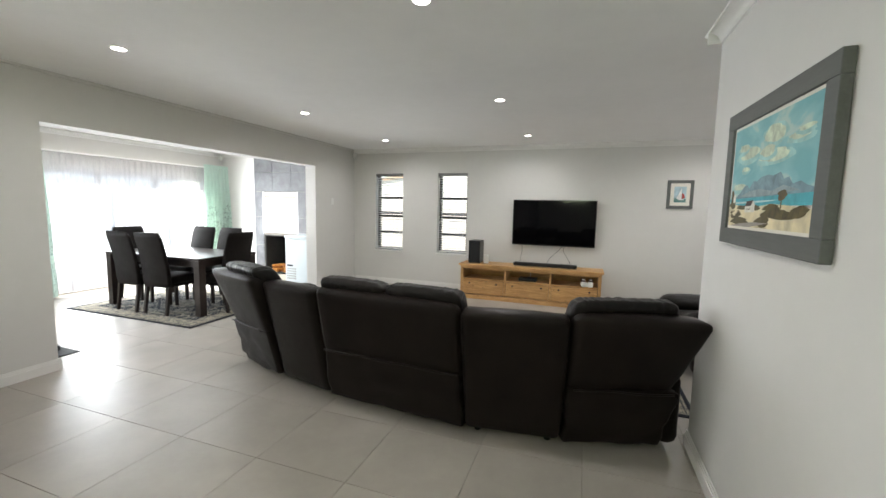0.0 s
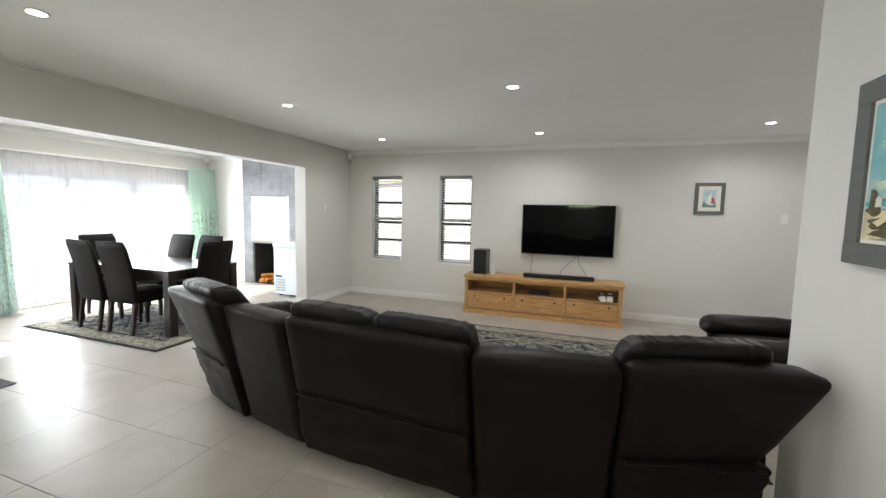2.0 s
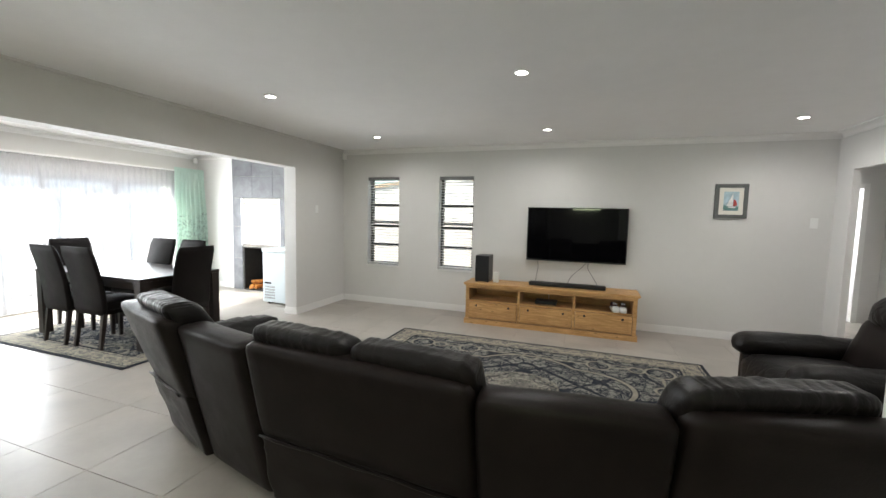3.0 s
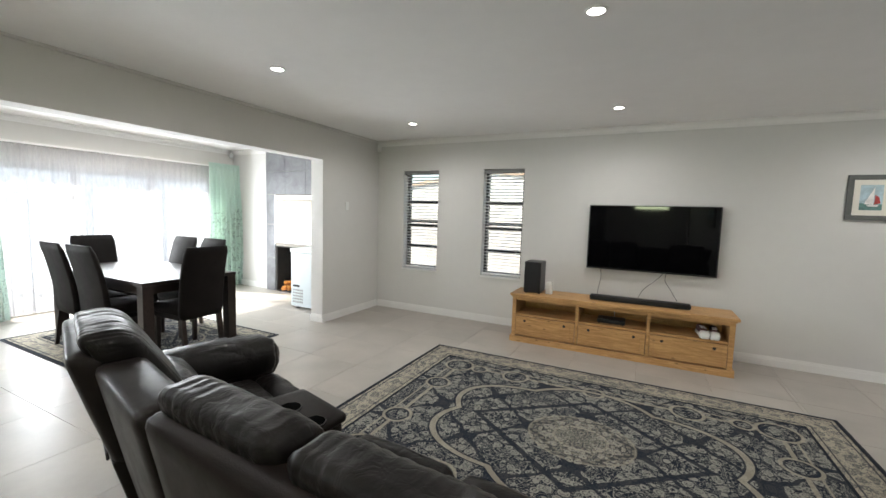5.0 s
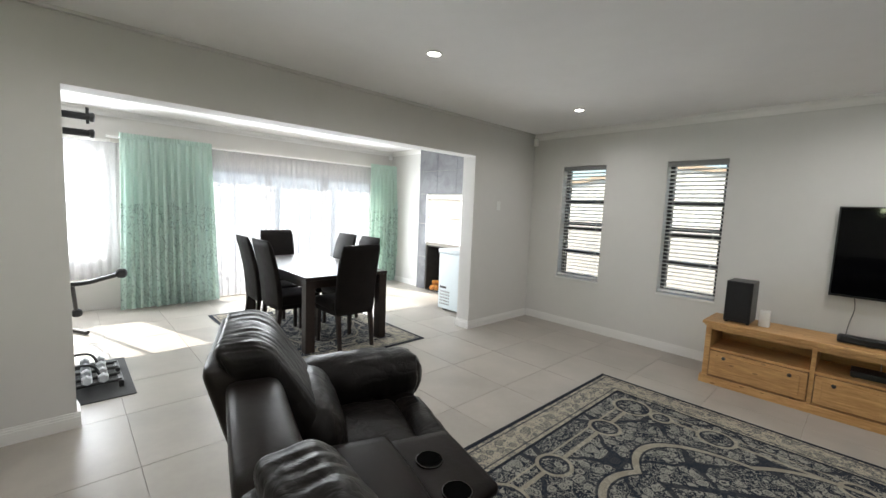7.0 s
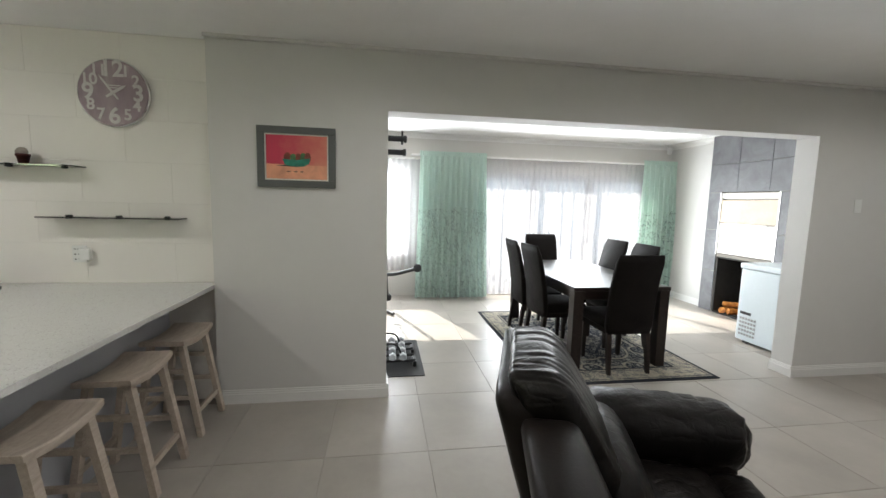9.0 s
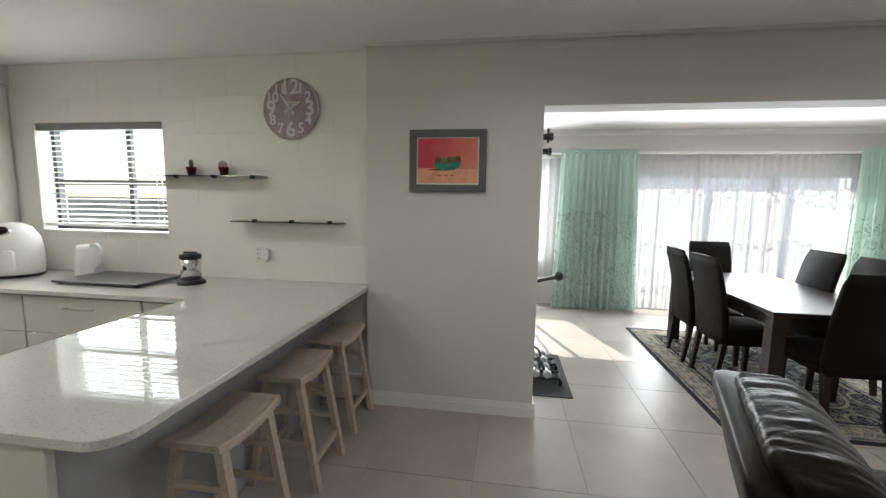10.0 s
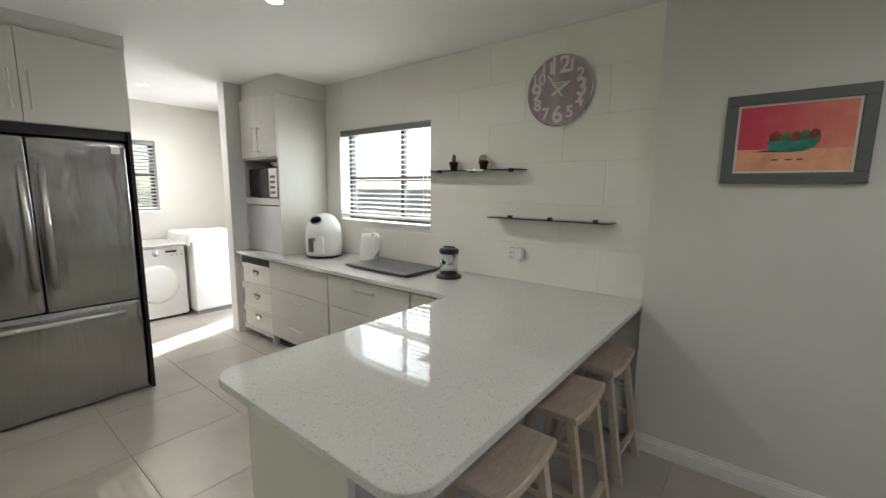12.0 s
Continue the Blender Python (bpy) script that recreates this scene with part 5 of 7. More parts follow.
M_CURTAIN = curtain_material("mint_green_curtain_cloth", (0.56, 0.70, 0.63), (0.10, 0.15, 0.15))
M_SHEER = sheer_material("white_voile_sheer")
rail = thing("curtain_rail", "white curtain rail above the sliding door", "curtain rail")
part("track", box(-7.36, -7.20, 2.70, 7.10, 2.205, 2.225, 0.003), M_TRIM, rail)
for y in (2.9, 4.2, 5.6, 6.9):
    part("bracket", box(-7.402, -7.30, y, y + 0.03, 2.225, 2.245), M_TRIM, rail)
for y0, y1, f, s in ((2.82, 3.85, 12, 1.0), (6.50, 7.10, 7, 5.0)):
    cu = thing("curtain", "mint green curtain with a dark leaf print, drawn aside", "curtain", None, "mint green curtains")
    part("drop", cloth(y0, y1, -7.17, 0.015, 2.20, f, 0.075, s, 0.06), M_CURTAIN, cu, "", True)
    part("heading", cloth(y0, y1, -7.17, 2.19, 2.265, f * 3, 0.016, s + 2, 0.0, 4), M_CURTAIN, cu, "gathered heading tape", True)
sh = thing("sheer_curtain", "white voile sheer curtain across the sliding door", "curtain")
part("drop", cloth(3.60, 6.80, -7.31, 0.03, 2.19, 34, 0.022, 9.0), M_SHEER, sh, "", True)
part("heading", cloth(3.60, 6.80, -7.30, 2.18, 2.225, 90, 0.008, 11.0, 0.0, 3), M_SHEER, sh, "", True)
sh = thing("sheer_curtain", "white sheer curtain hanging across the side window", "curtain")
part("drop", cloth(1.20, 2.90, -7.33, 0.42, 2.15, 18, 0.020, 14.0), M_SHEER, sh, "", True)
rail = thing("curtain_rail", "white curtain rail above the side window", "curtain rail")
part("track", box(-7.40, -7.32, 1.1, 2.75, 2.15, 2.18, 0.003), M_TRIM, rail)

# folding steel security gate between the sheer and the glass
M_GATE = plain("grey_gate_paint", (0.42, 0.42, 0.43), 0.4, var=0.05)
gate = thing("security_gate", "grey folding trellis security gate across the sliding door", "security gate")
part("track", merge(box(-7.445, -7.405, 3.72, 6.78, 0.002, 0.03), box(-7.445, -7.405, 3.72, 6.78, 1.93, 1.97)), M_GATE, gate)
for i in range(16):
    part("upright", box(-7.433, -7.417, 3.75 + 0.2 * i - 0.006, 3.75 + 0.2 * i + 0.006, 0.03, 1.93), M_GATE, gate)
for i in range(15):
    y = 3.75 + 0.2 * i
    for za, zb in ((1.57, 1.80), (0.93, 1.14), (0.26, 0.47)):
        part("link", rod((-7.411, y + 0.004, za), (-7.411, y + 0.196, zb), 0.008, 0.008, 6), M_GATE, gate)
        part("link", rod((-7.439, y + 0.004, zb), (-7.439, y + 0.196, za), 0.008, 0.008, 6), M_GATE, gate)

# ---- built-in barbecue fireplace ----
n_ = Nodes("dark_grey_stone_tile")
v_ = n_.co()
g_ = n_.noise(v_, 4, 6, 0.65, 0.8)
n_.set(color=n_.ramp(g_, [(0.3, (0.075, 0.075, 0.08)), (0.7, (0.16, 0.16, 0.17))]), rough=0.5)
n_.bump(n_.noise(v_, 30, 4), 0.25, 0.004)
M_STONE = n_.m
M_SOOT = plain("sooty_brick", (0.025, 0.022, 0.02), 0.9, var=0.4, scale=9, bump=0.5, bscale=40)
braai = thing("barbecue_fireplace", "built-in barbecue with dark grey stone tiles and steel shutters", "fireplace")
FX0, FX1, FY = -6.40, -4.98, 7.06
part("core", merge(box(FX0 + 0.01, -6.17, FY + 0.012, 7.142, 0, CEIL - 0.002), box(-5.30, FX1 - 0.01, FY + 0.012, 7.142, 0, CEIL - 0.002), box(-6.17, -5.30, FY + 0.012, 7.142, 1.735, CEIL - 0.002), box(-6.17, -5.30, FY + 0.012, 7.142, 0.82, 0.86)), M_GROUT, braai)
for x0, x1, za, zb in [(FX0, -6.175, k * 0.6 + 0.004, min(1.73, k * 0.6 + 0.597)) for k in range(3)] + [(-5.295, FX1, k * 0.6 + 0.004, min(1.73, k * 0.6 + 0.597)) for k in range(3)] + [(FX0 + k * 0.475, FX0 + k * 0.475 + 0.472, za, zb) for za, zb in ((1.738, 2.13), (2.134, CEIL - 0.004)) for k in range(3)]:
    part("tile", box(x0, x1, FY, FY + 0.012, za, zb, 0.002, 1), M_STONE, braai)
part("side_tile", box(FX0 - 0.004, FX0 + 0.01, FY + 0.004, 7.142, 0, CEIL - 0.004), M_STONE, braai)
for za, zb in ((0.87, 1.30), (1.31, 1.63), (1.64, 1.725)):
    part("shutter", box(-6.165, -5.305, FY + 0.004, FY + 0.022, za, zb, 0.004), M_SHUTTER_WARM if za == 1.31 else M_SHUTTER, braai, "brushed steel shutter")
part("shutter_trim", box(-6.18, -6.165, FY - 0.006, FY + 0.02, 0.86, 1.735), M_STEEL, braai)
part("shutter_trim", box(-5.305, -5.29, FY - 0.006, FY + 0.02, 0.86, 1.735), M_STEEL, braai)
part("handle", rod((-6.05, FY - 0.02, 1.30), (-5.42, FY - 0.02, 1.30), 0.008), M_STEEL, braai)
bay = part("log_bay", box(-6.13, -5.34, 7.64, 7.66, 0.02, 0.80), M_SOOT, braai, "sooty log bay")
for x0, x1, y1, z0, z1 in ((-6.148, -6.13, 7.66, 0.02, 0.80), (-5.34, -5.322, 7.66, 0.02, 0.80), (-6.148, -5.322, 7.66, 0.80, 0.818), (-6.148, -5.322, 7.66, 0.002, 0.02), (-6.168, -6.149, 7.142, 0.02, 0.82), (-5.321, -5.302, 7.142, 0.02, 0.82)):
    part("lining", box(x0, x1, FY + 0.004 if y1 > 7.5 else FY + 0.012, y1, z0, z1), M_SOOT, bay)
n_ = Nodes("orange_firewood")
n_.set(color=n_.ramp(n_.noise(n_.co(), 25, 3), [(0.35, (0.28, 0.08, 0.02)), (0.6, (0.62, 0.26, 0.05))]), rough=0.8)
for x, y, z, r, turn in ((-6.03, 7.20, 0.068, 0.048, 20), (-5.90, 7.24, 0.066, 0.046, -12), (-5.76, 7.22, 0.064, 0.044, 30), (-5.95, 7.22, 0.150, 0.042, -35), (-5.83, 7.26, 0.148, 0.042, 55)):
    lg = thing("log", "orange split firewood log stacked in the bay", "firewood", pose(x, y, z, 0, 0, turn), "firewood logs")
    bm = rod((0, -0.13, 0.0), (0, 0.13, 0.0), r, r * 0.85, 7)
    for vt in bm.verts:
        vt.co *= 1.0 + 0.18 * noise.noise(vt.co * 14 + Vector((x * 9, 0, turn)))
    part("wood", bm, n_.m, lg)

# ---- chest freezer ----
M_FREEZER = plain("pale_blue_white_enamel", (0.60, 0.66, 0.69), 0.35, var=0.03, scale=3)
fz = thing("chest_freezer", "white chest freezer standing beside the barbecue", "freezer")
part("body", box(-4.97, -4.22, 6.30, 6.92, 0.03, 0.84, 0.012), M_FREEZER, fz)
part("lid", box(-4.98, -4.21, 6.285, 6.93, 0.845, 0.905, 0.014), M_FREEZER, fz)
M_VENT = plain("grey_vent", (0.30, 0.30, 0.30), 0.5)
for i in range(6):
    for j in range(5):
        part("vent_slot", box(-4.93 + 0.035 * i, -4.93 + 0.035 * i + 0.022, 6.295, 6.302, 0.09 + 0.045 * j, 0.115 + 0.045 * j), M_VENT, fz)
part("control", box(-4.93, -4.80, 6.294, 6.301, 0.33, 0.36), M_PLASTIC_B, fz)
for x in (-4.9, -4.3):
    part("foot", box(x, x + 0.05, 6.33, 6.9, 0.0, 0.03), M_PLASTIC_B, fz)

# ---- exercise corner ----
mat_ob = thing("exercise_mat", "thin black rubber exercise mat on the tiled floor", "mat")
part("sheet", box(-5.24, -4.33, 1.55, 2.64, 0.0005, 0.008, 0.002, 1), M_RUBBER, mat_ob)
M_DUMB = plain("pale_grey_vinyl", (0.50, 0.52, 0.54), 0.45)
M_DUMB_B = plain("pale_blue_vinyl", (0.35, 0.48, 0.58), 0.45)
for rx in (-4.62, -4.92):
    rk = thing("dumbbell_rack", "small black dumbbell rack on the mat", "rack", pose(rx, 2.30, 0.008))
    for s in (-0.07, 0.07):
        part("rail", rod((s, -0.30, 0.05), (s, 0.27, 0.05), 0.014), M_PLASTIC_B, rk)
    for y in (-0.28, 0.25):
        part("foot", box(-0.10, 0.10, y, y + 0.03, 0, 0.05, 0.004), M_PLASTIC_B, rk)
    part("handle", pipe(bezier([(0.0, -0.20, 0.04), (0.0, -0.17, 0.15), (0.0, -0.05, 0.18), (0.0, 0.10, 0.17), (0.0, 0.16, 0.04)], 6), 0.010), M_PLASTIC_B, rk)
    for k in range(5):
        db = thing("dumbbell", "small vinyl dumbbell lying on the rack", "dumbbell", pose(rx, 2.08 + k * 0.095, 0.098), "dumbbells")
        part("grip", rod((-0.06, 0, 0), (0.06, 0, 0), 0.013), M_CHROME, db)
        for s in (-1, 1):
            part("weight", lathe([(0.0, -0.026), (0.028, -0.026), (0.036, -0.015), (0.036, 0.015), (0.028, 0.026), (0.0, 0.026)], 6), M_DUMB_B if k == 1 else M_DUMB, db).matrix_basis = pose(s * 0.075, 0, 0, 0, 90, 0)
bench = thing("exercise_bike", "black exercise machine with curved grip handles", "exercise machine")
part("base", merge(rod((-6.45, 1.3, 0.03), (-6.45, 2.30, 0.03), 0.03), rod((-6.45, 2.28, 0.03), (-6.2, 2.42, 0.03), 0.022)), M_PLASTIC_B, bench)
part("post", rod((-6.45, 1.9, 0.03), (-6.05, 2.02, 0.62), 0.03), M_PLASTIC_B, bench)
part("handlebar", pipe(bezier([(-6.05, 1.80, 0.58), (-6.03, 2.10, 0.60), (-5.95, 2.38, 0.60), (-5.86, 2.58, 0.66), (-5.82, 2.70, 0.70)], 8), 0.022), M_PLASTIC_B, bench, "", True)
part("grip_knob", soft_box(block(-5.87, -5.77, 2.64, 2.74, 0.65, 0.75), 0.045, (6, 6, 6)), M_RUBBER, bench, "", True)
part("lever", rod((-5.98, 2.32, 0.58), (-6.15, 2.34, 0.28), 0.018), M_PLASTIC_B, bench)
part("lever_knob", soft_box(block(-6.20, -6.11, 2.30, 2.39, 0.22, 0.31), 0.04, (6, 6, 6)), M_RUBBER, bench, "", True)
pb = thing("pull_up_bar", "black padded pull-up bars hanging near the ceiling", "pull-up bar")
for x, z in ((-5.45, 2.16), (-5.55, 2.03)):
    bar = part("bar", rod((x, 1.2, z), (x, 2.50, z), 0.030), M_RUBBER, pb)
    part("end_ring", lathe([(0.028, -0.02), (0.040, -0.012), (0.040, 0.012), (0.028, 0.02)], 18), M_PLASTIC_B, pb).matrix_basis = pose(x, 2.50, z, 90)
part("hanger", rod((-5.45, 2.47, 2.10), (-5.45, 2.47, 2.24), 0.012), M_PLASTIC_B, pb)
for y in (1.35, 2.2):
    part("strut", rod((-5.5, y, 2.1), (-5.5, y, CEIL + 0.002), 0.018), M_PLASTIC_B, pb)

# door at the end of the passage, seen through the doorway
dr = tagged(thing("door_2", "white inner door standing open at the end of the passage", "door"), kind="structure")
part("door_leaf", box(3.775, 3.81, 9.155, 9.92, 0.008, 2.03, 0.003), M_TRIM, dr)
part("door_frame", merge(box(2.94, 3.01, 8.985, 9.16, 0, 2.11, 0.003), box(3.81, 3.88, 8.985, 9.16, 0, 2.11, 0.003), box(3.01, 3.81, 8.985, 9.16, 2.04, 2.11, 0.003)), M_TRIM, dr)
part("door_handle", merge(rod((3.775, 9.85, 1.0), (3.73, 9.85, 1.0), 0.010), rod((3.735, 9.85, 1.0), (3.735, 9.74, 1.0), 0.009)), M_CHROME, dr)

# ---- kitchen ----
def bar_handle(parent, p, q, out):
    """A square steel bar handle between p and q, standing off along out."""
    p, q, o = Vector(p), Vector(q), Vector(out)
    d = (q - p).normalized()
    h = part("handle", merge(rod(p + o, q + o, 0.006, seg=8), rod(p + d * 0.012, p + d * 0.012 + o, 0.005, seg=8), rod(q - d * 0.012, q - d * 0.012 + o, 0.005, seg=8)), M_STEEL, parent, "brushed steel bar handle")
    return h


FX = -3.46
M_CARCASE = plain("dark_grey_carcase_board", (0.06, 0.058, 0.055), 0.7)
for y0, y1 in ((-2.03, -1.135), (-1.125, -0.215)):
    cab = thing("drawer_cabinet", "light greige kitchen cabinet with three wide drawers", "kitchen cabinet", None, "base cabinets")
    part("body", box(-4.08, FX - 0.004, y0, y1, 0.10, 0.85), M_CARCASE, cab)
    part("toe_kick", box(-4.08, FX - 0.05, y0, y1, 0.0, 0.10), M_PLASTIC_B, cab)
    for za, zb in ((0.585, 0.835), (0.335, 0.580), (0.105, 0.330)):
        d = part("drawer_front", box(FX - 0.004, FX + 0.016, y0 + 0.003, y1 - 0.003, za, zb, 0.002, 1), M_CAB, cab)
        c = (y0 + y1) / 2
        bar_handle(d, (FX + 0.016, c - 0.11, zb - 0.07), (FX + 0.016, c + 0.11, zb - 0.07), (0.028, 0, 0))
cab = thing("corner_cabinet", "light greige corner kitchen cabinet", "kitchen cabinet", None, "base cabinets")
part("body", box(-4.08, FX - 0.004, -0.21, 0.36, 0.10, 0.85), M_CAB, cab)
part("door", box(FX - 0.004, FX + 0.016, -0.205, 0.355, 0.105, 0.835, 0.002, 1), M_CAB, cab)
part("toe_kick", box(-4.08, FX - 0.05, -0.21, 0.36, 0.0, 0.10), M_PLASTIC_B, cab)
cab = thing("basket_cabinet", "open greige cabinet with three woven baskets", "kitchen cabinet", None, "base cabinets")
part("body", merge(box(-4.08, FX + 0.01, -2.635, -2.615, 0.0, 0.85), box(-4.08, FX + 0.01, -2.055, -2.035, 0.0, 0.85), box(-4.08, -4.06, -2.615, -2.055, 0.0, 0.85), box(-4.06, FX + 0.01, -2.615, -2.055, 0.06, 0.10)), M_CAB, cab)
M_BASKET = plain("cream_woven_basket", (0.74, 0.72, 0.67), 0.8, var=0.1, scale=30, bump=0.8, bscale=120)
for z in (0.34, 0.585):
    part("shelf", box(-4.06, FX + 0.014, -2.615, -2.055, z - 0.085, z - 0.03), M_CAB, cab)
for z in (0.12, 0.365, 0.61):
    bk = thing("basket", "cream woven basket with a cut-out grip in the cabinet", "basket", pose(-3.70, -2.335, z - 0.02 if z < 0.2 else z - 0.055), "storage baskets")
    bm = merge(box(0.225, 0.243, -0.270, 0.270, 0, 0.205, 0.004), box(-0.30, 0.225, -0.270, -0.255, 0, 0.20), box(-0.30, 0.225, 0.255, 0.270, 0, 0.20), box(-0.30, -0.285, -0.255, 0.255, 0, 0.20), box(-0.285, 0.225, -0.255, 0.255, 0, 0.012), box(0.243, 0.250, -0.272, 0.272, 0.175, 0.207, 0.003))
    part("weave", bm, M_BASKET, bk)
    # the front is not cut: a black plate gives the dark inside of the grip
    part("grip_shade", box(0.2425, 0.246, -0.055, 0.055, 0.115, 0.15, 0.003), M_PLASTIC_B, bk, "black plate painted as the shade in a cut-out grip")
    part("label_holder", box(0.2425, 0.249, -0.03, 0.03, 0.095, 0.135, 0.002), M_CHROME, bk, "small metal label holder")

pen = thing("peninsula_cabinet", "light greige breakfast peninsula base with plain panels", "kitchen cabinet")
part("body", box(-3.43, -2.13, 0.296, 0.748, 0.0, 0.85, 0.002, 1), M_CAB, pen)
part("end_panel", box(-2.13, -2.105, 0.285, 0.825, 0.0, 0.85, 0.002, 1), M_CAB, pen)
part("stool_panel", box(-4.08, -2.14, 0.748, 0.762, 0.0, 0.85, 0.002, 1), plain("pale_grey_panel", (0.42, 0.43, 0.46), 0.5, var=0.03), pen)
part("corner_body", box(-4.08, -3.434, 0.372, 0.748, 0.0, 0.85), M_CAB, pen)


def counter_outline():
    pts = [(-4.098, -2.66), (-3.42, -2.66), (-3.42, 0.10)]
    for k in range(5):
        a = math.pi + (-math.pi / 2) * k / 4
        pts.append((-3.382 + 0.038 * math.cos(a), 0.099 + 0.038 * math.sin(a)))
    for cx, cy, a0_, r in ((-2.14, 0.227, -90, 0.09), (-2.15, 0.998, 0, 0.10)):
        for k in range(9):
            a = radians(a0_ + 90 * k / 8)
            pts.append((cx + r * math.cos(a), cy + r * math.sin(a)))
    pts += [(-4.098, 1.098)]
    return pts


worktop = thing("worktop", "speckled white quartz L-shaped kitchen worktop with rounded corners", "worktop")
bm = bmesh.new()
f = bm.faces.new([bm.verts.new((x, y, 0.85)) for x, y in counter_outline()])
ex = bmesh.ops.extrude_face_region(bm, geom=[f])
bmesh.ops.translate(bm, verts=[g for g in ex["geom"] if isinstance(g, bmesh.types.BMVert)], vec=(0, 0, 0.03))
bmesh.ops.recalc_face_normals(bm, faces=bm.faces[:])
edges = [e for e in bm.edges if abs(e.verts[0].co.z - e.verts[1].co.z) < 1e-5]
bmesh.ops.bevel(bm, geom=edges, offset=0.003, segments=2, profile=0.5, affect="EDGES")
part("slab", bm, M_QUARTZ, worktop)

# tall cabinet on the worktop
tall = thing("tall_cabinet", "light greige tall cabinet with doors, microwave shelf and roller shutter", "kitchen cabinet")
TX, TY0, TY1 = -3.555, -2.655, -1.985
part("side_panel", box(-4.08, TX, TY1 - 0.02, TY1, 0.881, 2.385), M_CAB, tall)
part("side_panel", box(-4.08, TX, TY0, TY0 + 0.02, 0.881, 2.385), M_CAB, tall)
part("back_panel", box(-4.085, -4.06, TY0 + 0.02, TY1 - 0.02, 0.881, 2.385), M_CAB, tall)
part("shelf", box(-4.06, TX, TY0 + 0.02, TY1 - 0.02, 1.36, 1.425), M_CAB, tall)
part("shelf", box(-4.06, TX - 0.005, TY0 + 0.02, TY1 - 0.02, 1.80, 1.82), M_CAB, tall)
part("top_panel", box(-4.06, TX, TY0 + 0.02, TY1 - 0.02, 2.365, 2.385), M_CAB, tall)
mid = (TY0 + TY1) / 2
for y0, y1, hy in ((TY0 + 0.002, mid - 0.0015, mid - 0.045), (mid + 0.0015, TY1 - 0.002, mid + 0.045)):
    d = part("door", box(TX, TX + 0.02, y0, y1, 1.815, 2.38, 0.002, 1), M_CAB, tall)
    bar_handle(d, (TX + 0.02, hy, 1.86), (TX + 0.02, hy, 2.10), (0.03, 0, 0))
slat_n = 22
for k in range(slat_n):
    z = 0.90 + k * (0.45 / slat_n)
    part("shutter_slat", box(TX - 0.03, TX - 0.022, TY0 + 0.03, TY1 - 0.03, z, z + 0.45 / slat_n - 0.002), M_STEEL_PALE, tall)
part("shutter_bar", box(TX - 0.034, TX - 0.010, TY0 + 0.03, TY1 - 0.03, 0.884, 0.90), M_STEEL, tall)
part("bulkhead", box(-4.095, TX - 0.012, TY0 - 0.005, TY1 + 0.02, 2.388, CEIL - 0.001, 0.002, 1), M_CAB, tall)
mw = thing("microwave", "black and steel microwave standing in the cabinet niche", "microwave")
part("body", box(-3.98, TX - 0.03, -2.58, -2.05, 1.432, 1.715, 0.006), M_PLASTIC_B, mw)
part("door", box(TX - 0.03, TX - 0.008, -2.58, -2.20, 1.437, 1.71, 0.004), M_SCREEN, mw, "glossy black door")
part("control_panel", box(TX - 0.03, TX - 0.010, -2.196, -2.05, 1.437, 1.71, 0.003), M_STEEL, mw)
for k in range(4):
    part("button", box(TX - 0.010, TX - 0.007, -2.17, -2.08, 1.47 + k * 0.05, 1.495 + k * 0.05), M_PLASTIC_B, mw)
for y in (-2.55, -2.10):
    part("foot", box(-3.9, -3.62, y, y + 0.03, 1.425, 1.433), M_RUBBER, mw)
bw = thing("bowl", "white bowl resting on the microwave", "bowl")
part("shell", lathe([(0.0, 0.002), (0.05, 0.0), (0.09, 0.03), (0.115, 0.062), (0.110, 0.062), (0.085, 0.034), (0.0, 0.010)], 28, (-3.76, -2.27, 1.7155)), M_PLASTIC_W, bw, "", True)

# things on the worktop
fry = thing("air_fryer", "white rounded air fryer with a black pull handle", "air fryer", pose(-3.80, -1.665, 0.8805, 0, 0, 22) @ Matrix.Scale(1.1, 4))
part("body", lathe([(0.0, 0.0), (0.125, 0.0), (0.145, 0.02), (0.155, 0.10), (0.152, 0.20), (0.138, 0.28), (0.10, 0.345), (0.05, 0.372), (0.0, 0.378)], 36), M_PLASTIC_W, fry, "", True)
part("base_ring", lathe([(0.127, 0.001), (0.150, 0.012), (0.150, 0.022), (0.146, 0.022)], 36), M_PLASTIC_B, fry, "", True)
part("control_ring", lathe([(0.040, 0.004), (0.046, 0.010), (0.052, 0.004), (0.052, -0.006)], 32), M_CHROME, fry, "thin chrome ring", True).matrix_basis = pose(0.108, 0.0, 0.322, 0, 50, 0) @ Matrix.Diagonal((0.82, 1.15, 1, 1))
part("control_dial", lathe([(0.0, 0.011), (0.030, 0.010), (0.042, 0.006), (0.044, -0.006)], 32), M_SCREEN, fry, "black oval control", True).matrix_basis = pose(0.108, 0.0, 0.322, 0, 50, 0) @ Matrix.Diagonal((0.82, 1.15, 1, 1))
part("basket_front", soft_box(block(0.10, 0.157, -0.085, 0.085, 0.035, 0.20), 0.03, (5, 10, 8)), M_PLASTIC_W, fry, "", True)
part("handle", merge(box(0.155, 0.205, -0.018, 0.018, 0.15, 0.18, 0.006), box(0.180, 0.205, -0.018, 0.018, 0.065, 0.155, 0.006)), plain("mid_grey_plastic", (0.13, 0.13, 0.13), 0.4), fry, "grey pull handle")
ket = thing("kettle", "white plastic electric kettle on the worktop", "kettle", pose(-3.93, -1.17, 0.8805, 0, 0, 80) @ Matrix.Scale(1.12, 4))
part("body", lathe([(0.0, 0.0), (0.075, 0.0), (0.078, 0.02), (0.072, 0.10), (0.062, 0.19), (0.05, 0.215), (0.0, 0.225)], 28), M_PLASTIC_W, ket, "", True)
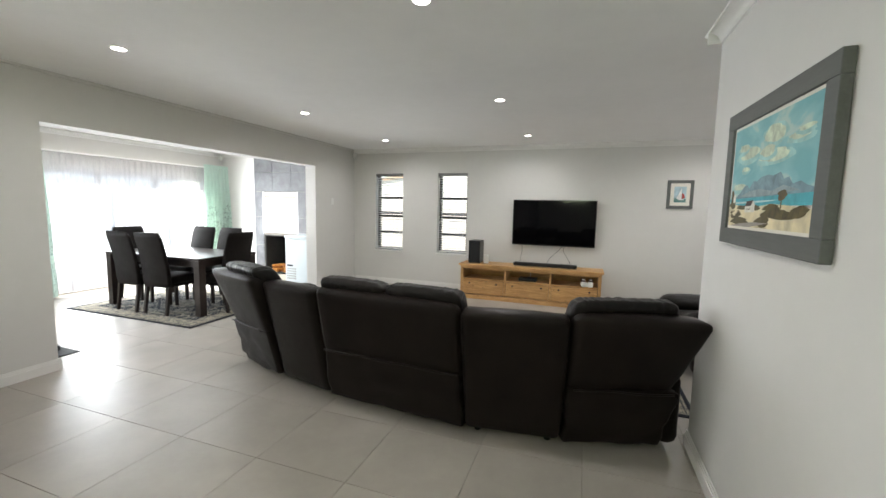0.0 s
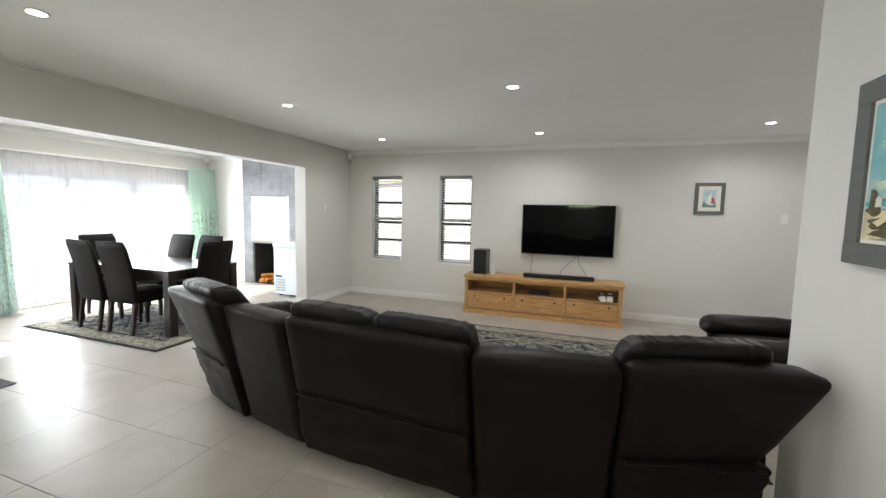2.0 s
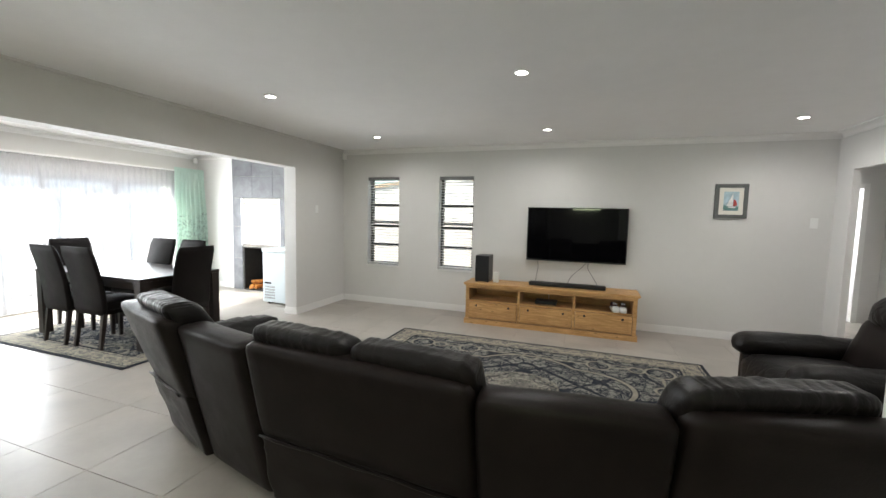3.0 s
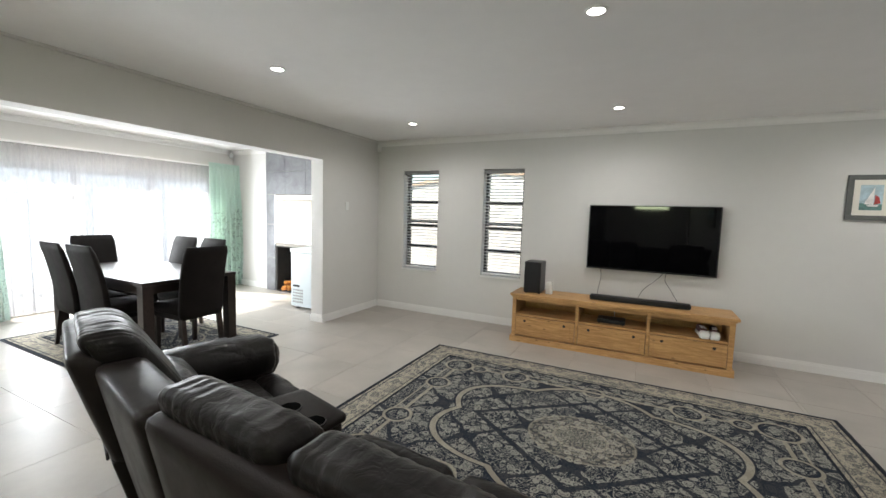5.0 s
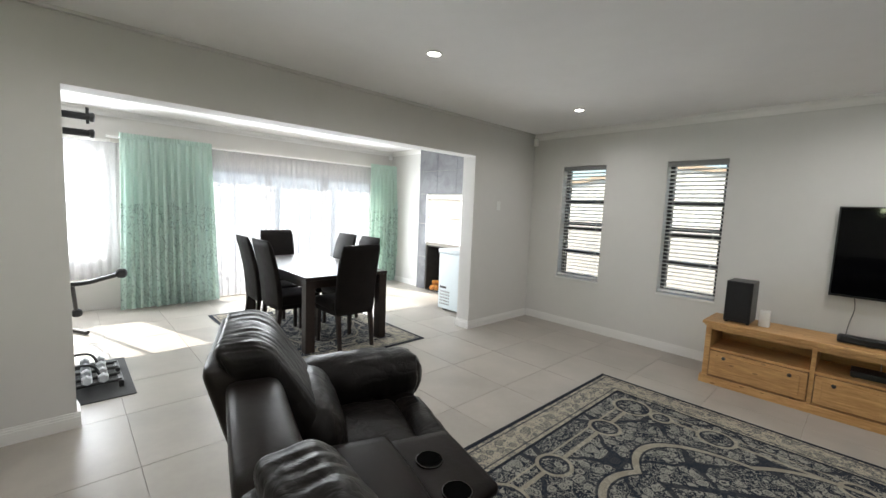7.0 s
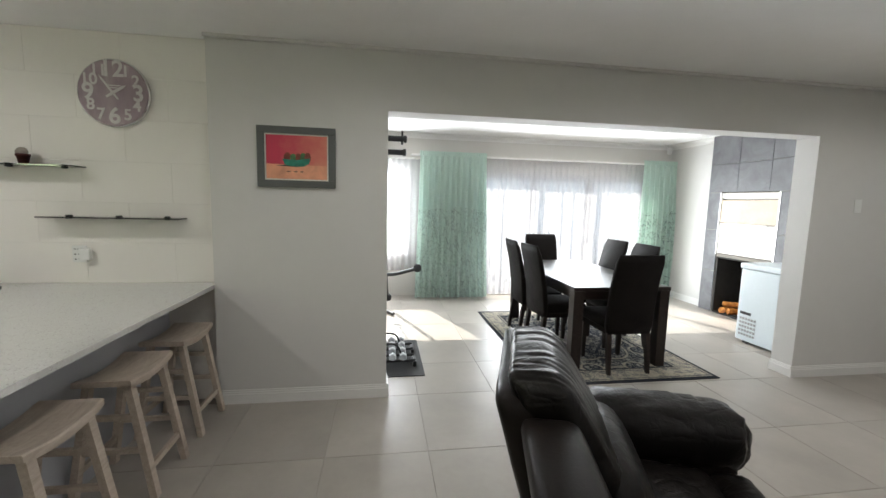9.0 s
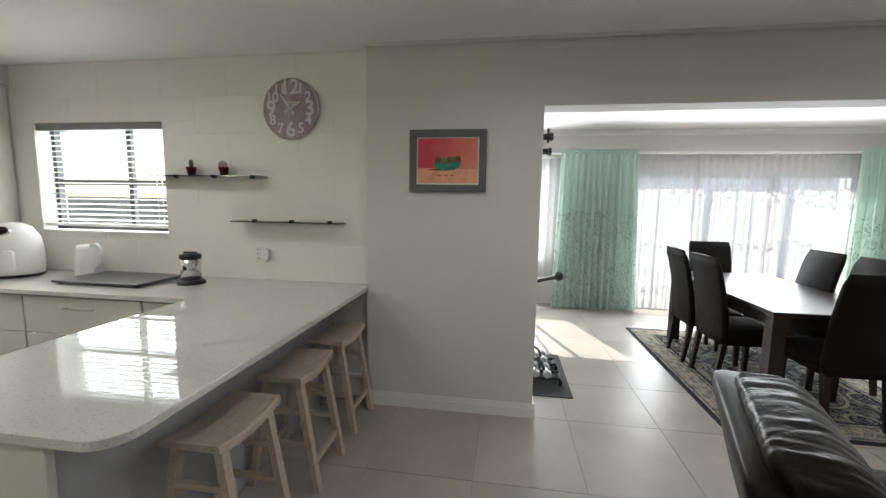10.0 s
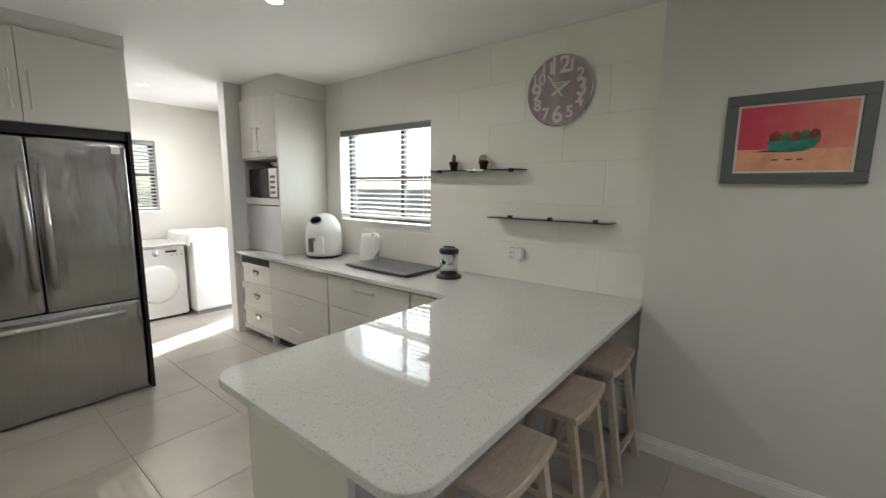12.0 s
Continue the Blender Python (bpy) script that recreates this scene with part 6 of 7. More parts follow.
part("handle", pipe(bezier([(0.045, 0, 0.212), (0.10, 0, 0.225), (0.142, 0, 0.185), (0.132, 0, 0.095), (0.076, 0, 0.045)], 8), 0.012), M_PLASTIC_W, ket, "", True)
part("spout", soft_box([(x, y * (0.4 if x < -0.07 else 1), z) for x, y, z in block(-0.095, -0.045, -0.03, 0.03, 0.16, 0.215)], 0.012, (5, 5, 5)), M_PLASTIC_W, ket, "", True)
part("cord", pipe(bezier([(0.07, 0.03, 0.01), (0.10, 0.12, 0.004), (0.02, 0.20, 0.005), (-0.06, 0.24, 0.03)], 6), 0.004), M_PLASTIC_W, ket)
hob = thing("hob_cover", "dark grey board covering the hob on the worktop", "hob cover")
part("board", box(-4.02, -3.605, -1.10, -0.40, 0.892, 0.908, 0.004), plain("dark_grey_glass_board", (0.085, 0.087, 0.09), 0.3, var=0.1), hob)
for x in (-3.98, -3.64):
    for y in (-1.06, -0.44):
        part("foot", rod((x, y, 0.88), (x, y, 0.893), 0.012), M_RUBBER, hob)
ble = thing("smoothie_maker", "small steel and black smoothie maker on the worktop", "blender", pose(-3.85, -0.195, 0.8805))
part("base", lathe([(0.0, 0.0), (0.095, 0.0), (0.095, 0.016), (0.07, 0.03), (0.0, 0.03)], 28), M_PLASTIC_B, ble, "", True)
part("jar", lathe([(0.0, 0.03), (0.066, 0.03), (0.068, 0.10), (0.070, 0.185), (0.0, 0.185)], 28), M_CHROME, ble, "", True)
part("lid", lathe([(0.0, 0.185), (0.072, 0.185), (0.072, 0.212), (0.05, 0.222), (0.0, 0.222)], 28), M_PLASTIC_B, ble, "", True)
part("lid_tab", merge(rod((-0.03, -0.03, 0.225), (0.03, 0.03, 0.232), 0.006), rod((-0.03, 0.03, 0.225), (0.03, -0.03, 0.232), 0.006)), M_PLASTIC_B, ble)
part("badge", rod((0.062, 0.006, 0.12), (0.069, 0.007, 0.12), 0.016), M_PLASTIC_B, ble)

# wall shelves, socket and clock
for y0, y1, z in ((0.06, 0.905, 1.332), (-0.59, 0.295, 1.664)):
    gs = thing("glass_shelf", "smoked glass wall shelf on small dark clips", "shelf", None, "glass shelves")
    part("glass", box(-4.088, -3.955, y0, y1, z, z + 0.008, 0.001, 1), M_SMOKED, gs)
    for y in (y0 + 0.12, (y0 + y1) / 2, y1 - 0.12):
        part("clip", box(-4.0905, -4.055, y - 0.012, y + 0.012, z - 0.008, z + 0.018, 0.003), M_PLASTIC_B, gs)
M_TERRA = plain("dark_red_pot", (0.11, 0.03, 0.022), 0.6)
M_CACTUS = plain("cactus_green", (0.10, 0.14, 0.06), 0.8, var=0.3, scale=40, bump=0.8, bscale=150)
for k, y in enumerate((-0.29, -0.02)):
    pt = thing("potted_cactus", ("small upright cactus in a dark red pot", "small pale round cactus in a dark red pot")[k], "potted plant", pose(-4.02, y, 1.6725))
    part("pot", lathe([(0.0, 0.0), (0.024, 0.0), (0.034, 0.052), (0.037, 0.052), (0.037, 0.064), (0.031, 0.064), (0.030, 0.052), (0.0, 0.050)], 20), M_TERRA, pt, "", True)
    if k == 0:
        part("cactus", lathe([(0.0, 0.045), (0.014, 0.048), (0.016, 0.08), (0.013, 0.11), (0.0, 0.122)], 12), M_CACTUS, pt, "", True)
    else:
        part("cactus", soft_box(block(-0.03, 0.03, -0.035, 0.025, 0.05, 0.108), 0.028, (8, 8, 8), 0, 0.006, 40), plain("pale_cactus", (0.36, 0.32, 0.28), 0.9, var=0.2, scale=50), pt, "", True)
so = thing("wall_socket", "white double wall socket with a plugged-in adaptor", "socket")
part("plate", box(-4.0895, -4.080, 0.175, 0.265, 1.025, 1.14, 0.003), M_PLASTIC_W, so)
part("adaptor", box(-4.080, -4.045, 0.235, 0.300, 1.045, 1.125, 0.008), M_PLASTIC_W, so)
for z in (1.05, 1.085, 1.12):
    part("slot", merge(box(-4.0805, -4.0785, 0.188, 0.200, z - 0.006, z), box(-4.0805, -4.0785, 0.212, 0.224, z - 0.006, z)), M_PLASTIC_B, so)

clock = thing("wall_clock", "round weathered mauve wall clock with large white numerals", "clock", pose(-4.0885, 0.503, 2.157))
n_ = Nodes("weathered_mauve_boards")
v_ = n_.co()
g_ = n_.noise(n_.scaled(v_, (1, 3, 30)), 3, 5, 0.6)
pl_ = n_.math("LESS_THAN", n_.math("FRACT", n_.math("MULTIPLY", n_.xyz(v_)[2], 15.0)), 0.06)
n_.set(color=n_.mix(n_.math("MULTIPLY", pl_, 0.5), n_.ramp(g_, [(0.3, (0.24, 0.17, 0.20)), (0.55, (0.36, 0.27, 0.305)), (0.75, (0.52, 0.45, 0.47))]), (0.08, 0.05, 0.06)), rough=0.35)
rim = lathe([(0.0, 0.0), (0.215, 0.0), (0.219, 0.006), (0.219, 0.016), (0.210, 0.026), (0.195, 0.026), (0.0, 0.026)], 64)
part("face", rim, n_.m, clock, "", True).matrix_basis = pose(0, 0, 0, 0, 90, 0)
part("glass_rim", lathe([(0.206, 0.0255), (0.214, 0.024), (0.2205, 0.016), (0.2205, 0.008), (0.2195, 0.008)], 64), M_CHROME, clock, "thin shiny rim", True).matrix_basis = pose(0, 0, 0, 0, 90, 0)
M_NUM = plain("chalk_white_numeral", (0.66, 0.63, 0.63), 0.5, var=0.12, scale=60)


def letters(text, size, depth=0.001):
    cu = bpy.data.curves.new("numeral", "FONT")
    cu.body, cu.size, cu.align_x, cu.align_y, cu.extrude, cu.offset = text, size, "CENTER", "CENTER", depth, size * 0.02
    ob = bpy.data.objects.new("numeral", cu)
    scene.collection.objects.link(ob)
    me = bpy.data.meshes.new_from_object(ob.evaluated_get(bpy.context.evaluated_depsgraph_get()))
    bpy.data.objects.remove(ob)
    bm = bmesh.new()
    bm.from_mesh(me)
    bpy.data.meshes.remove(me)
    return bm


for h_ in range(1, 13):
    a = radians(90 - h_ * 30)
    big = h_ % 3 == 0
    r = 0.150 if big else 0.160
    ob = part("numeral", letters(str(h_), 0.145 if big else 0.10), M_NUM, clock)
    ob.matrix_basis = Matrix.Translation((0.0275, r * math.cos(a), r * math.sin(a))) @ Matrix(((0, 0, 1, 0), (1, 0, 0, 0), (0, 1, 0, 0), (0, 0, 0, 1)))
for ang, ln, wd in ((90 - 57, 0.095, 0.010), (90 + 36, 0.135, 0.007)):
    a = radians(ang)
    d, nrm = Vector((0, math.cos(a), math.sin(a))), Vector((0, -math.sin(a), math.cos(a)))
    bm = bmesh.new()
    vs = [bm.verts.new(Vector((0.031, 0, 0)) + p) for p in (-d * 0.05 - nrm * wd * 0.7, -d * 0.05 + nrm * wd * 0.7, nrm * wd, d * ln * 0.8 + nrm * wd * 0.8, d * ln, d * ln * 0.8 - nrm * wd * 0.8, -nrm * wd)]
    ff = bm.faces.new(vs)
    ex = bmesh.ops.extrude_face_region(bm, geom=[ff])
    bmesh.ops.translate(bm, verts=[g for g in ex["geom"] if isinstance(g, bmesh.types.BMVert)], vec=(0.002, 0, 0))
    bmesh.ops.recalc_face_normals(bm, faces=bm.faces[:])
    part("hand", bm, M_NUM, clock, "pale clock hand")
part("maker_line", merge(box(0.0262, 0.0272, -0.045, 0.045, 0.044, 0.052), box(0.0262, 0.0272, -0.03, 0.03, 0.030, 0.036)), M_NUM, clock)


# bar stools
def bar_stool(m):
    ob = thing("bar_stool", "pale limed wooden saddle-seat bar stool at the peninsula", "stool", m, "bar stools")
    bm = bmesh.new()
    nx, L, D = 16, 0.40, 0.25
    rows = []
    for i in range(nx + 1):
        s = 2 * i / nx - 1
        dip = 0.028 * s * s
        x = s * L / 2
        e = 0.004 if i in (0, nx) else 0
        rows.append([bm.verts.new((x, y, z + dip)) for y, z in ((-D / 2, 0.565 + e), (-D / 2, 0.594 - e), (-D / 2 + 0.006, 0.600 - e), (D / 2 - 0.006, 0.600 - e), (D / 2, 0.594 - e), (D / 2, 0.565 + e))])
    for a, b in zip(rows, rows[1:]):
        for k in range(6):
            bm.faces.new((a[k], a[(k + 1) % 6], b[(k + 1) % 6], b[k]))
    bm.faces.new(rows[0])
    bm.faces.new(rows[-1][::-1])
    bmesh.ops.recalc_face_normals(bm, faces=bm.faces[:])
    part("seat", bm, M_STOOL, ob)
    t, f_ = {}, {}
    for sx in (-1, 1):
        for sy in (-1, 1):
            bm = bmesh.new()
            v = add_box(bm, -0.020, 0.020, -0.016, 0.016, 0, 0.582)
            for q in v[:4]:
                q.co.x += sx * 0.158
                q.co.y += sy * 0.182
            for q in v[4:]:
                q.co.x += sx * 0.146
                q.co.y += sy * 0.088
            part("leg", bm, M_STOOL, ob)

    def at(sx, sy, z):
        k = z / 0.582
        return Vector((sx * (0.158 - 0.012 * k), sy * (0.182 - 0.094 * k), z))

    for sy in (-1, 1):
        p, q = at(-1, sy, 0.15), at(1, sy, 0.15)
        part("stretcher", box(p.x, q.x, p.y - 0.010, p.y + 0.010, 0.135, 0.165), M_STOOL, ob)
    for sx in (-1, 1):
        for z in (0.25, 0.42):
            p, q = at(sx, -1, z), at(sx, 1, z)
            part("rung", box(p.x - 0.010, p.x + 0.010, p.y, q.y, z - 0.013, z + 0.013), M_STOOL, ob)
    return ob


st = bar_stool(pose(-2.645, 0.965, 0, 0, 0, 0))
copy_thing(st, pose(-3.21, 0.972, 0, 0, 0, 1))
copy_thing(st, pose(-3.755, 0.968, 0, 0, 0, -1))

# fridge and the cabinet round it
n_ = Nodes("brushed_fridge_steel")
v_ = n_.co()
br_ = n_.noise(n_.scaled(v_, (220, 220, 3)), 1.0, 3)
n_.set(color=n_.ramp(br_, [(0.3, (0.38, 0.375, 0.37)), (0.7, (0.44, 0.435, 0.425))]), metal=1.0, rough=n_.math("MULTIPLY_ADD", br_, 0.06, 0.17))
wav = n_.noise(n_.scaled(v_, (5, 5, 1.1)), 1.2, 2, 0.5, 0.6)
n_.bump(wav, 0.6, 0.02)
M_FRIDGE = n_.m
fr = thing("fridge", "large stainless steel french-door fridge with a freezer drawer", "fridge")
FYF = -1.95
part("body", box(-2.365, -1.445, -2.60, FYF - 0.07, 0.03, 1.80, 0.004), M_PLASTIC_B, fr)
for x0, x1, hx in ((-2.392, -1.898, -1.945), (-1.890, -1.440, -1.855)):
    d = part("door", soft_box(block(x0, x1, FYF - 0.065, FYF, 0.712, 1.822), 0.012, (14, 4, 8), 0.006), M_FRIDGE, fr, "", True)
    part("handle", merge(rod((hx, FYF + 0.05, 0.87), (hx, FYF + 0.05, 1.66), 0.016, seg=14), rod((hx, FYF - 0.002, 0.90), (hx, FYF + 0.05, 0.90), 0.010), rod((hx, FYF - 0.002, 1.63), (hx, FYF + 0.05, 1.63), 0.010)), M_STEEL, d, "tall steel bar handle", True)
d = part("freezer_drawer", soft_box(block(-2.392, -1.440, FYF - 0.065, FYF, 0.022, 0.702), 0.012, (14, 4, 6), 0.006), M_FRIDGE, fr, "", True)
part("handle", merge(rod((-2.29, FYF + 0.05, 0.64), (-1.52, FYF + 0.05, 0.64), 0.016, seg=14), rod((-2.26, FYF - 0.002, 0.64), (-2.26, FYF + 0.05, 0.64), 0.010), rod((-1.55, FYF - 0.002, 0.64), (-1.55, FYF + 0.05, 0.64), 0.010)), M_STEEL, d, "", True)
part("water_dispenser", box(-1.70, -1.50, FYF, FYF + 0.004, 1.05, 1.35), M_SCREEN, fr, "black water dispenser")
part("plinth", box(-2.36, -1.45, -2.58, FYF - 0.08, 0.0, 0.03), M_PLASTIC_B, fr)
mag = thing("fridge_magnet", "small pale figure-shaped magnet on the fridge door", "magnet")
part("body", soft_box(block(-2.355, -2.305, FYF + 0.0055, FYF + 0.014, 1.745, 1.795), 0.004, (6, 3, 6)), M_MOUNT, mag, "", True)
part("ring", rod((-2.30, FYF + 0.006, 1.785), (-2.30, FYF + 0.012, 1.785), 0.016), M_CHROME, mag)
fc = thing("fridge_cabinet", "light greige cabinet over and beside the fridge", "kitchen cabinet")
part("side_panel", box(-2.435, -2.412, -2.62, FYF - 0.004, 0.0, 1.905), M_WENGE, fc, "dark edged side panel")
part("side_panel", box(-1.40, -1.378, -2.62, FYF - 0.004, 0.0, 1.905), M_CAB, fc)
part("body", box(-2.44, -1.378, -2.62, FYF - 0.02, 1.905, 2.45), M_CAB, fc)
part("lower_edge", box(-2.412, -1.40, -2.3, FYF - 0.03, 1.84, 1.905), M_PLASTIC_B, fc)
for x0, x1, hx in ((-2.438, -1.906, -1.945), (-1.902, -1.380, -1.86)):
    d = part("door", box(x0, x1, FYF - 0.02, FYF, 1.908, 2.448, 0.002, 1), M_CAB, fc)
    bar_handle(d, (hx, FYF, 1.98), (hx, FYF, 2.20), (0, 0.03, 0))
part("bulkhead", box(-2.45, -1.37, -2.62, FYF - 0.03, 2.452, CEIL - 0.001), M_CAB, fc)

# laundry
wm = thing("washing_machine", "white front-loading washing machine standing in the laundry", "washing machine")
part("body", box(-3.31, -2.71, -4.33, -3.75, 0.02, 0.845, 0.012), M_PLASTIC_W, wm)
part("front_panel", box(-3.305, -2.715, -3.75, -3.73, 0.03, 0.835, 0.006), M_PLASTIC_W, wm)
part("door", lathe([(0.0, 0.02), (0.12, 0.025), (0.19, 0.015), (0.225, 0.0), (0.215, -0.01)], 40), M_PLASTIC_W, wm, "round white door", True).matrix_basis = pose(-3.01, -3.73, 0.42, -90)
part("dial", lathe([(0.0, 0.02), (0.03, 0.02), (0.036, 0.0)], 24), M_CHROME, wm, "", True).matrix_basis = pose(-3.01, -3.73, 0.775, -90)
part("display", box(-3.22, -3.11, -3.73, -3.726, 0.775, 0.80), M_PLASTIC_B, wm)
for x in (-3.27, -3.22, -3.17):
    part("button", rod((x, -3.731, 0.745), (x, -3.722, 0.745), 0.012), M_STEEL, wm)
for x in (-3.27, -2.75):
    for y in (-4.28, -3.79):
        part("foot", rod((x, y, 0), (x, y, 0.022), 0.02), M_RUBBER, wm)
sl = thing("laundry_top", "pale laundry worktop lying on the washing machine", "worktop")
part("slab", box(-3.325, -2.68, -4.39, -3.70, 0.847, 0.872, 0.004), M_QUARTZ, sl)
wm2 = thing("top_loader_washer", "white top-loading washing machine under a cloth", "washing machine")
part("body", box(-3.93, -3.345, -4.25, -3.60, 0.05, 0.95, 0.02, 3), M_PLASTIC_W, wm2)
part("base", box(-3.915, -3.36, -4.235, -3.615, 0.0, 0.06), plain("grey_base", (0.2, 0.2, 0.2), 0.6), wm2)
part("lid", box(-3.91, -3.36, -4.23, -3.64, 0.95, 0.985, 0.01), M_PLASTIC_W, wm2)
cl = thing("dust_cloth", "white cloth draped over the washing machine", "cloth")
bm = bmesh.new()
N_ = 30
grid = []
for i in range(N_ + 1):
    row = []
    for j in range(N_ + 1):
        x = -4.07 + i / N_ * 0.90
        y = -4.36 + j / N_ * 0.88
        ox, oy = max(-3.945 - x, x + 3.33, 0), max(-4.265 - y, y + 3.585, 0)
        o = max(ox, oy)
        z = 0.99 - o * 0.9 + 0.006 * noise.noise((x * 9, y * 9, 0))
        px = min(max(x, -3.95), -3.325) + 0.12 * (x - min(max(x, -3.95), -3.325))
        py = min(max(y, -4.27), -3.58) + 0.12 * (y - min(max(y, -4.27), -3.58))
        w_ = 0.012 * noise.noise((x * 16, y * 16, 3)) * min(1, o * 12)
        row.append(bm.verts.new((px + w_, py + w_, z)))
    grid.append(row)
for i in range(N_):
    for j in range(N_):
        bm.faces.new((grid[i][j], grid[i + 1][j], grid[i + 1][j + 1], grid[i][j + 1]))
part("drape", bm, plain("white_cloth", (0.78, 0.76, 0.72), 0.9, var=0.04), cl, "", True)

# ---- outside ----
n_ = Nodes("dry_ground")
g_ = n_.noise(n_.co(), 0.8, 6)
n_.set(color=n_.ramp(g_, [(0.35, (0.10, 0.09, 0.065)), (0.65, (0.16, 0.145, 0.11))]), rough=0.95)
bm = bmesh.new()
bm.faces.new([bm.verts.new(p) for p in ((-400, -400, -0.2), (400, -400, -0.2), (400, 400, -0.2), (-400, 400, -0.2))])
structure("ground", bm, n_.m, "dry sandy ground round the house")
M_BLOCK = plain("pale_plaster_garden_wall", (0.42, 0.38, 0.33), 0.85, var=0.1, scale=2, bump=0.3, bscale=30)
structure("garden_wall_north", box(-12, 6, 10.6, 10.8, -0.2, 1.35), plain("pale_pink_garden_wall", (0.66, 0.60, 0.56), 0.85, var=0.08, scale=2, bump=0.3, bscale=30), "pale plastered garden wall")
# the white one is added, tall enough to keep bright sky out of the sheers
structure("sky_screen_wall", box(-13.4, -13.2, 1.5, 10.6, -0.2, 3.2), plain("white_screen_wall", (0.74, 0.73, 0.72), 0.85, var=0.06, scale=2), "added white screen wall that hides the bright sky behind the sliding door")
structure("garden_wall_west", box(-13.4, -13.2, -14, 1.5, -0.2, 1.5), M_BLOCK, "pale plastered garden wall")
nb = thing("neighbour_house", "pale neighbouring house with a low beige gable", "house")
bm = bmesh.new()
lo_ = [bm.verts.new(p) for p in ((-9.0, 12.6, -0.2), (1.0, 12.6, -0.2), (1.0, 12.6, 1.95), (-4.0, 12.6, 2.62), (-9.0, 12.6, 1.95))]
hi_ = [bm.verts.new((v.co.x, 19.0, v.co.z)) for v in lo_]
bm.faces.new(lo_)
bm.faces.new(hi_[::-1])
for k in range(5):
    bm.faces.new((lo_[k], hi_[k], hi_[(k + 1) % 5], lo_[(k + 1) % 5]))
bmesh.ops.recalc_face_normals(bm, faces=bm.faces[:])
part("wall", bm, plain("cream_plaster", (0.82, 0.77, 0.69), 0.85, var=0.05, scale=1), nb)
M_ROOF = plain("sand_roof_tile", (0.50, 0.36, 0.25), 0.85, var=0.15, scale=4)
for x0, x1 in ((-9.4, -4.0), (1.4, -4.0)):
    bm = bmesh.new()
    z0 = 1.95 - 0.134 * 0.4
    vs = add_box(bm, min(x0, x1), max(x0, x1), 12.56, 19.2, 0.0, 0.10)
    for v in vs:
        v.co.z += z0 if abs(v.co.x - x0) < 1e-6 else 2.63
    part("roof", bm, M_ROOF, nb)
nb = thing("neighbour_house", "low white house beyond the garden wall", "house")
part("wall", box(-34, -24, -16, -4, -0.2, 2.7), plain("white_plaster", (0.60, 0.58, 0.55), 0.85, var=0.06, scale=1), nb)
bm = bmesh.new()
vs = [bm.verts.new(p) for p in ((-34.4, -16.4, 2.65), (-23.6, -16.4, 2.65), (-23.6, -3.6, 2.65), (-34.4, -3.6, 2.65), (-29, -12, 4.6), (-29, -8, 4.6))]
for f in ((0, 1, 4), (1, 2, 5, 4), (2, 3, 5), (3, 0, 4, 5), (3, 2, 1, 0)):
    bm.faces.new([vs[i] for i in f])
part("roof", bm, plain("grey_roof_tile", (0.16, 0.14, 0.13), 0.85, var=0.15, scale=4), nb)

# ---- kitchen wall tiles, one by one ----
wall_kitchen = bpy.data.objects["wall_kitchen"]
WIN = (-1.772, -0.583, 1.218, 2.09)


def cut(rect, hole):
    """The parts of a rectangle (a0, a1, z0, z1) that a hole leaves."""
    a0, a1, z0, z1 = rect
    b0, b1, w0, w1 = hole
    if a1 <= b0 or a0 >= b1 or z1 <= w0 or z0 >= w1:
        return [rect]
    out = []
    if z0 < w0:
        out.append((a0, a1, z0, w0))
    if z1 > w1:
        out.append((a0, a1, w1, z1))
    lo, hi = max(z0, w0), min(z1, w1)
    if a0 < b0:
        out.append((a0, b0, lo, hi))
    if a1 > b1:
        out.append((b1, a1, lo, hi))
    return out


for r in range(7):
    z0 = 0.8835 + r * 0.2775 if r else 0.8835
    z1 = min(z0 + 0.2757, CEIL - 0.001)
    if z1 - z0 < 0.02:
        continue
    a = -1.98 - (0.28 if r % 2 else 0.0)
    while a < 1.09:
        rect = (max(a, -1.98), min(a + 0.558, 1.096), z0, z1)
        if rect[1] - rect[0] > 0.01:
            for q in cut(rect, WIN):
                part("tile", box(-4.1, -4.0902, q[0], q[1], q[2], q[3], 0.0012, 1), M_TILE_WALL, wall_kitchen)
        a += 0.56

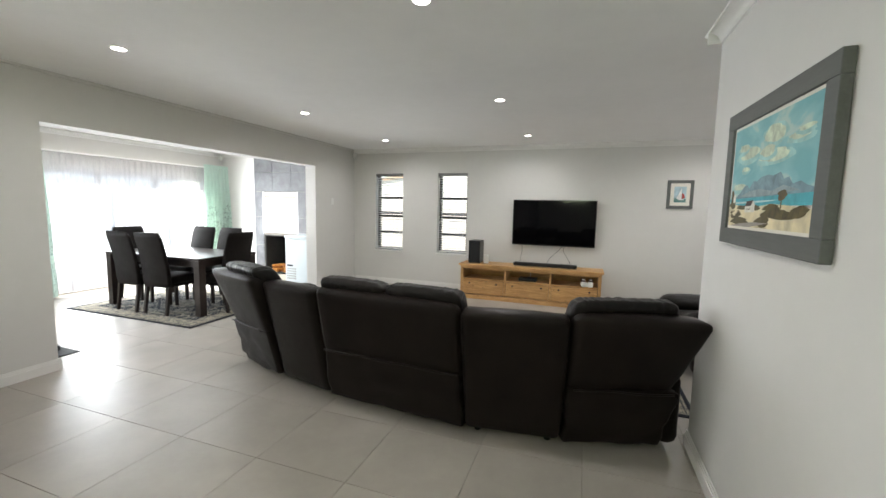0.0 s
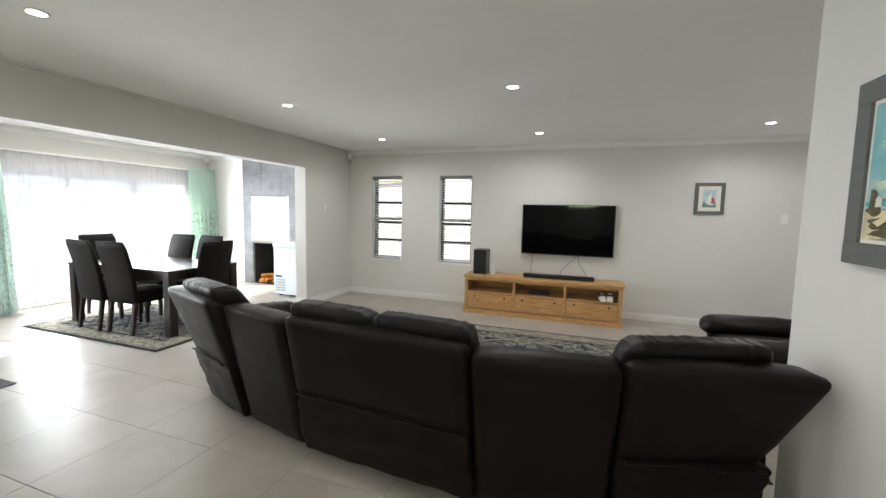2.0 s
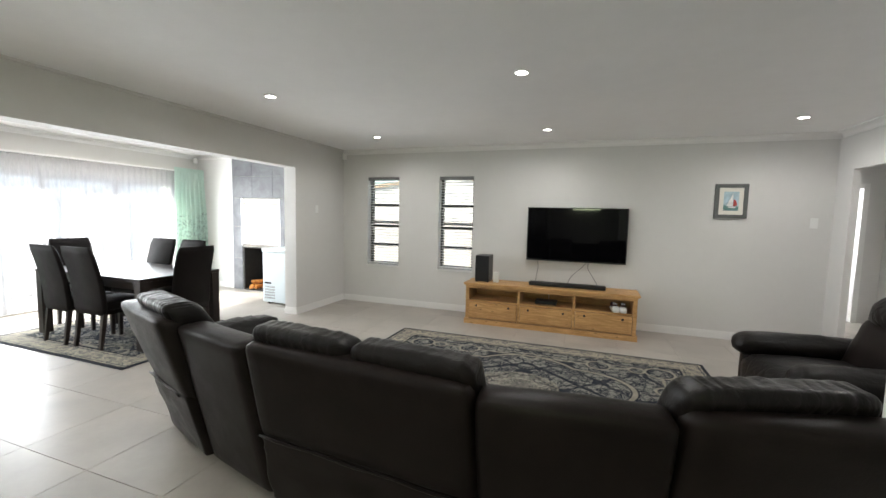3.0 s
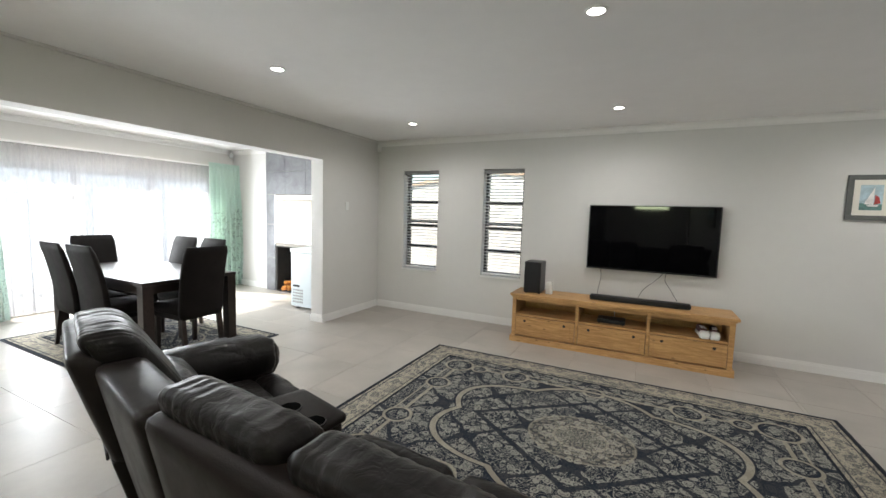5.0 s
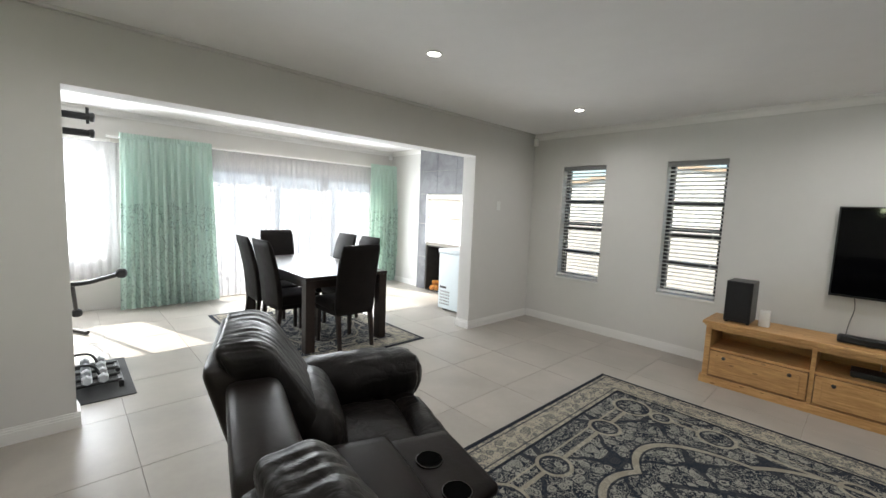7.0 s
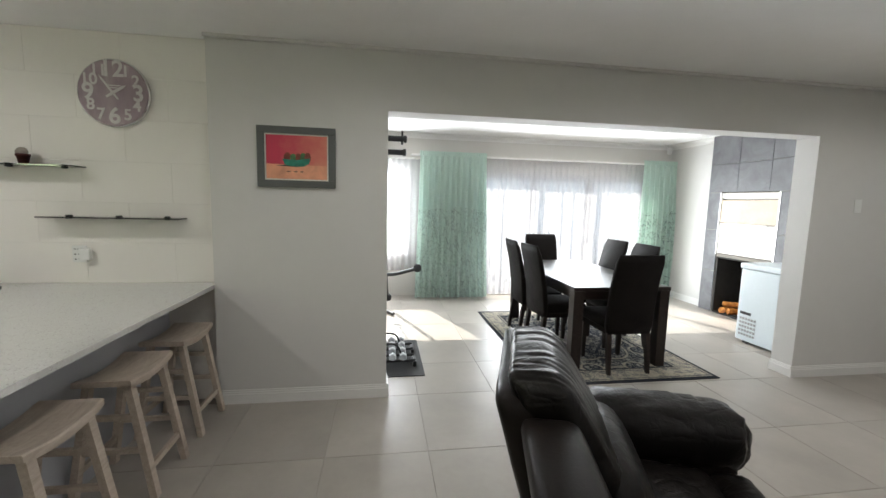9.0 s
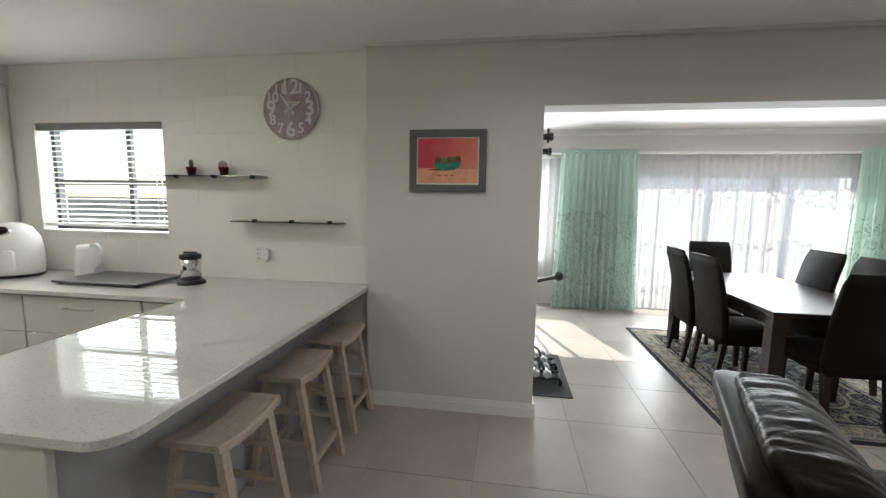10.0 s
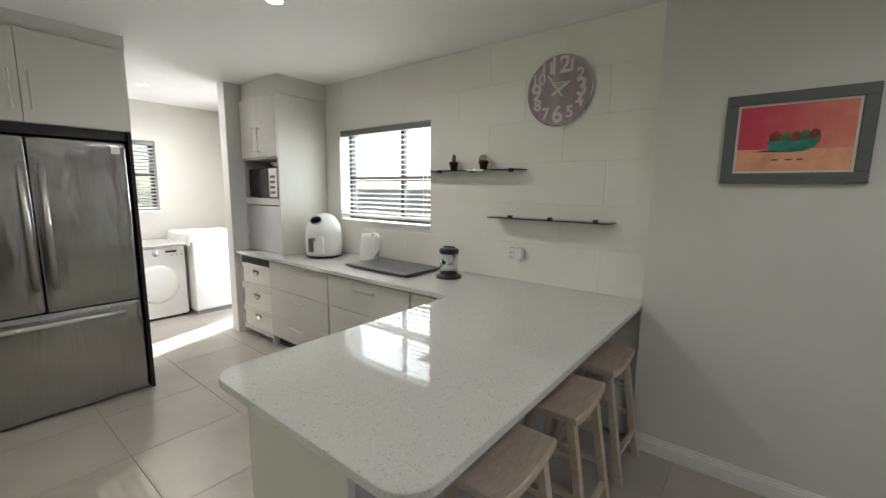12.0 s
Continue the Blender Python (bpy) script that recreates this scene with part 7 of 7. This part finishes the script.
# ---- floor tiles, one by one ----
TP = 0.606
tile_me = bpy.data.meshes.new("tile")
tb = bmesh.new()
h = TP / 2 - 0.0014
top = [tb.verts.new((sx * (h - 0.001), sy * (h - 0.001), 0.0)) for sx, sy in ((-1, -1), (1, -1), (1, 1), (-1, 1))]
low = [tb.verts.new((sx * h, sy * h, -0.0015)) for sx, sy in ((-1, -1), (1, -1), (1, 1), (-1, 1))]
bot = [tb.verts.new((sx * h, sy * h, -0.006)) for sx, sy in ((-1, -1), (1, -1), (1, 1), (-1, 1))]
tb.faces.new(top)
for a, b in ((top, low), (low, bot)):
    for k in range(4):
        tb.faces.new((a[k], b[k], b[(k + 1) % 4], a[(k + 1) % 4]))
bmesh.ops.recalc_face_normals(tb, faces=tb.faces[:])
tb.to_mesh(tile_me)
tb.free()
tile_me.materials.append(M_TILE)
def lay(x0, x1, y0, y1):
    """One tile, whole from the shared mesh or cut to size."""
    if x1 - x0 > TP - 0.01 and y1 - y0 > TP - 0.01 and x1 - x0 < TP + 0.01:
        t = new("tile", tile_me)
        t.matrix_basis = pose((x0 + x1) / 2, (y0 + y1) / 2, 0, 0, 0, random.choice((0, 90, 180, 270)))
    else:
        t = link("tile", box(x0 + 0.0014, x1 - 0.0014, y0 + 0.0014, y1 - 0.0014, -0.006, 0.0, 0.001, 1), M_TILE)
    t.parent = floor


def pave(x0, x1, y0, y1, ox, oy, skip=None):
    """Tiles over a rectangle with joints through (ox, oy)."""
    i0, j0 = math.floor((x0 - ox) / TP), math.floor((y0 - oy) / TP)
    i = i0
    while ox + i * TP < x1 - 0.02:
        j = j0
        while oy + j * TP < y1 - 0.02:
            a, b, c, d = max(x0, ox + i * TP), min(x1, ox + (i + 1) * TP), max(y0, oy + j * TP), min(y1, oy + (j + 1) * TP)
            if b - a > 0.02 and d - c > 0.02 and not (skip and skip(a, b, c, d)):
                lay(a, b, c, d)
            j += 1
        i += 1


pave(-3.272, 1.0, -4.4, 7.144, -2.060, 1.940)
pave(1.0, 2.65, 3.03, 7.144, -2.060, 1.940)
pave(2.72, 4.1, 5.5, 9.0, -2.060, 1.940)
for k in range(-11, 10):
    y = 1.940 + k * TP
    if y + TP > -4.4 and y < 7.144:
        lay(-4.0, -3.272, max(y, -4.4), min(y + TP, 7.144))
pave(-7.40, -4.0, 0.2, 7.144, -4.0 - 5 * TP, 2.545, lambda a, b, c, d: b > -4.19 and (d < 2.3 or c > 5.93))
